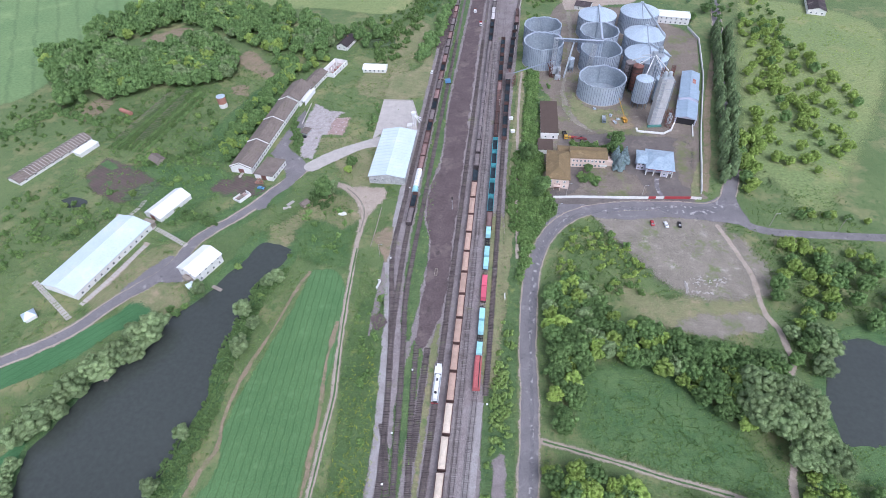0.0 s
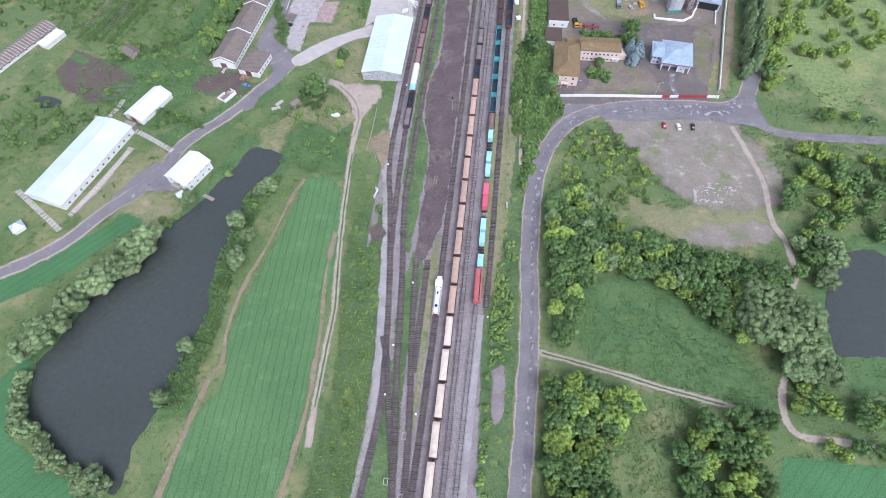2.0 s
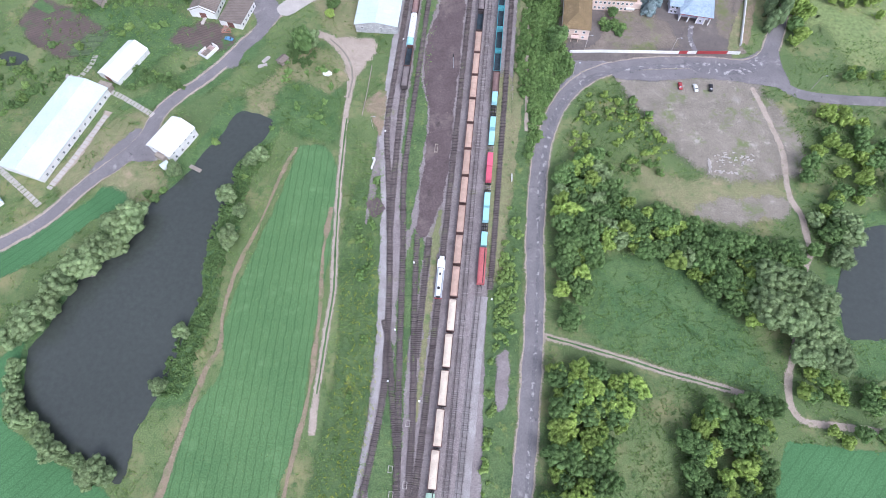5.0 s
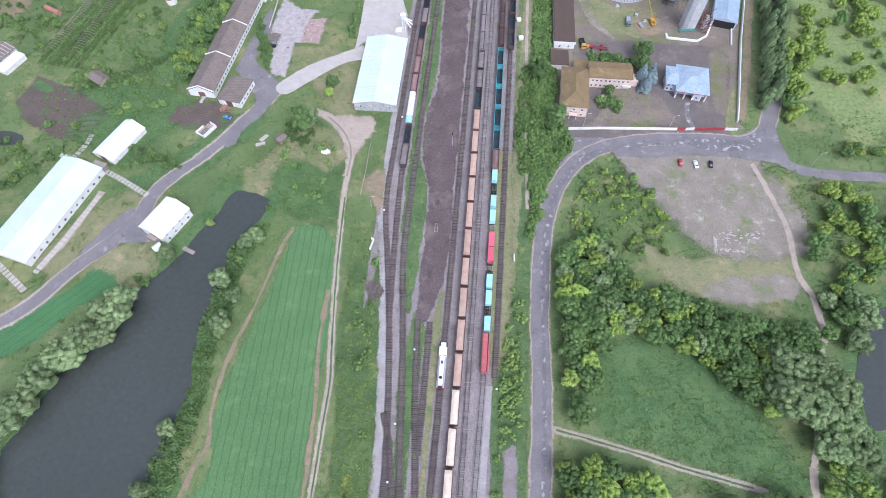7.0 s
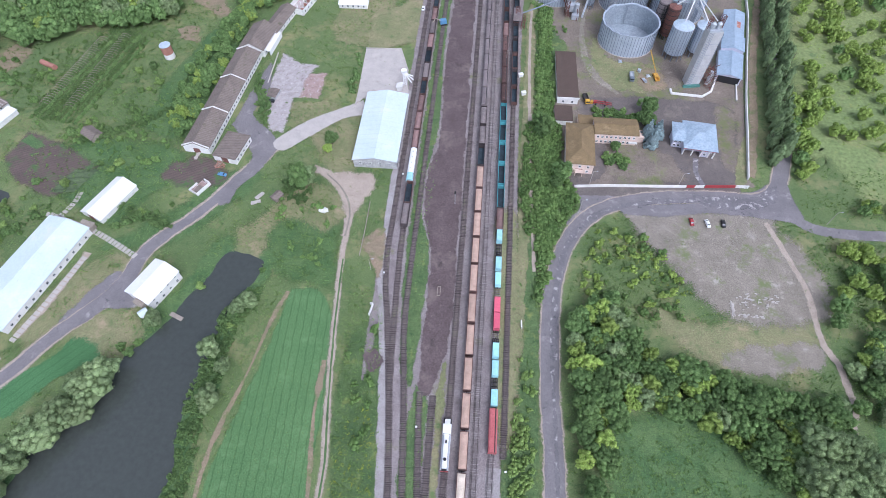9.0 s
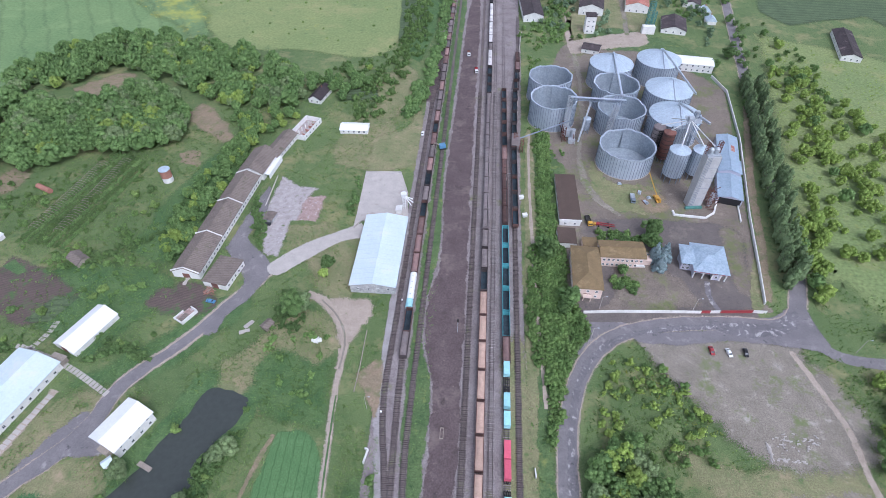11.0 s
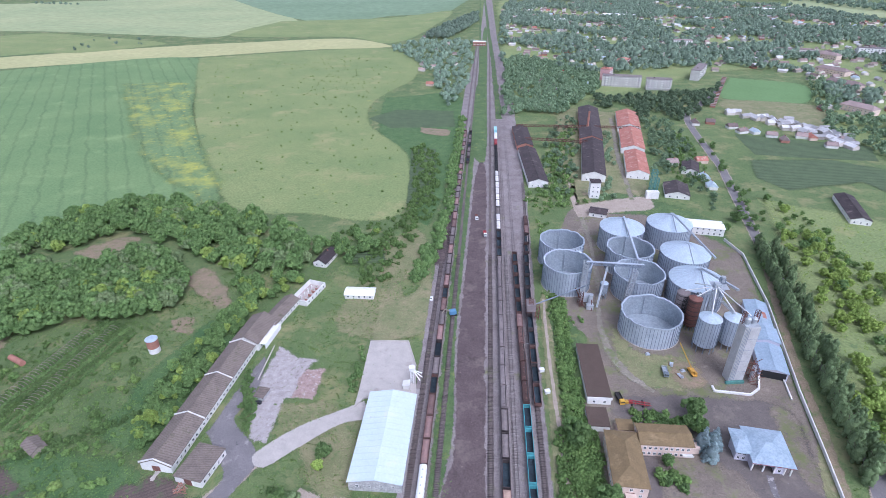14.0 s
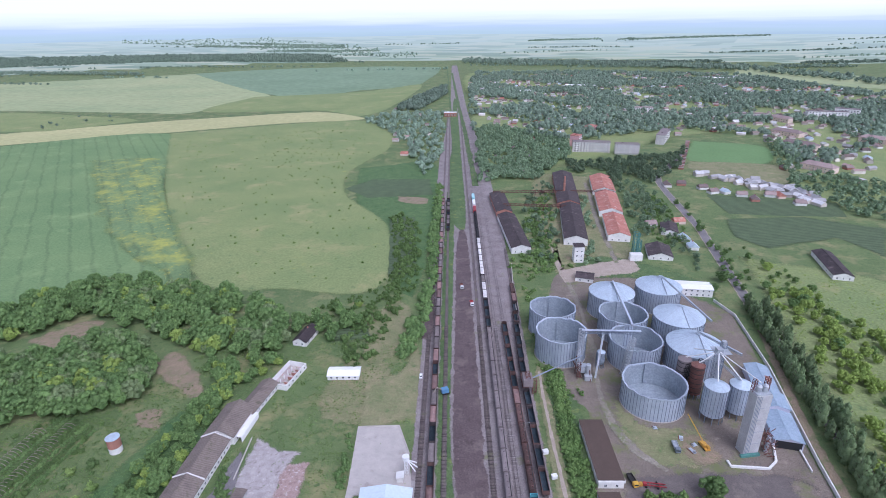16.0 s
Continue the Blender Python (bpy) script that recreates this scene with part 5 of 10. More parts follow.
def gondola(name, label, body_key, inside_key, load_key=None, fill=0.25, length=13.92):
    """An open-topped wagon: ribbed sides with a rim, and a load heaped inside."""
    w = thing(name, label, "freight wagon", group="freight wagons")
    half, wide, z0, z1 = length / 2 - 0.55, 1.55, 1.3, 3.45
    s = Shape().box(-wide + 0.1, wide - 0.1, -half, half, z0 - 0.1, z0 + 0.1)
    for sg in (-1, 1):
        s.box(min(sg * wide, sg * (wide - 0.09)), max(sg * wide, sg * (wide - 0.09)), -half, half, z0, z1)
        s.box(-wide, wide, min(sg * half, sg * (half - 0.09)), max(sg * half, sg * (half - 0.09)), z0, z1)
    part("body", s, M[body_key], w)
    s = Shape()
    for sg in (-1, 1):
        s.box(min(sg * (wide - 0.16), sg * (wide + 0.06)), max(sg * (wide - 0.16), sg * (wide + 0.06)), -half - 0.05, half + 0.05, z1, z1 + 0.14)
        s.box(-wide + 0.16, wide - 0.16, min(sg * (half - 0.16), sg * (half + 0.05)), max(sg * (half - 0.16), sg * (half + 0.05)), z1, z1 + 0.14)
        for i in range(8):
            y = -half + 0.4 + i * (2 * half - 0.8) / 7
            s.box(min(sg * wide, sg * (wide + 0.1)), max(sg * wide, sg * (wide + 0.1)), y - 0.09, y + 0.09, z0, z1)
    part("rim", s, M[body_key], w)
    n, m = 6, 28
    v, level = [], (z1 - fill)
    for j in range(m + 1):
        for i in range(n + 1):
            x, y = -wide + 0.1 + (2 * wide - 0.2) * i / n, -half + 0.1 + (2 * half - 0.2) * j / m
            edge = max(0, math.sin(math.pi * i / n)) * min(1.0, 3 * math.sin(math.pi * j / m))
            heap = 0.7 * edge * (0.75 + 0.35 * math.cos(4 * math.pi * j / m)) if load_key else 0.0
            v.append((x, y, (level if load_key else z0 + 0.14) + heap + (0.06 * noise.noise((x, y, len(name))) if load_key else 0)))
    f = [(j * (n + 1) + i, j * (n + 1) + i + 1, (j + 1) * (n + 1) + i + 1, (j + 1) * (n + 1) + i) for j in range(m) for i in range(n)]
    part("load" if load_key else "floor", Shape().add(v, f), M[load_key or inside_key], w)
    if not load_key:
        s = Shape()
        for sg in (-1, 1):
            s.box(min(sg * (wide - 0.1), sg * (wide - 0.13)), max(sg * (wide - 0.1), sg * (wide - 0.13)), -half + 0.1, half - 0.1, z0 + 0.15, z1 - 0.02)
        part("lining", s, M[inside_key], w)
    underframe(w, length, length / 2 - 2.6)
    return w


def hopper(name, label, body_key, length=13.92):
    """A covered wagon with a rounded roof and hatches."""
    w = thing(name, label, "freight wagon", group="freight wagons")
    half = length / 2 - 0.5
    prof = [(-1.5, 1.3), (-1.55, 3.3), (-1.35, 3.75), (-0.8, 4.05), (0, 4.15), (0.8, 4.05), (1.35, 3.75), (1.55, 3.3), (1.5, 1.3)]
    v = [(x, y, z) for y in (-half, half) for x, z in prof]
    n = len(prof)
    part("body", Shape().add(v, [(i, i + 1, n + i + 1, n + i) for i in range(n - 1)] + [list(range(n))[::-1], list(range(n, 2 * n))]), M[body_key], w)
    for i in range(4):
        y = -half + (i + 0.5) * 2 * half / 4
        part("hatch", Shape().tube(0, y, 4.12, 4.32, 0.45, 0.42, 10), M[body_key], w)
    part("walkway", Shape().box(0.6, 0.95, -half, half, 4.12, 4.18), M["iron"], w)
    underframe(w, length, length / 2 - 2.6)
    return w


def tank(name, label, key):
    w = thing(name, label, "tank wagon", group="freight wagons")
    part("tank", Shape().pipe((0, -5.4, 2.7), (0, 5.4, 2.7), 1.5, 16), M[key], w)
    part("dome", Shape().tube(0, 0, 4.1, 4.6, 0.5, 0.45, 12), M[key], w)
    part("frame", Shape().box(-1.2, 1.2, -5.7, 5.7, 1.1, 1.35), M["iron"], w)
    underframe(w, 12.02, 3.9)
    return w


def container_mesh(length, key):
    s = Shape().box(-1.2, 1.2, -length / 2 + 0.05, length / 2 - 0.05, 0.02, 2.55)
    n = int(length / 0.55)
    for i in range(n):
        y = -length / 2 + 0.3 + i * (length - 0.6) / (n - 1)
        for sg in (-1, 1):
            s.box(min(sg * 1.2, sg * 1.235), max(sg * 1.2, sg * 1.235), y - 0.13, y + 0.13, 0.15, 2.4)
        s.box(-1.1, 1.1, y - 0.13, y + 0.13, 2.55, 2.575)
    for x in (-1.15, 1.15):
        for y in (-length / 2 + 0.08, length / 2 - 0.08):
            s.box(x - 0.09, x + 0.09, y - 0.09, y + 0.09, 0, 2.62)
    return s.mesh("container", M[key])


def flat_wagon(name, label, length=14.6):
    w = thing(name, label, "flat wagon", group="freight wagons")
    h = length / 2 - 0.5
    s = Shape()
    for x in (-1.2, -0.35, 0.35, 1.2):
        s.box(x - 0.13, x + 0.13, -h, h, 1.05, 1.3)
    for i in range(9):
        y = -h + i * 2 * h / 8
        s.box(-1.3, 1.3, y - 0.12, y + 0.12, 1.1, 1.28)
    part("frame", s, M["iron"], w)
    underframe(w, length, length / 2 - 2.7)
    return w


KIND = {
    "sand": gondola("gondola_wagon", "brown open wagon heaped with orange sand", "wagon_brown", "wagon_inside", "sand", 0.12),
    "white_sand": gondola("gondola_wagon", "brown open wagon heaped with cream-white sand", "wagon_brown", "wagon_inside", "white_sand", 0.12),
    "grit": gondola("gondola_wagon", "dark open wagon filled with grey grit", "wagon_dark", "wagon_inside", "grit", 0.5),
    "pink": gondola("gondola_wagon", "weathered open wagon filled with reddish grit", "wagon_brown", "wagon_inside", "pink_grit", 0.6),
    "white": gondola("gondola_wagon", "dark open wagon filled with white stone", "wagon_dark", "wagon_inside", "white_load", 0.1),
    "empty_dark": gondola("gondola_wagon", "empty dark steel open wagon", "wagon_dark", "wagon_inside"),
    "empty_brown": gondola("gondola_wagon", "empty rust-brown open wagon", "wagon_brown", "wagon_inside"),
    "empty_teal": gondola("gondola_wagon", "empty teal-green open wagon", "wagon_teal", "wagon_inside"),
    "grey_hopper": hopper("hopper_wagon", "grey-brown covered hopper wagon with roof hatches", "wagon_grey"),
    "brown_hopper": hopper("hopper_wagon", "red-brown covered hopper wagon with roof hatches", "wagon_brown"),
    "green_hopper": hopper("hopper_wagon", "pale green covered hopper wagon", "wagon_green"),
    "tank": tank("tank_wagon", "black cylindrical steel tank wagon", "coal"),
    "flat": flat_wagon("flat_wagon", "dark steel container flat wagon"),
    "red_van": hopper("covered_wagon", "long red covered wagon at the end of the siding", "red_wagon", 16.4),
}
used = set()


def rake(kinds, x, y, pitch=13.95):
    """Couples wagons one after another up the track from y."""
    for k in kinds:
        m = pose(x(y + pitch / 2) if callable(x) else x, y + pitch / 2, 0)
        if k in KIND:
            if k in used:
                copy_thing(KIND[k], m)
            else:
                KIND[k].matrix_basis = m
                used.add(k)
        y += pitch


def bend(pts):
    def at(y):
        for (x0, y0), (x1, y1) in zip(pts, pts[1:]):
            if y0 <= y <= y1:
                return x0 + (x1 - x0) * (y - y0) / (y1 - y0)
        return pts[-1][0]
    return at


main_x = bend([(-2.4, -20), (-1.4, 20), (-0.4, 60), (0.3, 105), (0.3, 900)])
rake(["green_hopper"] * 3 + ["white_sand"] * 5 + ["sand"] * 10 + ["empty_dark"] + ["grit", "grit"] + ["grey_hopper"] * 8, main_x, -5.2)
rake(["grey_hopper", "grit", "empty_dark", "empty_dark", "empty_dark", "white", "white", "grit"] + ["white"] * 6, 0.3, 399.0, 12.9)
rake(["tank"] * 6, 0.3, 580.0, 12.1)
rake(["empty_teal"] * 5, 10.5, 220.5, 14.1)
rake(["brown_hopper"] * 4 + ["pink"] + ["empty_brown"] * 5, 10.5, 291.5)
siding_x = bend([(15.8, 290), (16.3, 370), (18.2, 424), (20.6, 460), (22.5, 540)])
rake(["empty_brown", "empty_dark", "empty_brown", "empty_dark", "empty_dark", "empty_brown", "empty_dark", "empty_dark", "empty_dark", "empty_dark", "empty_brown", "empty_dark", "pink", "brown_hopper"], siding_x, 291.0)
rake(["grit", "empty_brown"], -32.5, 208.5, 12.4)
rake(["pink", "pink", "pink", "empty_brown", "grit", "empty_dark", "pink", "grit", "pink", "empty_brown", "pink", "grit", "grit", "pink", "grit", "grit", "pink", "pink", "grit", "pink", "grit", "grit", "pink", "grit", "pink", "pink", "grit", "grit", "pink", "grit", "pink", "grit", "pink", "pink"], -33.0, 255.0, 13.1)
rake(["empty_dark", "grit", "grit", "empty_dark", "grit", "grit", "empty_dark"], -27.2, 603.0)
KIND["red_van"].matrix_basis = pose(10.4, 121.0, 0)
rake(["flat"], 10.4, 131.8, 12.0)
rake(["flat"], 10.45, 143.0, 14.6)
rake(["flat"], 10.5, 158.5, 16.5)
rake(["flat"], 10.5, 179.0, 16.0)
rake(["flat"], 10.5, 195.6, 12.0)
BOXES = {"cyan": container_mesh(6.06, "cyan_box"), "red": container_mesh(6.9, "red_box")}
for col, y in (("cyan", 132.9), ("cyan", 144.2), ("cyan", 151.5), ("red", 164.1), ("red", 171.3), ("cyan", 183.4), ("cyan", 191.2), ("cyan", 205.5)):
    solid("container", BOXES[col], None, ("pale cyan" if col == "cyan" else "crimson") + " corrugated steel shipping container on a flat wagon", "container", pose(10.5, y, 1.3), "containers")
rake(["pink"], 10.5, 208.8, 12.0)


def passenger_van(y0, y1, x):
    """A white service coach with a pale blue end."""
    w = thing("service_coach", "white-roofed service coach with a light blue end", "railway coach", pose(x, (y0 + y1) / 2, 0))
    h = (y1 - y0) / 2
    prof = [(-1.5, 1.2), (-1.55, 3.4), (-1.2, 3.95), (-0.5, 4.25), (0.5, 4.25), (1.2, 3.95), (1.55, 3.4), (1.5, 1.2)]
    n = len(prof)
    for nm, a, b, key in (("body", -h + 4.5, h, "white_paint"), ("cab", -h, -h + 4.5, "cyan_box")):
        v = [(px, yy, pz) for yy in (a, b) for px, pz in prof]
        part(nm, Shape().add(v, [(i, i + 1, n + i + 1, n + i) for i in range(n - 1)] + [list(range(n))[::-1], list(range(n, 2 * n))]), M[key], w)
    for i in range(4):
        part("roof_vent", Shape().tube(0, -h + 7 + i * 3.6, 4.2, 4.5, 0.3, 0.25, 8), M["steel"], w)
    for sg in (-1, 1):
        for i in range(7):
            y = -h + 2 + i * (2 * h - 4) / 6
            part("window", Shape().box(min(sg * 1.53, sg * 1.57), max(sg * 1.53, sg * 1.57), y - 0.5, y + 0.5, 2.3, 3.1), M["glass"], w)
    underframe(w, 2 * h + 0.6, h - 3)


passenger_van(233.8, 254.3, -33.0)


def locomotive(x, y0, y1):
    """A shunting engine: a long low hood, a cab near one end, walkways and a red buffer beam."""
    w = thing("shunting_locomotive", "light grey shunting locomotive with a long hood and raised cab", "locomotive", pose(x, (y0 + y1) / 2, 0))
    h = (y1 - y0) / 2
    part("frame", Shape().box(-1.5, 1.5, -h, h, 1.1, 1.45), M["iron"], w)
    part("buffer_beam", Shape().box(-1.5, 1.5, -h - 0.15, -h, 0.9, 1.6), M["red_paint"], w)
    part("hood", Shape().box(-0.85, 0.85, -h + 0.8, h - 6.0, 1.45, 3.4).box(-0.7, 0.7, -h + 0.9, h - 6.0, 3.4, 3.6), M["white_paint"], w)
    part("cab", Shape().box(-1.5, 1.5, h - 6.0, h - 2.6, 1.45, 4.1).box(-1.3, 1.3, h - 5.9, h - 2.7, 4.1, 4.35), M["white_paint"], w)
    part("rear_hood", Shape().box(-1.0, 1.0, h - 2.6, h - 0.6, 1.45, 3.0), M["white_paint"], w)
    part("fan", Shape().tube(0, -h + 3.5, 3.6, 3.8, 0.6, 0.6, 14), M["iron"], w)
    part("exhaust", Shape().box(-0.3, 0.3, -0.2, 0.9, 3.6, 3.9), M["iron"], w)
    for sg in (-1, 1):
        part("walkway", Shape().box(min(sg * 0.9, sg * 1.5), max(sg * 0.9, sg * 1.5), -h + 0.2, h - 6.0, 1.45, 1.52), M["steel"], w)
        part("handrail", Shape().beam((sg * 1.45, -h + 0.2, 2.4), (sg * 1.45, h - 6, 2.4), 0.06), M["white_paint"], w)
    part("window", Shape().box(-1.2, 1.2, h - 6.06, h - 6.0, 3.0, 3.8), M["glass"], w)
    underframe(w, 2 * h + 0.8, h - 3.6)


LOCO = [(-4.6, 124.4), (-6.3, 106.3)]
locomotive(-5.9, LOCO[1][1], LOCO[0][1])
# far engines at the head of the train
for y, key in ((662, "red_paint"), (683, "white_paint"), (706, "cyan_box")):
    w = thing("mainline_locomotive", "far mainline locomotive section", "locomotive", pose(0.3, y, 0))
    part("body", Shape().box(-1.5, 1.5, -8, 8, 1.3, 4.3).box(-1.2, 1.2, -7.6, 7.6, 4.3, 4.6), M[key], w)
    underframe(w, 17, 5)


# ---- buildings ----
PANE = Shape().box(-0.55, 0.55, -0.03, 0.02, 0.05, 1.35).mesh("pane", M["glass"])
_f = Shape().box(-0.65, -0.5, -0.06, 0.05, 0, 1.45).box(0.5, 0.65, -0.06, 0.05, 0, 1.45).box(-0.5, 0.5, -0.06, 0.05, 1.3, 1.45).box(-0.5, 0.5, -0.08, 0.05, 0, 0.1).box(-0.04, 0.04, -0.05, 0.04, 0.1, 1.3)
FRAME = _f.mesh("window", M["white_paint"])
DOOR = Shape().box(-0.9, 0.9, -0.06, 0.03, 0, 2.3).mesh("door", M["brown_roof"])
GREY_GATE = Shape().box(-1.6, 1.6, -0.06, 0.03, 0, 2.8).mesh("gate", M["stone_wall"])
GATE = Shape().box(-1.7, 1.7, -0.06, 0.03, 0, 3.2).mesh("gate", M["rust"])


def put(part_name, mesh, parent, x, y, z, turn):
    ob = part(part_name, mesh, None, parent)
    ob.matrix_basis = pose(x, y, z, 0, 0, turn)
    return ob


FAR_WINDOW = Shape().box(-0.6, 0.6, -0.05, 0.04, 0.05, 1.4).mesh("window", M["glass"])


def window(parent, x, y, z, turn, wide=1.0):
    if parent.matrix_basis.translation.y > 900:
        ob = put("window", FAR_WINDOW, parent, x, y, z, turn)
        ob.scale = (wide, 1, 1)
        return ob
    ob = put("window", FRAME, parent, x, y, z, turn)
    part("pane", PANE, None, ob)
    if wide != 1.0:
        ob.scale = (wide, 1, 1)
    return ob


def windows_along(parent, length, width, z, n, sides, wide=1.0):
    for side in sides:
        for i in range(n):
            t = (i + 0.5) / n - 0.5
            if side in "SN":
                window(parent, t * length * 0.94, (-width / 2 - 0.02) if side == "S" else width / 2 + 0.02, z, 0 if side == "S" else 180, wide)
            else:
                window(parent, (-length / 2 - 0.02) if side == "W" else length / 2 + 0.02, t * width * 0.9, z, -90 if side == "W" else 90, wide)


def roof_shape(L, W, eave, rise_, over, hip=0.0, thick=0.22):
    """Two slopes with a thickness; hip draws the ridge's ends in."""
    a, b = L / 2 + over, W / 2 + over
    drop = rise_ * over / (W / 2)
    r = max(0.05, a - hip)
    s = Shape()
    lo, hi = eave - drop, eave + rise_
    top = [(-a, -b, lo), (a, -b, lo), (a, b, lo), (-a, b, lo), (-r, 0, hi), (r, 0, hi)]
    v = top + [(x, y, z - thick) for x, y, z in top]
    f = [(0, 1, 5, 4), (2, 3, 4, 5), (0, 6, 7, 1), (2, 8, 9, 3), (6, 10, 11, 7), (8, 11, 10, 9)]
    if hip:
        f += [(1, 2, 5), (3, 0, 4), (1, 7, 8, 2), (3, 9, 6, 0)]
    else:
        f += [(1, 7, 11, 5), (5, 11, 8, 2), (0, 4, 10, 6), (4, 3, 9, 10)]
    return s.add(v, f)


def house(name, label, x, y, L, W, turn, eave, rise_, wall_key, roof_key, wins=0, floors=1, sides="SN", hip=0.0, over=0.4, chimney=False, gate="", category="building", group="", ends=0):
    """A building with a ridge along its length, windows and doors."""
    h = thing(name, label, category, pose(x, y, 0, 0, 0, turn), group)
    w = Shape()
    a, b = L / 2, W / 2
    if hip or rise_ < 0.3:
        w.box(-a, a, -b, b, -0.3, eave)
    else:
        w.add([(-a, -b, -0.3), (a, -b, -0.3), (a, b, -0.3), (-a, b, -0.3), (-a, -b, eave), (a, -b, eave), (a, b, eave), (-a, b, eave), (-a, 0, eave + rise_ - 0.1), (a, 0, eave + rise_ - 0.1)],
              [(0, 1, 5, 4), (2, 3, 7, 6), (1, 2, 6, 9, 5), (3, 0, 4, 8, 7), (3, 2, 1, 0)])
    part("wall", w, M[wall_key], h)
    if rise_ < 0.3:
        part("roof", Shape().box(-a - over, a + over, -b - over, b + over, eave, eave + 0.3), M[roof_key], h)
    else:
        part("roof", roof_shape(L, W, eave + 0.12, rise_, over, hip), M[roof_key], h)
        if not hip:
            part("ridge", Shape().beam((-a - over, 0, eave + rise_ + 0.16), (a + over, 0, eave + rise_ + 0.16), 0.4, 0.16), M[roof_key], h)
    for fl_ in range(floors):
        if wins:
            windows_along(h, L, W, 1.0 + 3.1 * fl_, wins, sides)
        if ends:
            windows_along(h, L, W, 1.0 + 3.1 * fl_, ends, "WE")
    for c in gate:
        if c == "S":
            put("door", DOOR, h, 0, -b - 0.03, 0, 0)
        if c == "W":
            put("gate", GATE, h, -a - 0.03, 0, 0, -90)
        if c == "E":
            put("door", DOOR, h, a + 0.03, 0, 0, 90)
    if chimney:
        part("chimney", Shape().box(a * 0.3, a * 0.3 + 0.7, -0.35, 0.35, eave, eave + rise_ + 1.1), M["brick"], h)
    return h


b = house("livestock_barn", "long white barn with a pale blue metal roof", -188.5, 171.5, 52, 21, 76, 4.2, 2.2, "white_wall", "blue_roof", wins=12, sides="SN", over=0.5, gate="E", category="barn")
part("porch", Shape().box(26, 29.5, -10, -4, 0, 2.8).box(25.8, 30, -10.4, -3.6, 2.8, 3.0), M["timber"], b, "weathered lean-to porch")
h = house("white_house", "white two-storey house with a white metal roof beside the pond", -132.5, 169.5, 17, 12.5, 67, 5.6, 2.4, "white_wall", "white_roof", wins=4, floors=2, sides="SN", over=0.5, gate="W", category="house", ends=2)
part("porch", Shape().box(-10.5, -8.5, -2.5, 2.5, 0, 2.6), M["timber"], h)
house("storage_shed", "white shed with a bright white metal roof on grass", -171, 212.3, 22.5, 12, 69, 3.0, 2.8, "white_wall", "white_roof", over=0.3, gate="W", category="shed")
barn = house("long_barn", "long whitewashed barn with a grey-brown asbestos roof", -138.0, 284.0, 76, 13.5, 85.8, 4.2, 3.0, "white_wall", "asbestos", wins=24, sides="S", over=0.5, gate="W", category="barn")
for i, x in enumerate((-38, -12.5, 13, 37.8)):
    part("parapet", Shape().add([(x - 0.2, -7.3, 4.2), (x + 0.2, -7.3, 4.2), (x + 0.2, 7.3, 4.2), (x - 0.2, 7.3, 4.2), (x - 0.2, -7.3, 4.75), (x + 0.2, -7.3, 4.75), (x + 0.2, 7.3, 4.75), (x - 0.2, 7.3, 4.75), (x - 0.2, 0, 7.75), (x + 0.2, 0, 7.75)], [(0, 1, 5, 4), (2, 3, 7, 6), (1, 2, 6, 9, 5), (3, 0, 4, 8, 7), (5, 9, 8, 4), (9, 6, 7, 8)]), M["white_wall"], barn)
end = house("barn_end", "taller end of the long barn under asbestos sheets", -132.8, 333.5, 22, 14.5, 83, 5.0, 3.4, "white_wall", "asbestos", wins=4, sides="S", over=0.5, category="barn")
part("lean_to", Shape().box(-9, 9, -10.2, -7.3, 3.0, 3.2).box(-9, 9, -10.1, -9.9, 0, 3.0), M["white_roof"], end, "white lean-to roof")
house("barn_annex", "low flat-roofed annex beside the long barn", -123.5, 249.0, 16.5, 12, 80, 3.6, 0.0, "white_wall", "asbestos", wins=5, sides="S", over=0.3, gate="W", category="outbuilding")
house("small_barn", "narrow whitewashed barn under dark asbestos sheets", -126.0, 353.5, 26, 9.5, 78, 3.4, 2.4, "white_wall", "asbestos", wins=7, sides="S", category="barn")
shell = thing("roofless_building", "roofless whitewashed building with brick-littered floor", "ruin", pose(-116, 374.5, 0, 0, 0, 75))
for nm, x0, x1, y0, y1 in (("wall", -11, 11, -5.5, -5.0), ("wall", -11, 11, 5.0, 5.5), ("wall", -11, -10.5, -5, 5), ("wall", 10.5, 11, -5, 5)):
    part(nm, Shape().box(x0, x1, y0, y1, -0.2, 3.4), M["white_wall"], shell)
part("floor", Shape().box(-10.5, 10.5, -5, 5, -0.1, 0.4), M["rubble"], shell)
for x in (-6, -2, 2, 6):
    part("partition", Shape().box(x - 0.15, x + 0.15, -5, -1, 0.4, 2.6 - 0.2 * abs(x)), M["brick"], shell)
    part("pillar", Shape().box(x - 0.25, x + 0.25, 1.2, 1.7, 0.4, 3.0), M["white_wall"], shell)
windows_along(shell, 22, 11, 1.2, 5, "S")
house("small_shed", "small white shed with a white metal roof on grass", -84.5, 376.5, 17.5, 8.5, 1, 2.8, 1.2, "white_wall", "white_roof", wins=5, sides="S", category="shed")
house("cottage", "white cottage with a dark roof at the wood's edge", -116.0, 415.5, 18, 9, 77, 3.2, 2.6, "white_wall", "dark_roof", wins=3, sides="SN", chimney=True, ends=2, category="house")
ware = house("warehouse", "stone warehouse with a large pale blue sheet roof beside the track", -50.8, 267.0, 47.5, 21.0, 90, 5.4, 2.0, "stone_wall", "blue_roof", over=0.5, category="warehouse")
for y in (-7, -2.5, 4):
    put("gate", GREY_GATE, ware, -23.8, y, 0.4, -90)
windows_along(ware, 47.5, 21, 2.4, 4, "W")
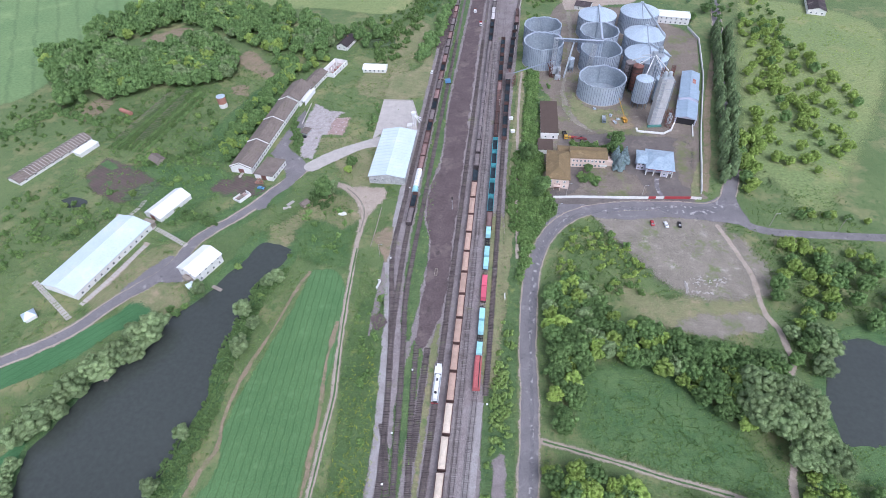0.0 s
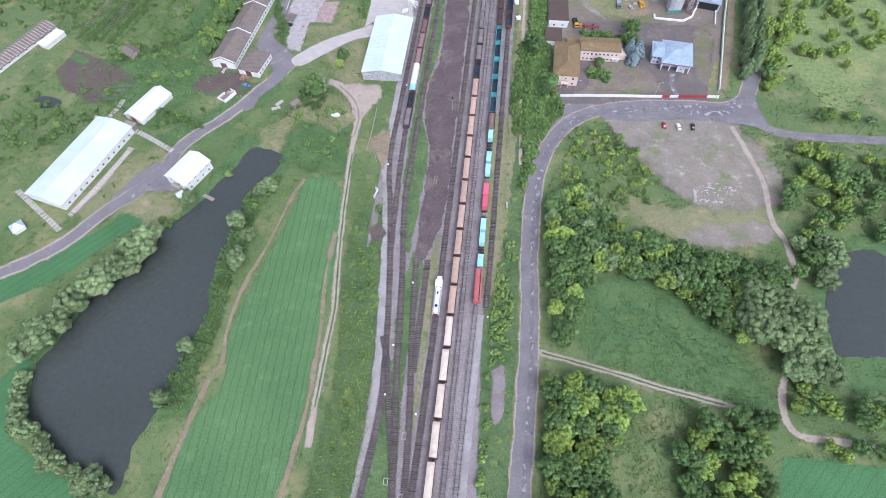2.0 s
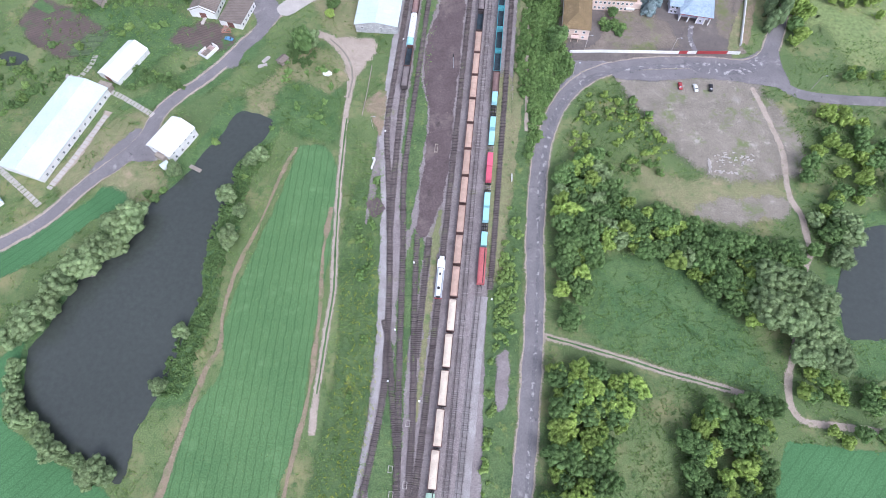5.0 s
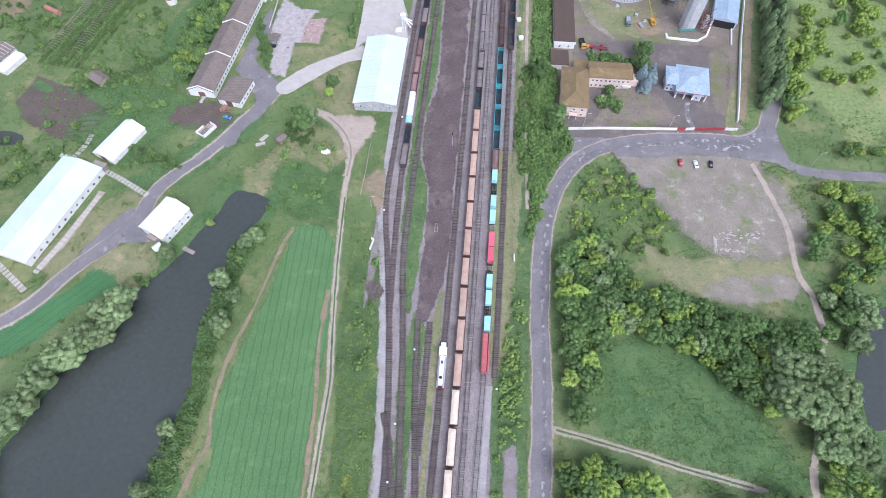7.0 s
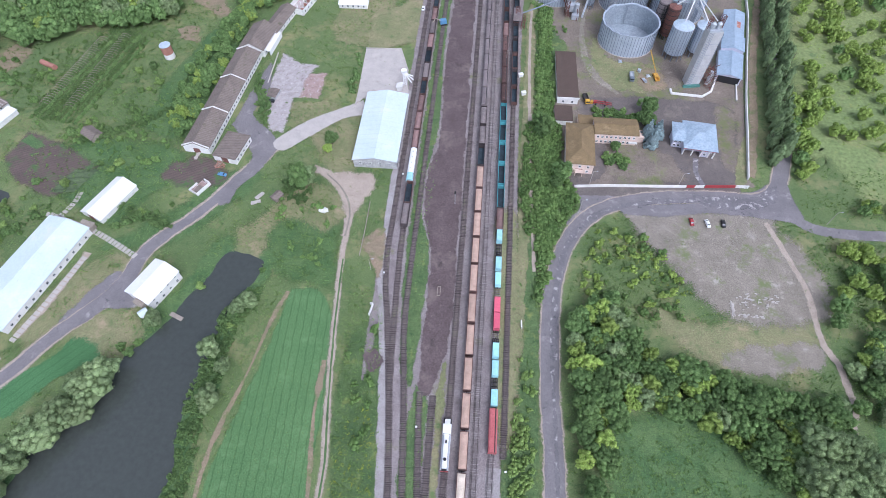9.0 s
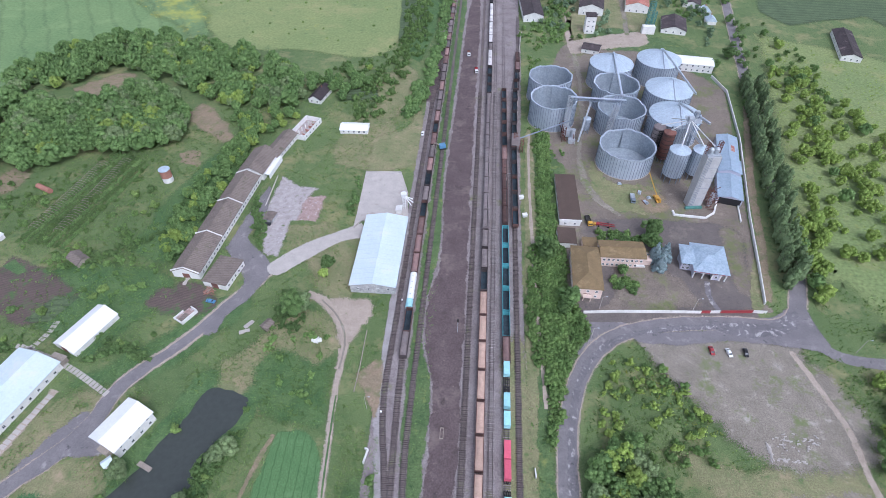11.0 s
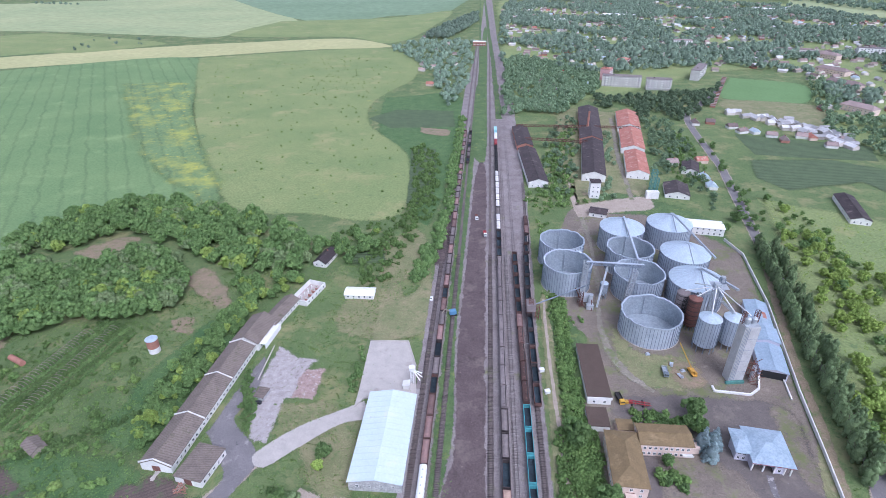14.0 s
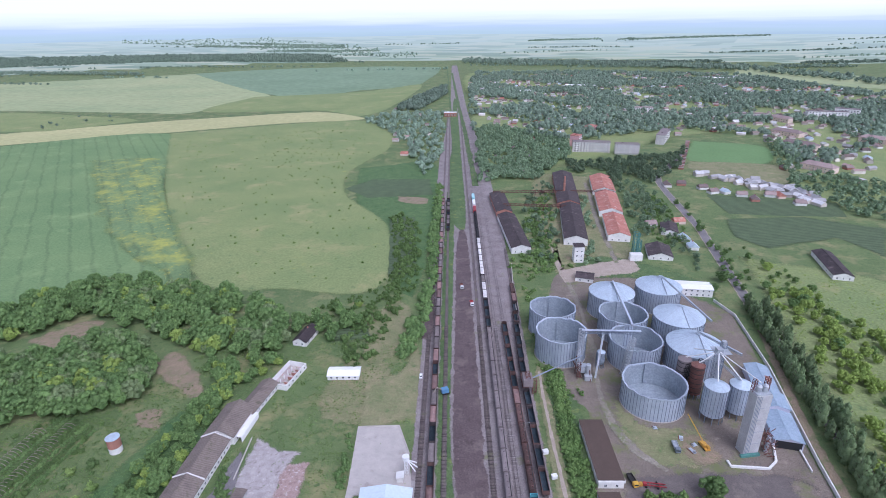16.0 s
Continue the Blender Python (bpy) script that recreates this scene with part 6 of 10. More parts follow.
for i in range(16):
    part("roof_seam", Shape().beam((-23.6 + i * 3.15, -10.9, 5.50), (-23.6 + i * 3.15, 0, 7.62), 0.07), M["blue_roof"], ware)
    part("roof_seam", Shape().beam((-23.6 + i * 3.15, 10.9, 5.50), (-23.6 + i * 3.15, 0, 7.62), 0.07), M["blue_roof"], ware)
GH = [(-275.6, 224.9), (-266.9, 232.7), (-258.4, 273.4)]
ga = math.degrees(math.atan2(GH[2][1] - GH[0][1], GH[2][0] - GH[0][0]))
gl = math.dist(GH[0], GH[2])
g = house("greenhouse", "long old greenhouse with a rusted whitish ribbed roof", (GH[0][0] + GH[2][0]) / 2, (GH[0][1] + GH[2][1]) / 2, gl, 11, ga, 2.2, 2.0, "white_wall", "asbestos", wins=8, sides="S", category="greenhouse")
for i in range(22):
    x = -gl / 2 + 8 + i * (gl - 8.5) / 21
    part("rib", Shape().beam((x, -5.6, 2.35), (x, 0, 4.45), 0.34, 0.12).beam((x, 5.6, 2.35), (x, 0, 4.45), 0.34, 0.12), M["concrete"], g)
house("garden_shed", "bright white flat-roofed shed beside the greenhouse", *[(-250, 260.3)][0], 14, 6, ga, 2.6, 0.0, "white_wall", "white_roof", category="shed")
house("hut", "small dark-roofed hut among shrubs", *[(-198.3, 253.1)][0], 9, 6, 150, 2.4, 1.6, "timber", "asbestos", category="hut")
house("hut", "small grey brick hut beside the rubble", *[(-113.5, 290)][0], 6, 4.5, 80, 2.4, 0.3, "stone_wall", "asbestos", category="hut")
house("hut", "low timber hut beside the lane", *[(-94, 220.9)][0], 4.5, 3.5, 60, 2.0, 0.9, "timber", "asbestos", category="hut")
house("hut", "tiny blue-roofed hut on the shore", *[(-133.2, 156.9)][0], 3, 2.6, 50, 1.8, 0.8, "white_wall", "blue_roof", category="hut")
house("gazebo", "small grey-roofed white gazebo on grass", *[(-201.5, 131.7)][0], 5, 5, 50, 2.2, 1.8, "white_wall", "galv_roof", hip=2.4, category="gazebo")

# office, pavilion and low shed in the elevator yard
o = house("office_building", "cream two-storey office with a mossy brown hip roof", 48.1, 261.0, 26.6, 13.0, 87.5, 7.0, 2.8, "cream_wall", "moss_roof", wins=8, floors=2, sides="SN", hip=8.0, over=0.5, ends=3, gate="W", category="office")
part("porch", Shape().box(-15.6, -13.3, -2, 2, 2.6, 2.9).box(-15.4, -15.1, -1.8, -1.5, 0, 2.6).box(-15.4, -15.1, 1.5, 1.8, 0, 2.6), M["cream_wall"], o)
w2 = house("office_wing", "cream two-storey wing with a low mossy brown roof", 66.4, 273.8, 21, 10.8, 0, 7.0, 1.2, "cream_wall", "moss_roof", wins=9, floors=2, sides="SN", over=0.5, category="office", ends=3)
part("balcony", Shape().box(6.5, 10.5, -7.6, -6, 3.0, 3.2).box(6.5, 10.5, -7.7, -7.5, 3.2, 4.1), M["white_wall"], w2)
part("porch", Shape().box(11, 14.5, -3.2, 2, 0, 3.2).box(10.8, 14.7, -3.5, 2.2, 3.2, 3.4), M["cream_wall"], w2)
pv = thing("weighing_pavilion", "lilac pavilion with a light blue hip roof and open bays", "pavilion", pose(107.8, 272.0, 0, 0, 0, -7))
part("wall", Shape().box(-7.4, 7.4, -5.4, 8.8, -0.2, 5.7).box(-7.4, -6.9, -8.8, -5.4, -0.2, 5.2).box(1.4, 4.6, -8.6, -5.4, -0.2, 5.2), M["lilac_wall"], pv)
part("roof", roof_shape(15.2, 18.4, 5.75, 2.3, 0.6, 7.2), M["pav_roof"], pv)
part("fascia", Shape().box(-8.0, 8.0, -9.7, -9.45, 5.0, 5.5).box(7.75, 8.0, -9.45, 9.4, 5.0, 5.5), M["red_paint"], pv, "dark red fascia under the eaves")
part("bay", Shape().tube(-9.6, 2.2, -0.2, 5.6, 3.6, 3.6, 10).box(-12.6, -7.4, -4.4, 2.2, -0.2, 5.6), M["lilac_wall"], pv, "rounded side bay")
part("bay_roof", roof_shape(6.6, 12.4, 5.7, 1.1, 0.4, 2.6), M["pav_roof"], pv).matrix_basis = pose(-9.7, 1.0, 0)
part("beam", Shape().box(-7.4, 7.4, -8.9, -8.5, 4.3, 5.2), M["white_wall"], pv)
for x in (-7.2, -3.0, 1.2, 4.8, 7.2):
    part("column", Shape().box(x - 0.25, x + 0.25, -8.9, -8.4, 0, 4.3), M["white_wall"], pv)
for x in (-5.4, -1.0, 2.9, 6.0):
    window(pv, x, -5.45 if x < 1 or x > 5 else -8.65, 1.3, 0)
for x in (-11.4, -9.4):
    window(pv, x, -4.45, 3.4, 0)
    window(pv, x, -4.45, 1.0, 0)
for y in (-3, 1.5, 6):
    window(pv, 7.45, y, 1.6, 90)
for i in range(6):
    part("roof_seam", Shape().beam((-7.0 + 2.8 * i, -9.6, 5.66), (-7.0 + 2.8 * i, -9.6 + 9.0 * min(1.0, (1.0 + 2.0 * min(i, 5 - i)) / 6.0), 5.66 + 2.2 * min(1.0, (1.0 + 2.0 * min(i, 5 - i)) / 6.0)), 0.08), M["pav_roof"], pv)
ribbon("pavement_ruts", [(106, 262), (104.5, 252), (107, 244)], 2.4, 0.17, M["cracked_asphalt"], rag=0.4, feather=1.0, label="broken pale drive up to the pavilion")
patch("yard_forecourt", [(64, 264), (78, 262), (92, 264), (97, 254), (99, 247), (84, 245), (68, 246), (62, 252)], 0.17, M["yard"], rag=1.5, size=6, feather=4.5, label="dusty gravel forecourt between office and pavilion")
ribbon("pavement_ruts", [(65, 494), (65.4, 458), (63.5, 425), (62, 395), (57, 372), (55.5, 345), (60, 322), (72, 306)], lambda t: 3.4 + 1.0 * math.sin(17 * t), 0.17, M["worn_dirt"], rag=1.2, feather=3.4, label="pale worn lane past the silos")
patch("yard_side_strip", [(118, 256), (124, 254), (128, 276), (131, 296), (122, 300), (120, 280)], 0.172, M["yard"], rag=1.5, size=6, feather=4.5, label="bare brown ground along the yard wall")
patch("soil_silo_side", [(88, 332), (97, 326), (99, 314), (90, 309), (84, 318)], 0.165, M["soil"], rag=2.0, feather=5.0, label="bare brown soil beside the silo")
br = house("storehouse", "low storehouse with a flat dark brown roof and white front", 44.3, 315.5, 38.5, 10.8, 90, 3.8, 0.0, "white_wall", "brown_roof", over=0.3, category="storehouse", ends=2)
part("parapet", Shape().box(-19.6, -19.2, -5.8, 5.8, 3.4, 4.5), M["white_wall"], br)
house("outbuilding", "small brown-roofed outbuilding behind the office", 41.5, 285.5, 11, 9, 90, 3.2, 0.0, "white_wall", "brown_roof", over=0.2, category="outbuilding")
house("link_building", "low link between office and wing", 52.5, 281.5, 7, 6, 0, 3.4, 0.0, "cream_wall", "moss_roof", over=0.2, category="outbuilding")
house("white_workshop", "white two-storey workshop with a white roof behind the silos", *[(151.6, 477.1)][0], 25, 13, -8, 6.0, 1.0, "white_wall", "white_roof", wins=6, floors=2, sides="SN", category="workshop")

# concrete loading slab
SLAB = [(-69.9, 333.3), (-49.5, 334.2), (-43.2, 315.2), (-40.8, 295.3), (-65.1, 291.7), (-68.5, 285.8), (-68.5, 296.8)]
ss = Shape()
nv = len(SLAB)
ss.add([(x, y, z) for z in (0.0, 0.75) for x, y in SLAB], [list(range(nv, 2 * nv))[::-1]] + [(i, nv + i, nv + (i + 1) % nv, (i + 1) % nv) for i in range(nv)])
solid("loading_slab", ss, M["concrete"], "pale stained concrete loading slab beside the track", "slab", kind="structure")
curb = [(-69.9, 333.3), (-49.5, 334.2), (-43.2, 315.2)]
for a_, b_ in zip(curb, curb[1:]):
    solid("kerb", Shape().beam((*a_, 0.95), (*b_, 0.95), 0.5), M["concrete"], "low concrete kerb edging the slab", "kerb")
ld = thing("grain_loader", "white pipe loader on a steel frame beside the track", "loader", pose(-43.5, 303, 0.7))
part("mast", Shape().lattice((0, 0, 0), (0, 0, 9), 1.4, 0.14, 1.5), M["white_paint"], ld)
part("hopper_top", Shape().tube(0, 0, 8.5, 10.5, 1.4, 1.6, 12), M["white_paint"], ld)
for dx, dy, dz in ((4.5, 1.5, 5.5), (5.0, -1.0, 5.2), (4.2, -3.2, 5.0)):
    part("spout", Shape().pipe((0.3, 0, 8.6), (dx, dy, dz), 0.28), M["white_paint"], ld)
part("hut", Shape().box(-4.0, -1.2, -4.5, -1.0, 0, 2.4).add([(-4.4, -4.8, 2.3), (-0.8, -4.8, 3.2), (-0.8, -0.7, 3.2), (-4.4, -0.7, 2.3)], [(0, 1, 2, 3)]), M["white_wall"], ld)

# water tower and old boiler
wt = thing("water_tower", "brick water tower with a white base and pale metal cap", "water tower", pose(*[(-181.5, 317.6)][0], 0))
part("base", Shape().tube(0, 0, -0.2, 3.2, 2.9, 2.9, 20), M["white_wall"], wt)
part("shaft", Shape().tube(0, 0, 3.2, 8.0, 2.95, 2.95, 20), M["brick"], wt)
part("cap", Shape().tube(0, 0, 8.0, 8.3, 3.15, 3.15, 20).tube(0, 0, 8.3, 8.8, 3.15, 0.3, 20), M["galv_roof"], wt)
tk = [(-251.9, 306.1), (-242, 301.8)]
solid("old_tank", Shape().pipe((*tk[0], 1.5), (*tk[1], 1.5), 1.5, 14), M["brick"], "rusty red cylindrical tank lying in grass", "tank")
vb = thing("vineyard_frame", "old bent hoop frames over an overgrown plot", "hoop frames", kind="")
HOOPS = [(-220.3, 272.4), (-214.5, 334.2)] + [(-234.7, 273.5), (-226.6, 330.5)]
hm = Shape()
hv, hf = [], []
for i in range(11):
    a0 = math.pi * i / 10
    for r_, y_ in ((3.1, -0.09), (3.28, -0.09), (3.28, 0.09), (3.1, 0.09)):
        hv.append((r_ * math.cos(a0), y_, r_ * 0.65 * math.sin(a0)))
    if i:
        hf += [(4 * i - 4 + k, 4 * i - 4 + (k + 1) % 4, 4 * i + (k + 1) % 4, 4 * i + k) for k in range(4)]
hm.add(hv, hf)
HOOP = hm.mesh("hoop", M["timber"])
for (x0, y0), (x1, y1) in ((HOOPS[0], HOOPS[1]), (HOOPS[2], HOOPS[3])):
    turn = math.degrees(math.atan2(y1 - y0, x1 - x0)) - 90
    for i in range(34):
        put("hoop", HOOP, vb, x0 + (x1 - x0) * i / 33, y0 + (y1 - y0) * i / 33, 0, turn)


# ---- silos ----
RIB = Shape().box(-0.1, 0.1, -0.18, 0.0, 0, 1.0).mesh("stiffener", M["galv_rib"])


def silo(x, y, R, H, roofed, seed):
    rng = random.Random(seed)
    text = "galvanised corrugated grain silo with a conical metal roof" if roofed else "roofless galvanised corrugated grain silo with a buckled rim"
    s = thing("grain_silo", text, "silo", pose(x, y, 0), "grain silos")
    n, rows = 72, 11
    dent = [0.0] * n if roofed else [0.3 * noise.noise((math.cos(2 * math.pi * i / n) * 3.0 + seed, math.sin(2 * math.pi * i / n) * 3.0, seed * 3.1)) + 0.3 * noise.noise((math.cos(2 * math.pi * i / n) * 9.0 + seed, math.sin(2 * math.pi * i / n) * 9.0, seed * 5.1)) for i in range(n)]
    low = [0.0] * n if roofed else [0.7 * noise.noise((math.cos(2 * math.pi * i / n) * 2.2 + seed, math.sin(2 * math.pi * i / n) * 2.2, seed * 7.7)) + 0.6 * noise.noise((math.cos(2 * math.pi * i / n) * 8.0 + seed, math.sin(2 * math.pi * i / n) * 8.0, seed * 2.3)) for i in range(n)]
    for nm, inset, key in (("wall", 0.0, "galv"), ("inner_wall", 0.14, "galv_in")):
        if roofed and inset:
            continue
        v = []
        for j in range(rows + 1):
            t = j / rows
            for i in range(n):
                a = 2 * math.pi * i / n
                r = R - inset + dent[i] * max(0, t - 0.6) / 0.4 + 0.025 * (j % 2)
                v.append((r * math.cos(a), r * math.sin(a), H * t + low[i] * max(0, t - 0.75) / 0.25))
        f = [(j * n + i, j * n + (i + 1) % n, (j + 1) * n + (i + 1) % n, (j + 1) * n + i) for j in range(rows) for i in range(n)]
        if inset:
            f = [q[::-1] for q in f]
        part(nm, Shape().add(v, f), M[key], s)
    ribs = 56
    for i in range(ribs):
        a = 2 * math.pi * (i + 0.5) / ribs
        k = int((i + 0.5) / ribs * n)
        ob = put("stiffener", RIB, s, (R + 0.03) * math.cos(a), (R + 0.03) * math.sin(a), 0, math.degrees(a) + 90)
        ob.scale = (1.2, 1.0, H + min(0, low[k % n]) - 0.15)
    part("plinth", Shape().tube(0, 0, -0.2, 0.35, R + 0.5, R + 0.5, 48), M["concrete"], s)
    if roofed:
        apex = H + R * 0.42
        part("roof", Shape().tube(0, 0, H - 0.15, H + 0.05, R + 0.3, R + 0.3, 48, top=False).tube(0, 0, H + 0.05, apex, R + 0.3, 1.0, 48), M["galv_roof"], s)
        part("cap", Shape().tube(0, 0, apex - 0.05, apex + 0.9, 1.2, 1.0, 14), M["galv"], s)
        for i in range(24):
            a = 2 * math.pi * i / 24
            part("roof_rib", Shape().beam((1.0 * math.cos(a), 1.0 * math.sin(a), apex + 0.06), ((R + 0.2) * math.cos(a), (R + 0.2) * math.sin(a), H + 0.12), 0.16, 0.1), M["galv"], s)
        part("ladder", Shape().beam((0.3, -1.2, apex + 0.1), (0.3, -R - 0.2, H + 0.3), 0.6, 0.1), M["galv_rib"], s)
    else:
        v, f = [], []
        for i in range(n):
            a = 2 * math.pi * i / n
            for r, dz in ((R + dent[i] + 0.25, -0.1), (R + dent[i] + 0.3, 0.45), (R + dent[i] - 0.55, 0.3), (R + dent[i] - 0.5, -0.3)):
                v.append((r * math.cos(a), r * math.sin(a), H + low[i] + dz))
        for i in range(n):
            o, q = 4 * i, 4 * ((i + 1) % n)
            f += [(o, q, q + 1, o + 1), (o + 1, q + 1, q + 2, o + 2), (o + 2, q + 2, q + 3, o + 3)]
        part("rim", Shape().add(v, f), M["galv"], s, "crumpled folded rim")
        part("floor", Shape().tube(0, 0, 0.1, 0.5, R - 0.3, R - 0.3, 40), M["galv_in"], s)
        part("inside_ladder", Shape().beam((0, R - 0.7, 0.5), (0, R - 0.7, H - 1), 0.7, 0.12), M["galv_rib"], s)
    part("ladder", Shape().beam((R * 0.5, -R * 0.87, 0.3), (R * 0.5, -R * 0.87, H), 0.6, 0.2), M["galv_rib"], s)
    return s


for k, (x, y, R, H, roofed) in enumerate(((40.8, 427, 14.3, 16, False), (41.0, 398, 14.6, 16.5, False), (84.6, 449.8, 14.8, 15.5, True), (83.8, 420.3, 14.6, 15.5, False), (82.8, 391.7, 14.6, 15, False), (80.6, 353.2, 15.8, 13.4, False), (119, 458.4, 15, 15.5, True), (117.1, 416.8, 14.9, 15.5, True), (114.3, 385.5, 15.4, 15.0, True))):
    silo(x, y, R, H, roofed, k + 1)
fan = thing("fallen_auger", "rusty fallen auger inside the open silo", "machine", pose(80, 349, 0.5))
part("arm", Shape().lattice((-4, 3, 0.5), (-1, 1, 4), 1.0, 0.15, 1.2), M["iron"], fan)
part("drum", Shape().pipe((0, -2, 1.2), (3.5, -1, 1.6), 1.1, 12), M["steel"], fan)


def leg_silo(x, y, R, z0, z1, key, rib_key, text, bands=0):
    s = thing("feed_silo", text, "silo", pose(x, y, 0), "small silos")
    part("body", Shape().tube(0, 0, z0, z1, R, R, 32), M[key], s)
    part("cone", Shape().tube(0, 0, z0 - 2.0, z0, 1.0, R, 24, top=False), M[key], s)
    part("roof", Shape().tube(0, 0, z1, z1 + R * 0.4, R + 0.15, 0.5, 32), M["galv_roof" if key == "galv" else key], s)
    for i in range(22):
        a = 2 * math.pi * i / 22
        if not bands:
            ob = put("stiffener", RIB, s, (R + 0.02) * math.cos(a), (R + 0.02) * math.sin(a), z0, math.degrees(a) + 90)
            ob.scale = (1, 0.8, z1 - z0)
    for i in range(bands):
        part("band", Shape().tube(0, 0, z0 + (z1 - z0) * (i + 0.5) / bands, z0 + (z1 - z0) * (i + 0.5) / bands + 0.3, R + 0.1, R + 0.1, 24), M[rib_key], s)
    for i in range(10):
        a = 2 * math.pi * i / 10
        part("leg", Shape().beam((R * 0.97 * math.cos(a), R * 0.97 * math.sin(a), -0.1), (R * 0.97 * math.cos(a), R * 0.97 * math.sin(a), z0 + 0.2), 0.3), M["galv_rib"], s)
    return s


leg_silo(105.6, 340.8, 5.6, 4.2, 20.0, "galv", "galv_rib", "tall galvanised hopper silo on steel legs")
leg_silo(118.8, 343.2, 5.2, 4.0, 19.0, "galv", "galv_rib", "galvanised hopper silo on steel legs behind the dryer")
leg_silo(103.8, 358.0, 3.4, 3.0, 20.0, "rust", "iron", "rusty brown tower silo with hoops", 6)
leg_silo(99.8, 365.0, 3.4, 3.0, 19.0, "wagon_grey", "iron", "grey-brown tower silo with hoops", 6)
leg_silo(61.5, 384.5, 2.3, 4.0, 10.5, "galv", "galv_rib", "small galvanised bin on legs beside the conveyor mast")

# dryer tower with its plinth and stair
dt = thing("grain_dryer", "tall grey sheet-metal grain dryer tower with pipes on top", "dryer tower", pose(112.5, 318.5, 0, 0, 0, 8))
part("shaft", Shape().box(-3.7, 3.7, -2.6, 2.6, 0, 33), M["dryer_sheet"], dt)
for x in (-3.2, -2.55, -1.9, -1.2):
    part("panel_rib", Shape().box(x - 0.07, x + 0.07, -2.74, -2.6, 0, 33), M["galv_rib"], dt)
for z in (6.6, 13.2, 19.8, 26.4):
    part("sheet_seam", Shape().box(-1.1, 3.7, -2.66, -2.6, z, z + 0.12), M["galv_rib"], dt)
part("foot", Shape().box(-5.2, 3.9, -4.0, -2.7, 0, 1.3), M["green_paint"], dt, "row of green machine housings")
part("head", Shape().box(-3.4, 3.4, -2.3, 2.3, 33, 33.6), M["steel"], dt)
for x in (-1.6, 1.4):
    part("cyclone", Shape().tube(x, 0.2, 33.6, 36.4, 1.2, 1.3, 14).tube(x, 0.2, 36.4, 37.2, 1.3, 0.4, 14), M["steel"], dt)
part("head_frame", Shape().lattice((2.6, 1.0, 33), (2.6, 1.0, 40), 1.6, 0.2, 1.6), M["rust"], dt)
part("head_frame", Shape().lattice((-3.0, 1.5, 33), (-3.0, 1.5, 39), 1.4, 0.18, 1.6), M["rust"], dt)
part("stair_tower", Shape().lattice((5.0, 1.2, 0), (5.0, 1.2, 30), 2.0, 0.14, 2.2), M["galv_rib"], dt)
ms = Shape()
rg = random.Random(5)
for i in range(90):
    p0 = Vector((4.6 + rg.uniform(0, 6.5), rg.uniform(-5.5, 3), rg.uniform(0.2, 10)))
    ms.beam(p0, p0 + Vector((rg.uniform(-2.5, 2.5), rg.uniform(-2.5, 2.5), rg.uniform(-0.5, 3))), 0.22)
part("pipework", ms, M["rust"], dt, "tangle of rusty pipes and frames")
part("duct", Shape().pipe((8, -2, 0.5), (8, -2, 9), 0.9, 12), M["steel"], dt)
part("duct", Shape().pipe((10, 0, 0.5), (10, 0, 6), 1.1, 12), M["steel"], dt)
PL = [(100.6, 311.8), (100.7, 308.5), (116.8, 307.1), (122.3, 311.5), (128.3, 326.2)]
for a_, b_ in zip(PL, PL[1:]):
    solid("plinth_wall", Shape().beam((*a_, 0.55), (*b_, 0.55), 0.9, 1.2), M["white_wall"], "low whitewashed wall round the dryer", "wall")
wall2 = [(137.2, 320.1), (134.6, 305.4)]
solid("ramp_wall", Shape().beam((*wall2[0], 0.5), (*wall2[1], 0.5), 0.6, 1.1), M["white_wall"], "low white wall beside the shed's ramp", "wall")
for k, (t0, t1, z) in enumerate(((0.0, 0.35, 6.2), (0.35, 0.55, 8.4), (0.55, 1.0, 6.9))):
    p0, p1 = Vector((132.0, 319.5)), Vector((146.5, 379.0))
    c = p0.lerp(p1, (t0 + t1) / 2)
    sh = house("grain_shed", "blue-grey metal-roofed grain shed beside the white wall", c.x, c.y, 61 * (t1 - t0), 12.6 - k * 0.6, 76.3, z - 1.6, 1.5, "lilac_wall", "shed_roof", over=0.4, category="shed")
    if k == 0:
        # shade inside the open front, painted as a thin black panel on the wall
        part("opening", Shape().box(-61 * 0.175 - 0.06, -61 * 0.175, -5.6, 5.6, 0.1, 4.3), M["black_paint"], sh, "black panel painting the shade inside the shed's open front")
    if k == 2:
        part("patch", Shape().add([(-4, -3.6, z - 0.65), (2, -3.6, z - 0.65), (2, -1.4, z - 0.05), (-4, -1.4, z - 0.05)], [(0, 1, 2, 3)]), M["red_roof"], sh, "rust-red painted patch")

# conveyors and masts
cv = thing("conveyor_mast", "lattice elevator mast with a sloping conveyor bridge", "conveyor", None, "conveyors")
part("mast", Shape().lattice((48.4, 381, 0), (48.4, 381, 27), 2.6, 0.34, 2.0), M["steel"], cv)
part("machine_house", Shape().box(47, 52, 376, 380, 2, 6).tube(52.5, 375.5, 1, 8, 1.4, 1.4, 12).box(50, 54, 371, 374, 0, 3), M["steel"], cv)
part("bridge", Shape().lattice((48.4, 381, 26), (82, 384, 23.4), 1.6, 0.24, 2.0), M["galv_rib"], cv)
part("bridge_top", Shape().beam((48.4, 381, 26.9), (82, 384, 24.3), 1.5, 0.3), M["galv"], cv)
part("pipework", Shape().beam((46, 378, 0), (46, 378, 12), 0.4).beam((49, 374, 0), (44, 380, 9), 0.4).beam((53, 370, 0), (53, 376, 7), 0.4).lattice((47, 374, 0), (47, 374, 10), 1.6, 0.16, 1.6), M["rust"], cv, "rusty frames")
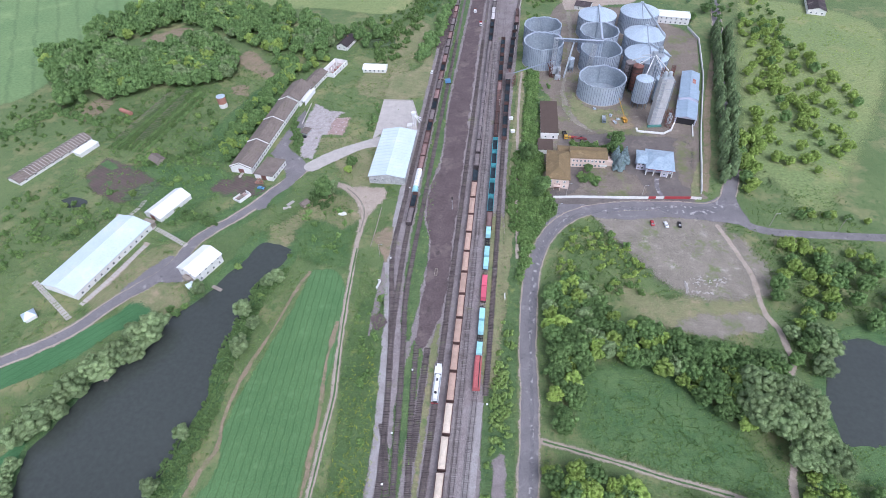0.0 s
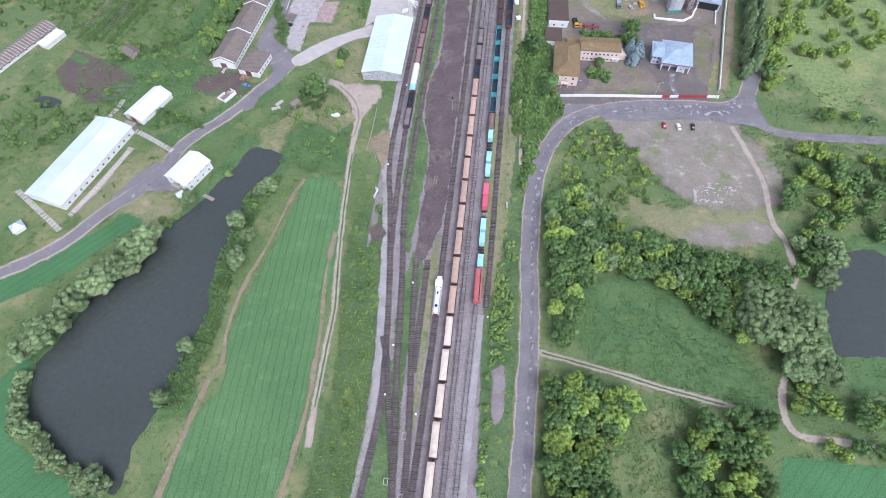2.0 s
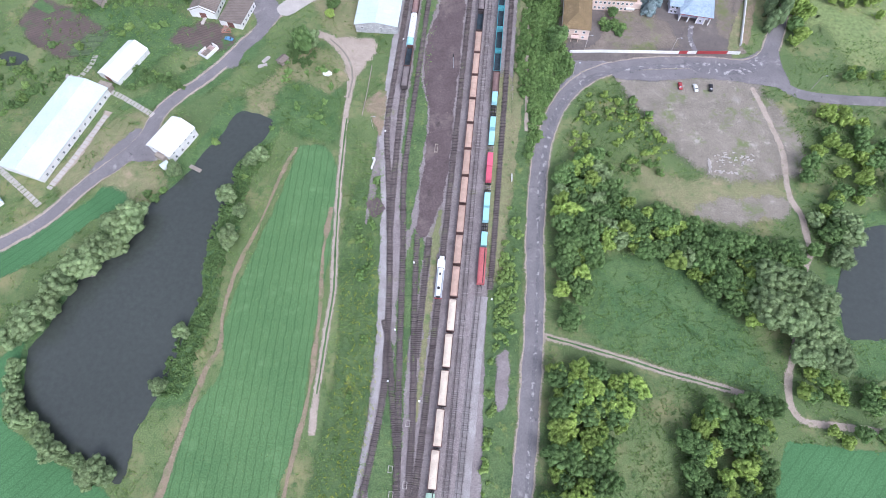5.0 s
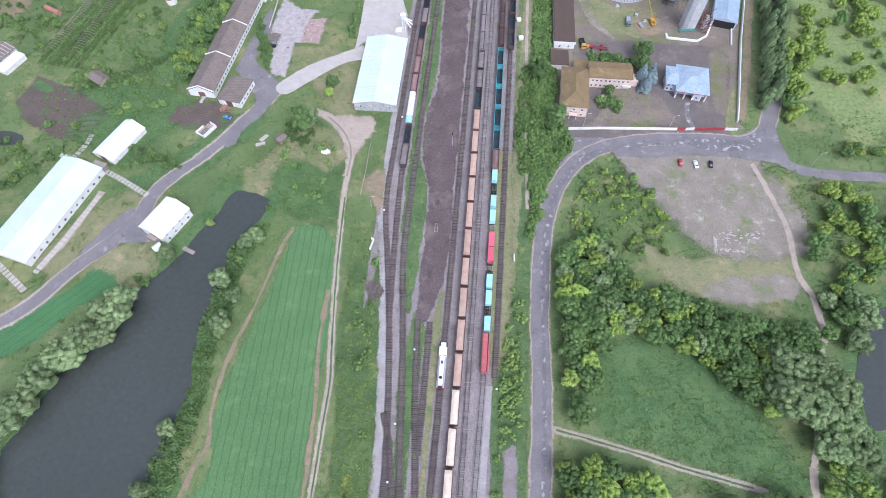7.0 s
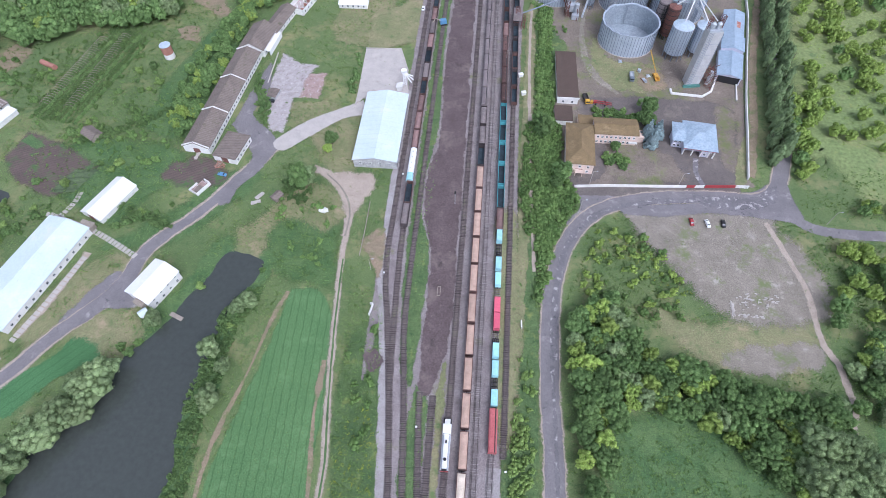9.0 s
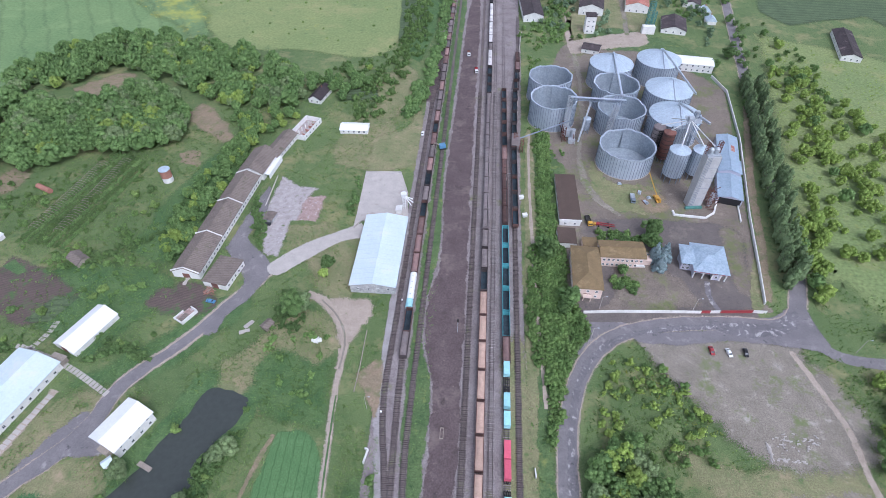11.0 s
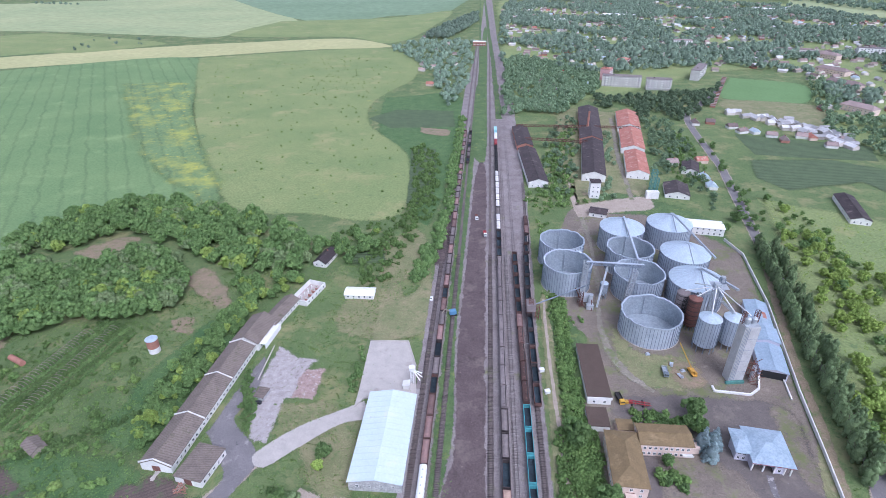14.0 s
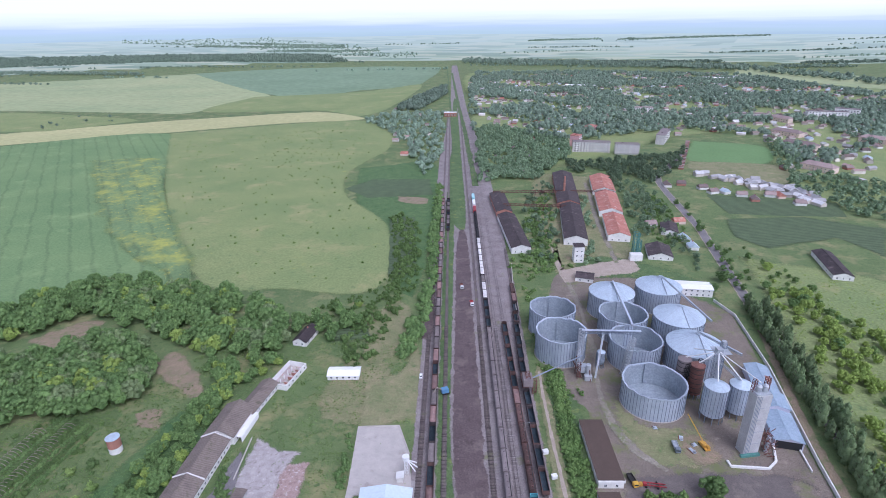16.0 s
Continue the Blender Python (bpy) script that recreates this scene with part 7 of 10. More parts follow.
cm = thing("conveyor_mast", "lattice elevator mast between the silos", "conveyor", None, "conveyors")
part("mast", Shape().lattice((72.5, 376.5, 0), (75.6, 377, 24), 2.6, 0.34, 2.0), M["steel"], cm)
cq = thing("conveyor_prop", "slanting grey chute on a prop", "conveyor", None, "conveyors")
part("chute", Shape().beam((56.5, 374, 0), (61.5, 384, 23), 1.0, 0.6), M["steel"], cq)
rl = thing("rail_loader", "rusty loading hut on legs over the siding with a long pipe", "loader")
part("hut", Shape().box(14.2, 19.2, 357, 364, 7, 11), M["wagon_grey"], rl)
part("leg", Shape().lattice((20.5, 360.5, 0), (20.5, 360.5, 9), 2.0, 0.25, 2.0), M["rust"], rl)
part("pipe", Shape().pipe((19, 361, 9.5), (50, 380, 11), 0.38, 10), M["galv_rib"], rl)
part("roof_frame", Shape().lattice((16.7, 357.5, 11), (16.7, 363.5, 11), 2.2, 0.2, 1.4), M["rust"], rl)
for nm, a_, b_, r in (("conveyor", (119, 456, 23.5), (126, 395, 24), 0.85), ("conveyor", (114.3, 385.5, 23), (121, 352, 30), 0.9)):
    c = thing("roof_conveyor", "long slender conveyor bridge running over the silo roofs", "conveyor", None, "conveyors")
    part("bridge", Shape().lattice(a_, b_, r, 0.14, 2.2), M["steel"], c)
    part("cover", Shape().beam((a_[0], a_[1], a_[2] + r / 2 + 0.1), (b_[0], b_[1], b_[2] + r / 2 + 0.1), r, 0.25), M["galv"], c)
c = thing("roof_conveyor", "slender conveyor dropping from a roofed silo to an open one", "conveyor", None, "conveyors")
part("bridge", Shape().lattice((84.6, 450, 22.5), (84.5, 404, 16), 1.1, 0.14, 2.2), M["steel"], c)
part("cover", Shape().beam((84.6, 450, 23.2), (84.5, 404, 16.7), 1.1, 0.25), M["galv"], c)
sp = thing("spout_cluster", "cluster of white spout pipes over the small silos", "pipes", None, "conveyors")
part("mast", Shape().lattice((112.5, 357.5, 0), (112.5, 357.5, 29), 2.4, 0.3, 2.0), M["steel"], sp)
part("mast", Shape().lattice((116.5, 361.5, 0), (116.5, 361.5, 31), 2.2, 0.28, 2.0), M["galv_rib"], sp)
part("platform", Shape().box(110.5, 118.5, 355.5, 363, 27.6, 27.9).box(111, 114, 356, 359, 27.9, 30.4).tube(116.5, 361.5, 29, 32, 1.3, 1.3, 12), M["steel"], sp, "head platform with machine boxes")
part("frame", Shape().lattice((106.5, 361, 0), (106.5, 361, 21), 2.0, 0.24, 2.0).lattice((99.5, 360, 0), (99.5, 360, 18), 1.6, 0.2, 2.0), M["iron"], sp, "dark steel frames round the rusty towers")
part("catwalk", Shape().lattice((104, 358, 21), (116, 361, 24), 1.0, 0.14, 1.6).lattice((112, 357, 24), (118, 344, 21), 0.9, 0.14, 1.6), M["steel"], sp)
for q in ((105.6, 340.8, 22), (118.8, 343.2, 21), (103.8, 358, 21), (99.8, 365, 20), (112.5, 320, 37), (108, 373, 20)):
    part("spout", Shape().pipe((112.5, 357.5, 28.5), q, 0.3), M["white_paint"], sp)

# fences and walls of the yard
def wall_line(name, pts, height, key, text, thick=0.35):
    w = tagged(new(name), text, "wall", kind="structure")
    for i, (a_, b_) in enumerate(zip(pts, pts[1:])):
        n = max(1, int(math.dist(a_, b_) / 3.0))
        for j in range(n):
            p, q = Vector(a_).lerp(Vector(b_), j / n), Vector(a_).lerp(Vector(b_), (j + 0.97) / n)
            part("panel", Shape().beam((p.x, p.y, height / 2 - 0.1), (q.x, q.y, height / 2 - 0.1), thick, height), M[key], w)
    return w


wall_line("wall_yard_side", [(128.2, 249.6), (132.6, 270.8), (140.3, 310), (157, 382.3), (166, 441.7), (161.2, 463.1)], 2.2, "white_wall", "whitewashed concrete panel wall along the yard", 0.5)
wall_line("wall_yard_front", [(45.3, 238.6), (60.5, 240.2), (79.7, 241.4), (98.1, 242.5)], 1.8, "white_wall", "whitewashed low wall in front of the yard", 0.4)
for k, (a_, b_, key) in enumerate(zip([(98.1, 242.5), (102.2, 242.8), (106.9, 243.2), (121.4, 244.4)], [(102.2, 242.8), (106.6, 243.2), (121.2, 244.3), (127.4, 244.5)], ("red_paint", "white_wall", "red_paint", "white_wall"))):
    wall_line("gate_yard", [a_, b_], 2.0, key, "dark red steel gate leaf" if key == "red_paint" else "white gate panel", 0.25)
wall_line("wall_siding", [(25.2, 526.1), (21.4, 476.2), (20.6, 443.1), (19.5, 402)], 2.0, "concrete", "long low concrete wall beside the siding", 0.5)

# works, town blocks and houses beyond
FAR = (
    ("works_shed", "long dark-roofed shed beside the railway", [(27.8, 551.9), (44.4, 549.3), (24.6, 632.2), (37.1, 643.9)], 5.5, "white_wall", "dark_roof"),
    ("works_shed", "dark-roofed shed with holes beside the railway", [(22.7, 644.1), (37.6, 649.1), (20, 707.3), (34.7, 715.5)], 5.5, "brick", "dark_roof"),
    ("works_hall", "long dark bitumen-roofed works hall", [(78.8, 571.9), (93.6, 563.8), (88.9, 660.8), (111.5, 669.6)], 6.5, "white_wall", "dark_roof"),
    ("works_hall", "dark bitumen-roofed works hall with broken roof", [(89.9, 666.3), (110.5, 673.4), (106.1, 785.7), (125.5, 801.4)], 6.5, "brick", "dark_roof"),
    ("works_hall", "red tile-roofed works hall", [(118.3, 576.8), (135.5, 576.5), (126, 630.6), (146.8, 636.9)], 6.0, "white_wall", "red_roof"),
    ("works_hall", "red tile-roofed works hall, middle section", [(126.8, 640.7), (148.1, 645.5), (137.3, 704.8), (159.7, 712.9)], 6.0, "white_wall", "red_roof"),
    ("works_hall", "red tile-roofed works hall, far section", [(138.1, 713.3), (160.8, 719.4), (148, 774.2), (171.4, 784)], 6.0, "white_wall", "red_roof"),
    ("works_office", "white gatehouse with a dark roof", [(139.5, 534), (159.8, 536.1), (146.1, 558.1), (163.9, 563)], 3.5, "white_wall", "dark_roof"),
    ("works_office", "small white house behind the silos", [(71, 496.4), (83.9, 492.4), (74, 506.4), (86.7, 504.3)], 3.5, "white_wall", "dark_roof"),
    ("works_office", "white house with a dark roof among gardens", [(172.1, 594.3), (182.9, 587), (176.9, 613.8), (192.6, 616.7)], 3.5, "white_wall", "dark_roof"),
    ("farm_building", "long dark-roofed white farm building in the fields", [(266.8, 494.9), (279.5, 496.7), (278.7, 540.7), (292.6, 546.5)], 4.0, "white_wall", "dark_roof"),
)
for nm, text, q, eave, wk, rk in FAR:
    c = ((q[0][0] + q[1][0] + q[2][0] + q[3][0]) / 4, (q[0][1] + q[1][1] + q[2][1] + q[3][1]) / 4)
    e0, e1 = Vector(((q[0][0] + q[1][0]) / 2, (q[0][1] + q[1][1]) / 2)), Vector(((q[2][0] + q[3][0]) / 2, (q[2][1] + q[3][1]) / 2))
    L, W = (e1 - e0).length, max(8.0, min(28.0, (math.dist(q[0], q[1]) + math.dist(q[2], q[3])) / 2))
    if L < W:
        L, W = W, max(L, 6.0)
        turn = math.degrees(math.atan2(q[1][1] - q[0][1], q[1][0] - q[0][0]))
    else:
        turn = math.degrees(math.atan2(e1.y - e0.y, e1.x - e0.x))
    house(nm, text, c[0], c[1], L, W, turn, eave, W * 0.16, wk, rk, wins=max(2, int(L / 8)), sides="SN", category="building", ends=3)
wtw = thing("works_tower", "white three-storey works tower", "tower", pose(*[(80.9, 534.6)][0], 0))
part("shaft", Shape().box(-4, 4, -4, 4, 0, 14), M["white_wall"], wtw)
part("roof", Shape().box(-4.4, 4.4, -4.4, 4.4, 14, 14.5), M["dark_roof"], wtw)
for z in (1.5, 5.5, 9.5):
    windows_along(wtw, 8, 8, z, 2, "SWE")
eltw = thing("green_elevator", "old green steel grain elevator frame", "tower", pose(*[(130, 542.3)][0], 0))
part("frame", Shape().lattice((0, 0, 0), (0, 0, 22), 4.0, 0.4, 2.5).lattice((4, 3, 0), (4, 3, 14), 3.0, 0.35, 2.5), M["green_paint"], eltw)
part("house", Shape().box(-6, 4, -9, -4, 0, 6), M["white_wall"], eltw)
chim = thing("works_chimney", "tapered brick works chimney", "chimney", pose(*[(101.5, 705.6)][0], 0))
part("shaft", Shape().tube(0, 0, 0, 26, 1.6, 1.0, 14), M["brick"], chim)
gan = thing("pipe_gantry", "long raised pipe gantry across the works", "gantry")
GA = [(22.5, 707.2), (157.9, 708.6)]
GB = [(30, 661.8), (93.8, 655.2)]
for (a_, b_) in (GA, GB):
    part("bridge", Shape().lattice((*a_, 8), (*b_, 8), 2.0, 0.25, 5.0), M["rust"], gan)
    for t in (0.05, 0.35, 0.65, 0.95):
        p = Vector(a_).lerp(Vector(b_), t)
        part("post", Shape().beam((p.x, p.y, 0), (p.x, p.y, 8), 0.6), M["rust"], gan)


def block(x, y, L, W, H, turn, key, roof_key, text, cols):
    b_ = thing("apartment_block", text, "apartment block", pose(x, y, 0, 0, 0, turn), "apartment blocks")
    part("wall", Shape().box(-L / 2, L / 2, -W / 2, W / 2, 0, H), M[key], b_)
    part("roof", Shape().box(-L / 2 - 0.3, L / 2 + 0.3, -W / 2 - 0.3, W / 2 + 0.3, H, H + 0.6).box(-L / 4, -L / 4 + 3, -1.5, 1.5, H + 0.6, H + 2), M[roof_key], b_)
    for f_ in range(int(H / 3)):
        windows_along(b_, L, W, 0.9 + 3.0 * f_, cols, "S", 1.5)
        windows_along(b_, L, W, 0.9 + 3.0 * f_, 2, "E", 1.2)
    for i in range(4):
        x_ = -L / 2 + (i + 0.5) * L / 4
        for f_ in range(1, int(H / 3)):
            part("balcony", Shape().box(x_ - 1.5, x_ + 1.5, -W / 2 - 1.2, -W / 2, 3.0 * f_, 3.0 * f_ + 1.0), M["white_wall"], b_)


block(*[(187.8, 943.8)][0], 55, 13, 15, -8, "pale_panel", "wagon_grey", "grey-white five-storey panel block of flats", 12)
block(*[(236.8, 926.8)][0], 34, 13, 15, -8, "pale_panel", "wagon_grey", "grey-white panel block of flats", 8)
block(*[(173.3, 985.2)][0], 16, 14, 17, 60, "pink_wall", "red_roof", "pink-red painted block of flats", 3)
block(*[(321.7, 1014.7)][0], 62, 13, 15, 62, "pale_panel", "wagon_grey", "weathered grey panel block of flats", 12)
block(*[(705.2, 1205.4)][0], 70, 14, 16, -14, "white_wall", "wagon_grey", "white five-storey block of flats", 12)
block(*[(761.3, 1229.4)][0], 42, 14, 17, -40, "white_wall", "wagon_grey", "white block of flats", 8)
block(*[(223.6, 1108.9)][0], 40, 16, 8, 55, "pink_wall", "red_roof", "low pink building with a red roof", 6)
block(*[(385.8, 1309.5)][0], 36, 14, 12, -6, "white_wall", "town_roof", "pale town hall block", 7)
block(*[(571.5, 1239.9)][0], 70, 14, 8, -8, "pale_panel", "town_roof", "long low pale school building", 14)
block(*[(360.2, 1798)][0], 90, 30, 7, -5, "white_wall", "white_roof", "long white factory hall far away", 10)
block(*[(172.7, 1675)][0], 50, 24, 7, 5, "white_wall", "white_roof", "white far works hall", 8)
block(*[(856.9, 1966.5)][0], 110, 40, 8, -5, "white_wall", "white_roof", "far white industrial hall", 8)
block(*[(-26.7, 1287.6)][0], 26, 12, 8, 0, "brick", "white_roof", "red-brick station house beside the tracks", 6)
for k, (px, L) in enumerate(zip([(510, 955.9), (545, 1052.9), (454.9, 820.6), (609.8, 1190.9), (651.1, 979.6)], (50, 48, 40, 40, 60))):
    house("brick_terrace", "brick house with a brown-red hip roof in the town", *px, L, 16, -60, 7.5, 4.0, "cream_wall", "town_roof", wins=8, floors=2, sides="SN", hip=6, category="house")

# village houses scattered through the gardens
rng = random.Random(11)
TOWN = [(19.9, 942), (27.6, 1101.5), (16.5, 1416.3), (30.8, 1907.5), (413.4, 2319.2), (907.3, 2210.7), (1109.7, 1599.3), (487.9, 746.1), (392.8, 773.1), (496.6, 1055), (365.1, 1060.7), (323.8, 1143.9), (168.5, 1044.4), (118.8, 867.6), (52.9, 838.1)]
COT = [house("village_house", text, 0, 0, L, 8, 0, 3.2, 2.8, wk, rk, chimney=True, group="village houses", category="house", hip=0.5) for text, L, wk, rk in (
    ("village house with pale walls and a grey-brown roof", 11, "white_wall", "town_roof"), ("brick village house with a dark roof", 10, "brick", "town_roof"), ("small village house with a white metal roof", 9, "white_wall", "galv_roof"), ("village house with a red roof", 11, "cream_wall", "red_roof"))]
spots = scatter(TOWN, 56, rng, 0.62)
spots += [(64.7, 808.6), (163.4, 1079.7), (106.7, 1047), (199.3, 1149.9), (-75.8, 953.2), (-94.7, 926.9), (69.1, 960), (233.7, 752.2), (185.9, 560.1), (186.3, 580), (198.3, 624.6), (168.3, 617)]
spots += [(x + rng.uniform(-6, 6), y + rng.uniform(-6, 6)) for x, y in [(268.6, 739.5), (279.9, 727.8), (290.7, 716.5), (301.2, 705.6), (311.4, 695.1), (332.1, 705), (345.1, 700.5), (348.1, 684.3), (372.5, 700), (250.3, 751.8)]]
first = set()
for x, y in spots:
    if inside(x, y, [(359.8, 1004.1), (472.4, 973.8), (378.8, 748.7), (288.5, 831.3)]) or -60 < x < 45:
        continue
    c = COT[rng.choices(range(4), (5, 2, 3, 2))[0]]
    m = pose(x, y, 0, 0, 0, rng.choice((0, 90)) + rng.uniform(-18, 18))
    if c.name in first:
        copy_thing(c, m)
    else:
        c.matrix_basis = m
        first.add(c.name)
GAR = [(358.9, 1004.2), (281.2, 831.5)]
gt = Shape().box(-2.2, 2.2, -3, 3, 0, 2.4).box(-2.4, 2.4, -3.2, 3.2, 2.4, 2.6, 1)
gm = gt.mesh("garage", M["brick"], M["town_roof"])
for i in range(22):
    solid("garage", gm, None, "small brick garage with a flat roof in a long row", "garage", pose(GAR[0][0] + (GAR[1][0] - GAR[0][0]) * i / 21, GAR[0][1] + (GAR[1][1] - GAR[0][1]) * i / 21, 0, 0, 0, 62), "garage row")

def far_houses(label, spots, rng_, roof_key):
    """Roofs of the far town and the allotments, too many and too small to tell apart."""
    sh = Shape()
    for x, y in spots:
        L, W, e, r = rng_.uniform(4, 7), rng_.uniform(3, 4.5), rng_.uniform(2.6, 4.0), rng_.uniform(1.6, 2.8)
        a = radians(rng_.choice((0, 90)) + rng_.uniform(-20, 20))
        ca, sa = math.cos(a), math.sin(a)
        base = [(-L, -W), (L, -W), (L, W), (-L, W)]
        put_ = lambda px, py, z: (x + px * ca - py * sa, y + px * sa + py * ca, z)
        sh.add([put_(px, py, z) for z in (0, e) for px, py in base] + [put_(-L, 0, e + r), put_(L, 0, e + r)], [(0, 1, 5, 4), (2, 3, 7, 6), (1, 2, 6, 9, 5), (3, 0, 4, 8, 7)])
        o = 0.5
        sh.add([put_(px * (L + o) / L, py * (W + o) / W, e - 0.2) for px, py in base] + [put_(-L - o, 0, e + r + 0.15), put_(L + o, 0, e + r + 0.15)], [(0, 1, 5, 4), (2, 3, 4, 5)], 1)
    return solid("far_house", sh, (M["town_wall"], M[roof_key]), label, "houses", kind="stuff")


frng = random.Random(37)
MORE = [p for p in scatter(TOWN, 34, frng, 0.8) if not inside(*p, [(359.8, 1014), (482.4, 973.8), (378.8, 748.7), (280, 831.3)]) and not -60 < p[0] < 30]
far_houses("pale village houses under grey-brown roofs among trees", MORE[::3] + MORE[1::3], frng, "far_roof")
far_houses("pale village houses under bright sheet roofs among trees", MORE[2::3], frng, "far_sheet")
LOTS = [(279.4, 808.4), (303.3, 800), (349.5, 772), (384.5, 720), (372, 664), (357, 690), (334, 730), (318, 758)]
far_houses("row of small white and grey allotment sheds", scatter(LOTS, 9.0, frng, 0.8), frng, "far_sheet")
far_houses("houses among the trees beside the far railway", [(-95.7, 1299), (-101.2, 1055.7), (-123.3, 1081.8), (-63.1, 1079.2), (-152.2, 1382.8), (-82, 1010), (-118, 1030), (-70, 1180), (-110, 1220)], frng, "far_roof")
VILLAGE = [(-1900, 3350), (-700, 3500), (-300, 3150), (-250, 3000), (-700, 3050), (-1700, 3150)]
far_houses("pale houses of a far village", [p for p in scatter(VILLAGE, 60, frng, 0.5) if math.hypot(*p) < 3000], frng, "far_sheet")

# ---- vehicles and small things ----
def car(label, x, y, turn, key):
    c = thing("car", label, "car", pose(x, y, 0.22, 0, 0, turn), "parked cars")
    prof = [(-2.1, 0.35), (-2.1, 0.8), (-1.3, 0.92), (-0.75, 1.42), (0.9, 1.45), (1.6, 0.95), (2.1, 0.85), (2.1, 0.35)]
    n = len(prof)
    v = [(px * 1.0, w * (0.83 if z < 1.0 else 0.66), z) for w in (-1, 1) for px, z in prof]
    part("body", Shape().add(v, [(i, n + i, n + (i + 1) % n, (i + 1) % n) for i in range(n)] + [list(range(n)), list(range(n, 2 * n))[::-1]]), M[key], c)
    part("windscreen", Shape().add([(-1.25, -0.68, 0.99), (-1.25, 0.68, 0.99), (-0.8, 0.6, 1.4), (-0.8, -0.6, 1.4)], [(0, 1, 2, 3)]), M["glass"], c)
    part("rear_window", Shape().add([(1.55, -0.68, 1.02), (1.55, 0.68, 1.02), (0.98, 0.6, 1.44), (0.98, -0.6, 1.44)], [(3, 2, 1, 0)]), M["glass"], c)
    for wx in (-1.3, 1.3):
        for wy in (-0.78, 0.78):
            part("wheel", Shape().pipe((wx, wy - 0.1, 0.32), (wx, wy + 0.1, 0.32), 0.32, 12), M["black_paint"], c)


for (x, y), turn, key, text in zip([(97.2, 221.9), (104.2, 221.4), (111.3, 222)], (92, 100, 85), ("red_paint", "white_paint", "black_paint"), ("red", "white", "black")):
    car(f"{text} car parked on the gravel ground", x, y, turn, key)
car("blue car parked by the barn annex", *[(-124.1, 232.5)][0], 170, "blue_paint")
car("dark car parked beside the grey hut", *[(-113.9, 285)][0], 10, "black_paint")
car("white van beside the rails", *[(-41, 374.8)][0], 90, "white_paint")


def truck(label, x, y, turn, cab_key, bed_key, z=0.25):
    c = thing("truck", label, "truck", pose(x, y, z, 0, 0, turn), "work vehicles")
    part("cab", Shape().box(-3.6, -1.7, -1.15, 1.15, 0.7, 2.5).box(-3.4, -1.8, -1.0, 1.0, 2.5, 2.7), M[cab_key], c)
    part("windscreen", Shape().box(-3.64, -3.6, -1.0, 1.0, 1.6, 2.3), M["glass"], c)
    s = Shape().box(-1.5, 3.6, -1.2, 1.2, 0.9, 1.05)
    for a0, a1, b0, b1 in ((-1.5, 3.6, -1.2, -1.1), (-1.5, 3.6, 1.1, 1.2), (-1.5, -1.4, -1.1, 1.1), (3.5, 3.6, -1.1, 1.1)):
        s.box(a0, a1, b0, b1, 1.05, 1.8)
    part("bed", s, M[bed_key], c)
    for wx in (-2.7, 1.4, 2.6):
        for wy in (-1.0, 1.0):
            part("wheel", Shape().pipe((wx, wy - 0.15, 0.5), (wx, wy + 0.15, 0.5), 0.5, 12), M["black_paint"], c)


truck("grey-blue flatbed truck parked by the silo", *[(80.6, 319.6)][0], 85, "slate_paint", "steel")
truck("yellow loader truck beside the storehouse", *[(54.4, 299.5)][0], 100, "yellow_paint", "iron")
truck("orange tipper on the dark soil strip", *[(-16.2, 485.6)][0], 95, "white_paint", "rust", 0.35)
truck("white truck with an orange bed on the dark soil", *[(-9.5, 459.1)][0], 95, "white_paint", "red_paint", 0.35)
lo = thing("farm_machine", "red and yellow farm machinery standing among weeds", "machine", pose(*[(62.9, 297.7)][0], 0.2))
part("frame", Shape().beam((-5, 0, 0.8), (5, -1.6, 0.8), 0.3).beam((-4, 1.5, 0.7), (5, 0, 0.7), 0.3).beam((-2, -1.6, 0.7), (-1.5, 1.8, 0.7), 0.22).beam((2, -2.0, 0.7), (2.6, 1.2, 0.7), 0.22).box(-4.6, -3.2, -0.7, 0.9, 0.5, 1.6), M["red_paint"], lo)
part("hopper", Shape().box(-6.2, -5, -0.8, 0.8, 0.4, 1.6), M["orange_paint"], lo)
for wx, wy in ((-3.6, -1.3), (-3.6, 1.6), (1.2, -2.0), (1.6, 1.5)):
    part("wheel", Shape().pipe((wx, wy - 0.12, 0.5), (wx, wy + 0.12, 0.5), 0.5, 12), M["black_paint"], lo)
for k in range(6):
    part("tine", Shape().beam((-1 + k, -2.2, 0.35), (-0.8 + k, 1.4, 0.35), 0.12), M["rust"], lo)
cr_ = thing("truck_crane", "small orange crane with a raised yellow lattice boom", "crane", pose(*[(93.9, 320.5)][0], 0.2, 0, 0, 100))
part("chassis", Shape().box(-3.2, 3.2, -1.15, 1.15, 0.7, 1.2), M["orange_paint"], cr_)
part("cab", Shape().box(-1.2, 1.6, -1.1, 1.1, 1.2, 2.2).box(-2.9, -1.4, -1.0, 0.0, 1.2, 2.6), M["orange_paint"], cr_)
part("boom", Shape().lattice((1.5, 0, 2.6), (13, 1.5, 9), 0.34, 0.06, 1.2), M["yellow_paint"], cr_)
for wx in (-2.3, -1.2, 2.2):
    for wy in (-1.0, 1.0):
        part("wheel", Shape().pipe((wx, wy - 0.15, 0.45), (wx, wy + 0.15, 0.45), 0.45, 12), M["black_paint"], cr_)
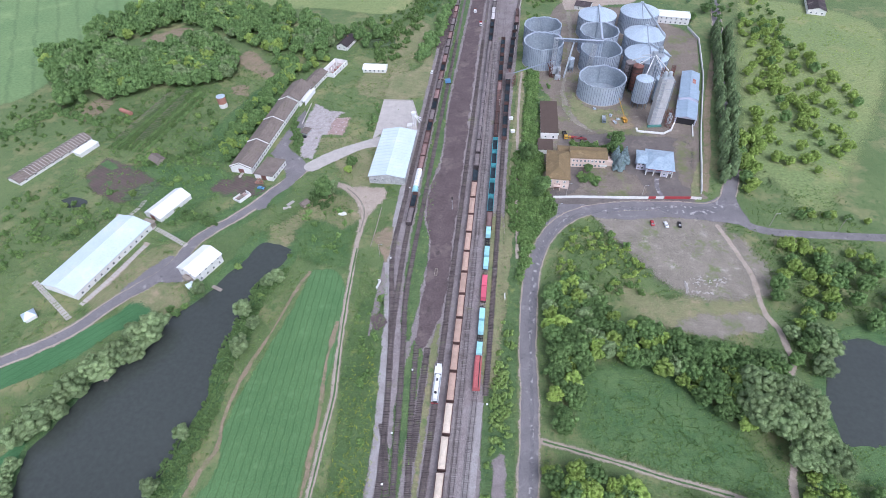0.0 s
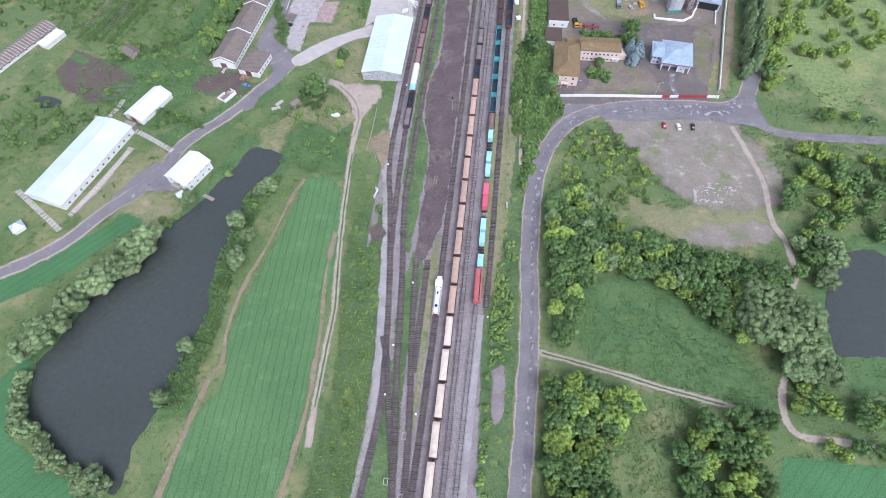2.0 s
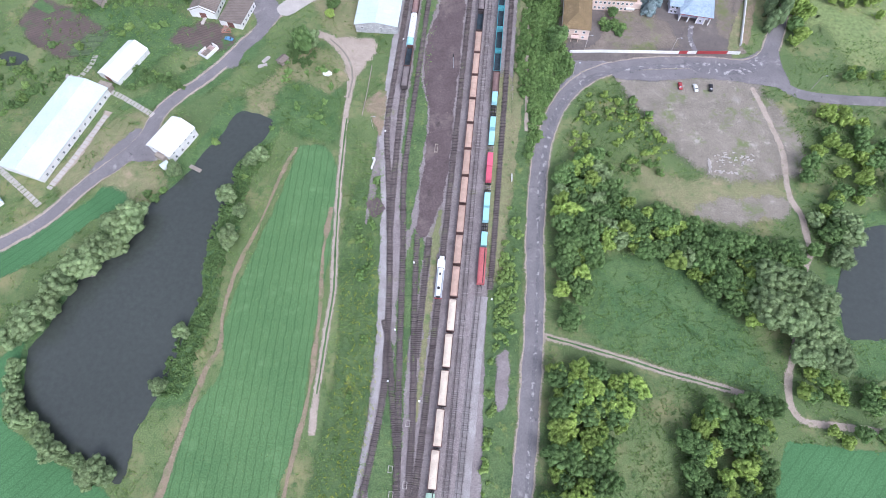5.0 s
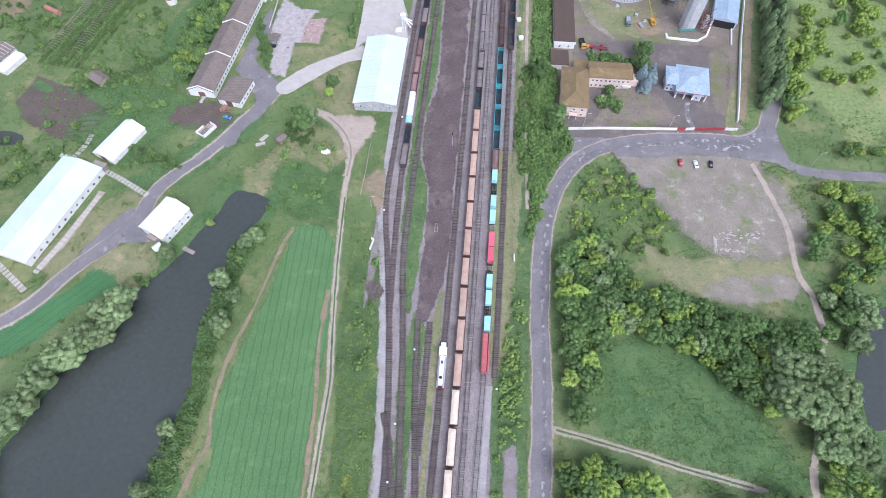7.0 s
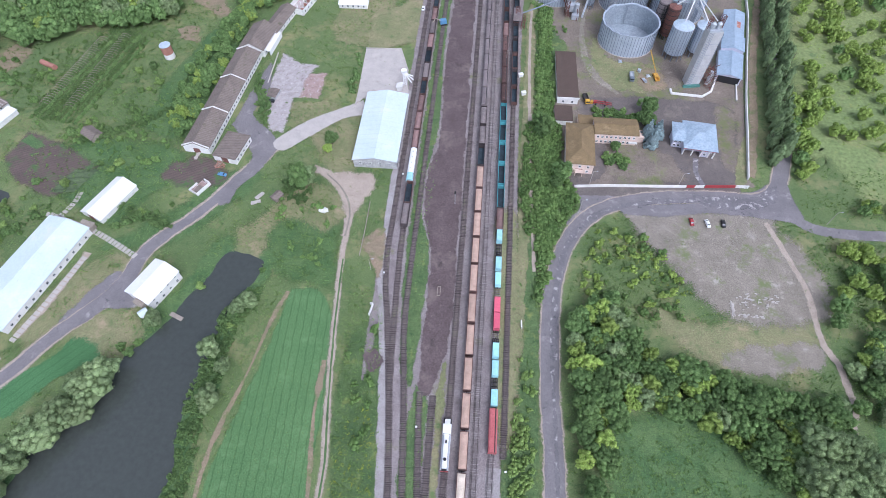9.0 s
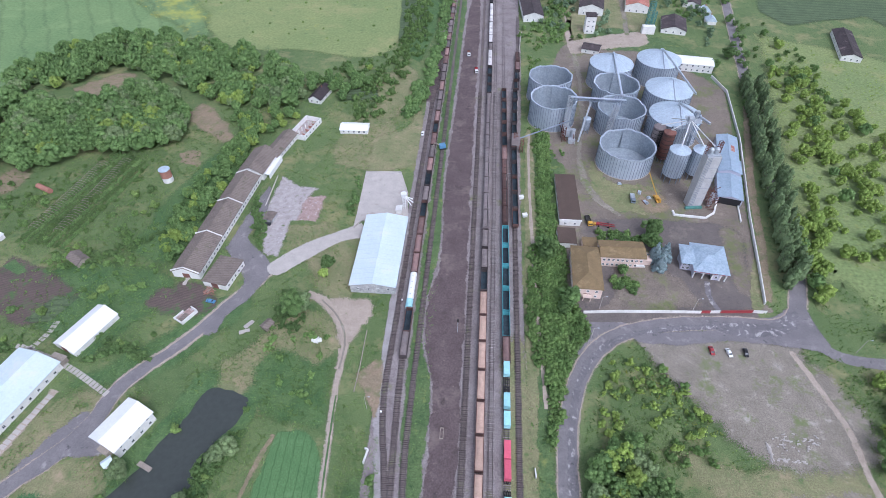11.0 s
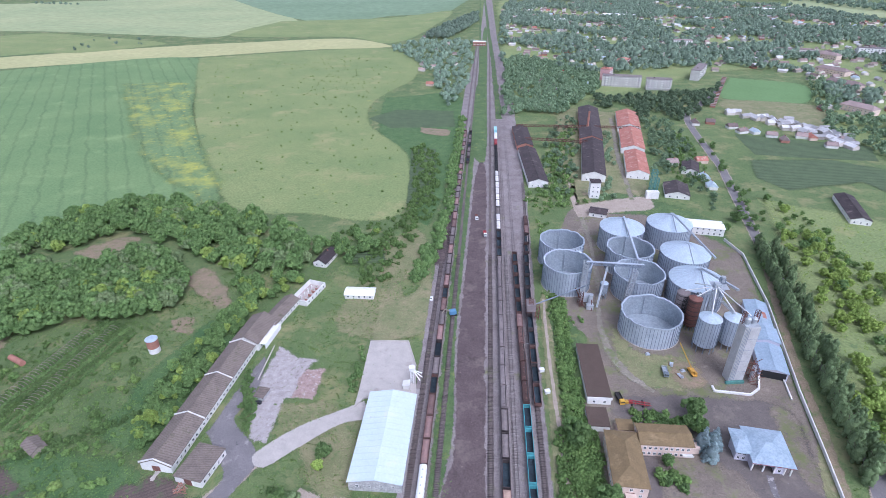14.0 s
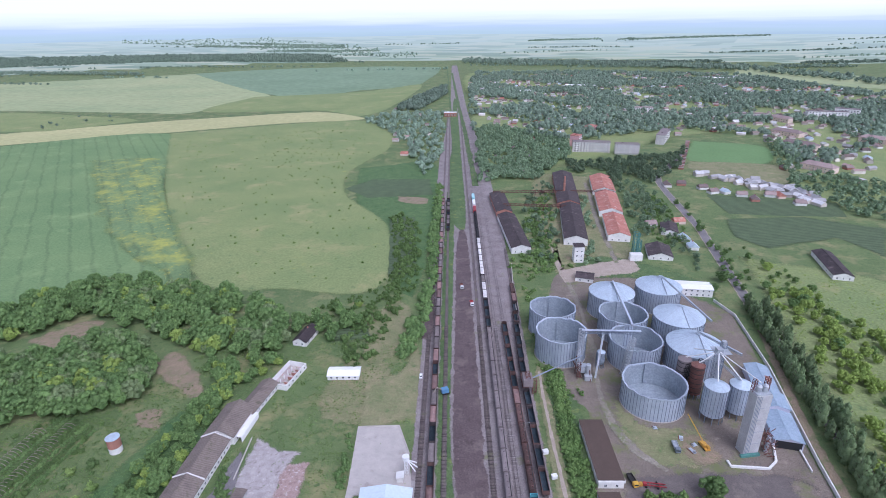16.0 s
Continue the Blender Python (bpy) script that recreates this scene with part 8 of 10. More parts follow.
for (x, y), w, turn in zip([(85.7, 326.4), (87.6, 318.2), (90, 322), (75.7, 333.5)], (3.2, 3.6, 2.4, 2.2), (70, 110, 20, 5)):
    jk = thing("scrap_metal", "pile of grey steel sheets and boxes in the yard", "scrap", pose(x, y, 0.15, 0, 0, turn))
    part("sheet", Shape().box(-w / 2, w / 2, -0.9, 0.5, 0, 0.35).box(-w / 3, w / 2.5, -0.5, 0.9, 0.35, 0.6), M["galv"], jk)
    part("box", Shape().box(-w / 2.2, -w / 5, -0.6, 0.4, 0.35, 1.2), M["steel"], jk)
    part("pipe", Shape().pipe((-w / 2, 1.1, 0.2), (w / 1.6, 1.3, 0.2), 0.18, 8), M["rust"], jk)
ex = thing("rail_excavator", "blue grab excavator beside the grit train", "excavator", pose(*[(-27.1, 360.3)][0], 0.3, 0, 0, 20))
part("tracks", Shape().box(-2, 2, -1.6, -0.9, 0, 0.9).box(-2, 2, 0.9, 1.6, 0, 0.9), M["iron"], ex)
part("cab", Shape().box(-2.2, 1.6, -1.4, 1.4, 1.0, 3.2), M["blue_paint"], ex)
part("arm", Shape().beam((-1.6, 0, 2.6), (-5.0, -0.6, 5.4), 0.5).beam((-5.0, -0.6, 5.4), (-7.0, -1.0, 3.0), 0.4), M["timber"], ex)
dg = thing("scrap_metal", "small pale frame lying on the dark soil strip", "scrap", pose(*[(-13.9, 177.1)][0], 0.28))
part("frame", Shape().box(-0.7, 0.7, -2.2, -2.0, 0, 0.5).box(-0.7, 0.7, 2.0, 2.2, 0, 0.5).box(-0.7, -0.5, -2, 2, 0, 0.4).box(0.5, 0.7, -2, 2, 0, 0.4), M["timber"], dg)
pier = [(-122.3, 157.8), (-116.6, 155.5)]
pr = thing("jetty", "weathered plank jetty on posts over the pond", "jetty")
part("deck", Shape().beam((*pier[0], 0.75), (*pier[1], 0.75), 1.8, 0.15), M["timber"], pr)
for t in (0.2, 0.9):
    p = Vector(pier[0]).lerp(Vector(pier[1]), t)
    part("post", Shape().tube(p.x, p.y, -0.5, 1.0, 0.15, 0.15, 8), M["timber"], pr)
pr2 = [(-150.5, 106.9), (-146.3, 102.9)]
pl = thing("fishing_stage", "small plank fishing stage at the willow bank", "jetty")
part("deck", Shape().beam((*pr2[0], 0.7), (*pr2[1], 0.7), 2.0, 0.15), M["timber"], pl)
part("post", Shape().tube(*pr2[1], -0.5, 0.9, 0.15, 0.15, 8), M["timber"], pl)
wall_line("fence_pipe", [(-50.2, 192), (-49.9, 206.6), (-50.1, 222.1)], 0.7, "timber", "pale low pipe fence beside the dirt track", 0.3)
wp = [(-41.4, 163.6), (-40.4, 168.8), (-41.7, 169)]
wall_line("wall_old_corner", wp, 1.6, "white_wall", "white corner of an old wall beside the track", 0.5)
ru = thing("ruin_footing", "broken pale concrete footings of a pulled-down building", "ruin", pose(*[(116.1, 179.7)][0], 0.1))
rg = random.Random(14)
for i in range(92):
    side = rg.choice("abcd")
    x, y = {"a": (rg.uniform(-8.5, 2.5), -3.8), "b": (rg.uniform(-4, 12), rg.uniform(2.5, 7)), "c": (-9.2, rg.uniform(-4.4, 2.5)), "d": (rg.uniform(-7, 8), rg.uniform(-1, 5))}[side]
    w_, l_ = rg.uniform(0.25, 0.6), rg.uniform(0.4, 1.5)
    ob = part("block", Shape().box(-l_ / 2, l_ / 2, -w_ / 2, w_ / 2, -0.1, rg.uniform(0.2, 0.6)), M["concrete"], ru)
    ob.matrix_basis = pose(x + rg.uniform(-0.6, 0.6), y + rg.uniform(-0.6, 0.6), 0, 0, 0, (0 if side in "abd" else 90) + rg.uniform(-25, 25))
wall_line("wall_rubble_a", [(-120.3, 326.4), (-119.5, 300)], 0.6, "concrete", "low broken footing wall", 0.5)
PATHS = ([(-193.1, 198.4), (-188.7, 209.2), (-188.1, 218.2)], [(-197.5, 203.2), (-171.6, 195.1), (-146.7, 183.2)], [(-213.4, 152.3), (-196.2, 141.4), (-181.3, 131.7)], [(-181.4, 141.5), (-175.6, 160), (-169.6, 183)])
for k, pth in enumerate(PATHS):
    pw = tagged(new("pavement_slab_path"), "path of pale concrete slabs in grass", "path", kind="structure")
    ln = smooth_line(pth, 2.0)
    for i, p in enumerate(ln[:-1]):
        d = ln[i + 1] - p
        ob = part("slab", Shape().box(-0.85, 0.85, -1.3, 1.3, 0, 0.12), M["concrete"], pw)
        ob.matrix_basis = pose(p[0], p[1], 0.1, 0, 0, math.degrees(math.atan2(d[1], d[0])))
lime = Shape()
lrg = random.Random(3)
ring_ = [(2.6 * lrg.uniform(0.7, 1.15) * math.cos(0.45 * i), 2.0 * lrg.uniform(0.7, 1.15) * math.sin(0.45 * i)) for i in range(14)]
lime.add([(x_, y_, 0.0) for x_, y_ in ring_] + [(0.55 * x_, 0.55 * y_, 0.5 + lrg.uniform(-0.12, 0.12)) for x_, y_ in ring_] + [(0, 0, 0.75)], [(i, (i + 1) % 14, 14 + (i + 1) % 14, 14 + i) for i in range(14)] + [(14 + i, 14 + (i + 1) % 14, 28) for i in range(14)])
solid("lime_pile", lime, M["white_wall"], "heap of white lime lying on grass", "pile", pose(-70.8, 215.5, 0.06))
rh = thing("ruined_hut", "roofless ruined hut with broken whitewashed walls", "ruin", pose(-132.4, 224.1, 0, 0, 0, 62))
for x0, x1, y0, y1, top_ in ((-4.2, 4.2, -3.0, -2.6, 1.9), (-4.2, 1.0, 2.6, 3.0, 1.2), (-4.2, -3.8, -2.6, 2.6, 1.5), (3.8, 4.2, -2.6, 0.8, 2.2), (-0.4, 0.0, -2.6, 1.5, 1.1)):
    part("wall", Shape().box(x0, x1, y0, y1, -0.1, top_), M["white_wall"], rh)
part("floor", Shape().box(-3.8, 3.8, -2.6, 2.6, -0.1, 0.16), M["brick_rubble"], rh)
part("roof_sheet", Shape().beam((-3.6, -1.2, 1.3), (0.4, -0.8, 1.7), 2.6, 0.12), M["asbestos"], rh, "fallen asbestos sheet")
db = thing("timber_pile", "heap of broken reddish boards beside the annex", "debris", pose(*[(-126.7, 238.6)][0], 0.1))
rg = random.Random(8)
for i in range(22):
    part("board", Shape().beam((rg.uniform(-3, 3), rg.uniform(-3, 3), 0.2 + 0.05 * i), (rg.uniform(-3, 3), rg.uniform(-3, 3), 0.3 + 0.05 * i), 0.3, 0.06), M["brick" if i % 3 else "timber"], db)
for (x, y) in [(21.1, 301.8), (19.6, 316.6)]:
    solid("relay_box", Shape().box(-1.2, 1.2, -0.9, 0.9, 0, 1.6).box(-1.3, 1.3, -1.0, 1.0, 1.6, 1.75), M["white_paint"], "white relay box beside the siding", "box", pose(x, y, 0.15, 0, 0, 15))
lamp = Shape().tube(0, 0, 0, 9, 0.12, 0.08, 8).beam((0, 0, 8.9), (1.6, 0, 9.3), 0.1)
LAMP = lamp.mesh("pole", M["concrete"])
for (x, y) in [(158.2, 225.8), (191.8, 224.5), (46.8, 223.9)] + [(52.7, 241.3), (94.5, 243.2), (385.5, 747)] + [(68.8, 398.3), (11.2, 326.7)] + [(-43.9, 185.3)]:
    lp = thing("street_lamp", "thin concrete street lamp pole beside the road", "street lamp", pose(x, y, 0), "street lamps")
    part("pole", LAMP, None, lp)
    part("lamp_head", Shape().box(1.3, 2.1, -0.15, 0.15, 9.2, 9.4), M["steel"], lp)
for x, y in [(-11.9, 58.2), (-16.1, 42.3), (-14.8, 34.1), (-10.4, 37.7)]:
    fr = thing("culvert_frame", "small pale concrete culvert frame beside the rails", "culvert", pose(x, y, 0.3), "culvert frames")
    for a0, a1, b0, b1 in ((-0.8, 0.8, -1.2, -1.0), (-0.8, 0.8, 1.0, 1.2), (-0.8, -0.62, -1.0, 1.0), (0.62, 0.8, -1.0, 1.0)):
        part("kerb", Shape().box(a0, a1, b0, b1, -0.1, 0.35), M["concrete"], fr)
for x, y in [(-21, 92), (-21.1, 72.3), (-8.6, 66.2), (-17.1, 120.5), (15.3, 107.8)] + [(-36.7, 239.2), (-37.9, 183.7)]:
    sw = thing("switch_stand", "small white railway switch stand", "switch stand", pose(x, y, 0.3), "switch stands")
    part("post", Shape().tube(0, 0, 0, 0.9, 0.14, 0.12, 8), M["iron"], sw)
    part("target", Shape().box(-0.35, 0.35, -0.3, 0.3, 0.9, 1.5), M["white_paint"], sw)
wall_line("wall_old_shed", [(20.5, 166.2), (20.7, 162.8)], 1.6, "white_wall", "white remnant of an old shed wall", 0.4)
rg = random.Random(19)
for k, (x, y) in enumerate([(-102.5, 221.4), (-103.3, 217.8)] + [(-128.9, 243.7), (-140.5, 243.9)]):
    pl_ = thing("slab_stack", "stack of pale concrete slabs lying in grass", "slabs", pose(x, y, 0.05, 0, 0, rg.uniform(0, 90)))
    for i in range(3):
        part("slab", Shape().box(-2.2, 2.2, -0.7, 0.7, 0.16 * i, 0.16 * i + 0.14), M["concrete"], pl_).matrix_basis = pose(rg.uniform(-0.5, 0.5), rg.uniform(-0.5, 0.5), 0, 0, 0, rg.uniform(-14, 14))
vent = thing("signal_mast", "thin steel signal mast beside the tracks", "signal", pose(-10.5, 224, 0.2), "signals")
part("mast", Shape().tube(0, 0, 0, 9, 0.12, 0.1, 8), M["steel"], vent)
part("lamp_head", Shape().box(-0.3, 0.3, -0.25, 0.25, 7.6, 9.2), M["iron"], vent)


# ---- plants ----
def leaf_cloud(rng, centres, radii, per, size, squash=0.85):
    """Small leaf faces set round clump centres, facing outwards."""
    n = len(centres) * per
    c = np.repeat(np.asarray(centres, float), per, axis=0)
    r = np.repeat(np.asarray(radii, float), per)
    d = rng.normal(size=(n, 3))
    d[:, 2] += 0.35
    d /= np.linalg.norm(d, axis=1)[:, None]
    p = c + d * (r * rng.uniform(0.85, 1.3, n))[:, None] * np.array((1, 1, squash))
    nrm = d + rng.normal(scale=0.6, size=(n, 3))
    nrm /= np.linalg.norm(nrm, axis=1)[:, None]
    a = np.cross(nrm, rng.normal(size=(n, 3)))
    a /= np.linalg.norm(a, axis=1)[:, None]
    b = np.cross(nrm, a)
    s = size * rng.uniform(0.6, 1.3, n)[:, None]
    v = np.stack([p - a * s, p - b * s * 0.6, p + a * s, p + b * s * 0.6], axis=1).reshape(-1, 3)
    return v, np.arange(4 * n).reshape(-1, 4)


def lobes(rng, centres, radii, seg, rings, squash=0.85):
    """Lumpy domes of foliage, one to a bough, open below."""
    vs, qs, k = [], [], 0
    for c, r in zip(centres, radii):
        turn = rng.uniform(0, 6.28)
        for j in range(rings + 1):
            t = 0.12 + 2.0 * j / rings
            lump = 1 + rng.uniform(-0.32, 0.24, seg)
            for i in range(seg):
                a = turn + 2 * math.pi * (i + 0.5 * (j % 2)) / seg
                vs.append((c[0] + r * lump[i] * math.sin(t) * math.cos(a), c[1] + r * lump[i] * math.sin(t) * math.sin(a), c[2] + r * squash * lump[i] * math.cos(t)))
        for j in range(rings):
            for i in range(seg):
                qs.append((k + j * seg + i, k + (j + 1) * seg + i, k + (j + 1) * seg + (i + 1) % seg, k + j * seg + (i + 1) % seg))
        k += seg * (rings + 1)
    return np.array(vs), np.array(qs)


def crown_arrays(seed, R, base, top, clumps, per, size, kind="round", seg=6, rings=3):
    """A crown of boughs: domes of foliage with leaf faces standing out of them."""
    rng = np.random.default_rng(seed)
    mid, half = (base + top) / 2, (top - base) / 2
    tall = 0.85
    if kind == "poplar":
        t = (np.arange(clumps) + rng.uniform(0, 1, clumps)) / clumps
        z = base + (top - base) * 0.92 * t
        rr = R * np.sqrt(np.clip(np.minimum(1, 4 * t + 0.3) * (1 - t ** 2.2), 0.03, 1))
        a = 2.4 * np.arange(clumps) + rng.uniform(-0.5, 0.5, clumps)
        c = np.stack([rr * 0.5 * np.cos(a), rr * 0.5 * np.sin(a), z], axis=1)
        rad = np.clip(rr * 0.52, 0.4, None)
        tall = 1.7
    elif kind == "cone":
        t = ((np.arange(clumps) + 0.5) / clumps) ** 1.5
        z = base + (top - base) * t
        a = 2.4 * np.arange(clumps)
        rr = R * (1 - t) * rng.uniform(0.6, 0.9, clumps)
        c = np.stack([rr * np.cos(a), rr * np.sin(a), z], axis=1)
        rad = R * (0.12 + 0.24 * (1 - t))
    else:
        t = (np.arange(clumps) + 0.5) / clumps
        a = 2.4 * np.arange(clumps) + rng.uniform(-0.6, 0.6, clumps)
        up = np.clip(1 - 1.3 * t + rng.uniform(-0.12, 0.12, clumps), -0.4, 1)
        out = np.sqrt(np.clip(1 - up ** 2, 0.0, 1)) * (1 + 0.2 * np.sin(3 * a + seed)) * rng.uniform(0.82, 1.05, clumps)
        c = np.stack([R * 0.74 * out * np.cos(a), R * 0.74 * out * np.sin(a), mid + half * 0.72 * up], axis=1)
        rad = R * rng.uniform(0.8, 1.25, clumps) * 1.15 / math.sqrt(clumps)
    v, q = leaf_cloud(rng, c, rad * 1.03, per, size, tall)
    bv, bq = lobes(rng, c, rad, seg, rings, tall)
    cv_, cq = lobes(rng, [(0, 0, mid - half * 0.25)], [R * 0.7], 8 if seg > 4 else 5, 3 if seg > 4 else 1, half / R)
    return np.concatenate([v, bv, cv_]), np.concatenate([q, bq + len(v), cq + len(v) + len(bv)])


def trunk_mesh(h, r, seed):
    rng = random.Random(seed)
    s = Shape().tube(0, 0, -0.3, h, r, r * 0.5, 8)
    for i in range(5):
        a = rng.uniform(0, 6.28)
        s.pipe((0, 0, h * (0.55 + 0.09 * i)), (h * 0.45 * math.cos(a), h * 0.45 * math.sin(a), h * (0.95 + 0.12 * i)), r * 0.3, 5)
    return s.mesh("trunk", M["bark"])


def tree_kind(key, seeds, R, base, top, clumps, per, size, kind="round"):
    out = []
    for sd in seeds:
        v, q = crown_arrays(sd, R, base, top, clumps, per, size, kind)
        out.append((quad_mesh("crown", v, q, M[key]), trunk_mesh(base + (top - base) * 0.45, R * 0.07 if kind != "poplar" else R * 0.12, sd)))
    return out


TREES = {
    "oak": tree_kind("leaf_oak", (1, 2, 3, 4), 4.2, 1.0, 8.5, 30, 24, 0.3),
    "bright": tree_kind("leaf_bright", (5, 6, 7), 3.7, 0.5, 7.3, 34, 22, 0.27),
    "willow": tree_kind("leaf_willow", (8, 9, 10, 11), 4.4, 0.4, 8.0, 28, 32, 0.25),
    "big_willow": tree_kind("leaf_willow", (12, 13, 14), 9.5, 1.5, 15.0, 80, 46, 0.34),
    "poplar": tree_kind("leaf_poplar", (15, 16, 17, 24), 2.7, 0.4, 15.5, 18, 16, 0.3, "poplar"),
    "spruce": tree_kind("leaf_spruce", (18,), 3.2, 0.6, 10.0, 44, 12, 0.28, "cone"),
}
TEXT = {
    "oak": "broad leafy tree with a dense dark green crown",
    "bright": "bushy young tree with yellow-green leaves",
    "willow": "round grey-green willow on the bank",
    "big_willow": "large spreading grey-green willow",
    "poplar": "slender grey-green poplar in a row",
    "spruce": "blue-grey spruce beside the office",
}
trng = random.Random(21)


def plant(kind, x, y, s=1.0, group=""):
    crown_me, trunk_me = trng.choice(TREES[kind])
    t = thing({"poplar": "poplar_tree", "willow": "willow_tree", "big_willow": "willow_tree", "spruce": "spruce_tree"}.get(kind, "tree"), TEXT[kind], "tree", pose(x, y, 0.0, 0, 0, trng.uniform(0, 360)), group)
    part("trunk", trunk_me, None, t)
    part("crown", crown_me, None, t)
    t.scale = (s * trng.uniform(0.9, 1.1), s * trng.uniform(0.9, 1.1), s * trng.uniform(0.85, 1.12))
    return t


BUSH = []
for sd, key in ((31, "leaf_shrub"), (32, "leaf_weed"), (33, "leaf_oak"), (34, "leaf_weed"), (35, "leaf_shrub")):
    v, q = crown_arrays(sd, 1.6, -0.4, 2.3, 11, 11, 0.2)
    BUSH.append((quad_mesh("bush", v, q, M[key]), "leafy green shrub growing in grass"))


def bush(x, y, s=1.0, kinds=(0, 1, 2, 3, 4)):
    me, text = BUSH[trng.choice(kinds)]
    ob = solid("bush", me, None, text, "shrub", pose(x, y, 0.05, 0, 0, trng.uniform(0, 360)))
    ob.scale = (s * trng.uniform(0.85, 1.2), s * trng.uniform(0.85, 1.2), s * trng.uniform(0.8, 1.15))


WOODS = []


def grove(pts, gap, mix, smin, smax, group, keep=1.0, loose=False):
    if loose:
        WOODS.append((pts, gap, mix, smin, smax, keep))
        return
    for x, y in scatter(pts, gap, trng, keep):
        plant(trng.choices(list(mix), list(mix.values()))[0], x, y, trng.uniform(smin, smax), group)


def thicket(name, label, templates, pts, gap, smin, smax, key, keep=1.0, lift=0.0, z=None, clump=0.0):
    """Uncountable growth as one mesh, from a few crowns set close."""
    vs, qs, k = [], [], 0
    for x, y in scatter(pts, gap, trng, keep, 0.45, clump):
        v, q = trng.choice(templates)
        a, s = trng.uniform(0, 6.28), trng.uniform(smin, smax)
        ca, sa = math.cos(a) * s, math.sin(a) * s
        w = np.empty_like(v)
        w[:, 0], w[:, 1] = v[:, 0] * ca - v[:, 1] * sa + x, v[:, 0] * sa + v[:, 1] * ca + y
        w[:, 2] = v[:, 2] * s * trng.uniform(0.8, 1.15) + (z(x, y) if z else lift)
        vs.append(w)
        qs.append(q + k)
        k += len(v)
    if vs:
        return solid(name, quad_mesh(name, np.concatenate(vs), np.concatenate(qs), M[key]), None, label, "plants", kind="stuff")


def arrays(seeds, R, base, top, clumps, per, size, seg=4, rings=2):
    return [crown_arrays(sd, R, base, top, clumps, per, size, "round", seg, rings) for sd in seeds]


T_WOOD = {
    "oak": ("leaf_oak", arrays((1, 2, 3, 4), 4.2, 0.8, 8.7, 26, 11, 0.36, 5)),
    "bright": ("leaf_bright", arrays((5, 6, 7), 3.7, 0.3, 7.3, 24, 10, 0.33, 5)),
    "willow": ("leaf_willow", arrays((8, 9, 10), 4.4, 0.4, 8.2, 26, 11, 0.34, 5)),
}
T_TREE = arrays((41, 42, 43), 4.2, 0.5, 8.5, 9, 6, 0.6)
T_FAR = arrays((44, 45, 46), 4.4, 0.2, 8.0, 4, 2, 1.0)
T_BUSH = arrays((47, 48, 49), 1.6, -0.3, 2.2, 5, 5, 0.3)
T_WEED = [leaf_cloud(np.random.default_rng(sd), [(0, 0, 0.12)], [0.42], 9, 0.2, 0.6) for sd in (51, 52, 53)]

# wood behind the barns
grove([(-347.6, 421.4), (-328.6, 469), (-294.4, 497.9), (-231.6, 485.5), (-170.2, 467), (-133.1, 443.6), (-119.6, 423.5), (-127.6, 396.6), (-163.2, 390.8), (-207.8, 414), (-250.8, 434.4), (-276.1, 441.6), (-299.5, 412.1), (-334.6, 404.4)], 7.0, {"oak": 5, "bright": 1, "willow": 0.6}, 0.75, 1.5, "wood trees", loose=True)
grove([(-363.6, 381.7), (-323.5, 390), (-286.2, 392.4), (-258, 397.1), (-244.7, 415.6), (-218.6, 411.7), (-193.3, 378.7), (-190.3, 353.8), (-205.9, 344.2), (-226.5, 339), (-246.5, 333.4), (-267.2, 316.5), (-296.2, 305.1)], 7.2, {"oak": 6, "bright": 0.4, "willow": 1.4}, 0.8, 1.6, "wood trees", loose=True)
grove([(-168.7, 385.2), (-141.3, 391.7), (-119.9, 395.2), (-122.4, 378.1), (-135.9, 364.7), (-141.9, 352.5), (-147.6, 340.9), (-160.9, 357.1)], 7.0, {"oak": 4, "bright": 2}, 0.6, 0.95, "wood trees", loose=True)
grove([(-129.4, 437.1), (-109, 447), (-89.6, 466.5), (-82.2, 435.8), (-95.8, 422.8), (-99.4, 403.6), (-114.3, 425.6)], 7.5, {"oak": 5, "bright": 1}, 0.6, 1.0, "wood trees", 0.8, loose=True)
# shrubs along the barn
grove([(-162.3, 266.4), (-164.7, 303.8), (-158, 347.1), (-144.9, 366.3), (-141.6, 339.6), (-145.6, 312.7), (-146.2, 288.9), (-148.7, 265.4), (-153.1, 255.3)], 4.2, {"bright": 1.2, "oak": 4}, 0.45, 0.9, "barn shrubs", 0.95, loose=True)
# orchard and garden shrubs
for reg, gp, kp in (([(-239.6, 191.3), (-231.9, 209.3), (-218.5, 217.6), (-199.7, 208.3), (-200.7, 197.8), (-208.1, 184), (-214, 174), (-226.4, 166.8)], 8, 0.8), ([(-205.1, 286.8), (-185.4, 312.2), (-170.5, 308.3), (-169.3, 263.8), (-188.3, 266.5)], 8, 0.6), ([(-215.5, 217.7), (-201.8, 238.8), (-184.1, 247.4), (-174.2, 233.9), (-185.2, 219.9), (-193, 207.1)], 8, 0.35), ([(-256.4, 283), (-249.3, 307.5), (-236.9, 303.4), (-236, 275.6), (-239.9, 262.7)], 7, 0.6), ([(-164.2, 197.4), (-148.5, 215.9), (-133.6, 213.6), (-133.7, 196.5), (-152.3, 195)], 9, 0.3), ([(-246.3, 340.1), (-197.3, 337.7), (-174.6, 318.8), (-180.5, 300.1), (-193.7, 286.7), (-220.8, 315.9)], 9, 0.3), ([(-219.8, 264.1), (-205.5, 265.2), (-184.3, 258.8), (-183.2, 251.2), (-192.3, 246.8), (-210.2, 253)], 5, 0.6)):
    for x, y in scatter(reg, gp, trng, kp):
        bush(x, y, trng.uniform(0.7, 1.5))
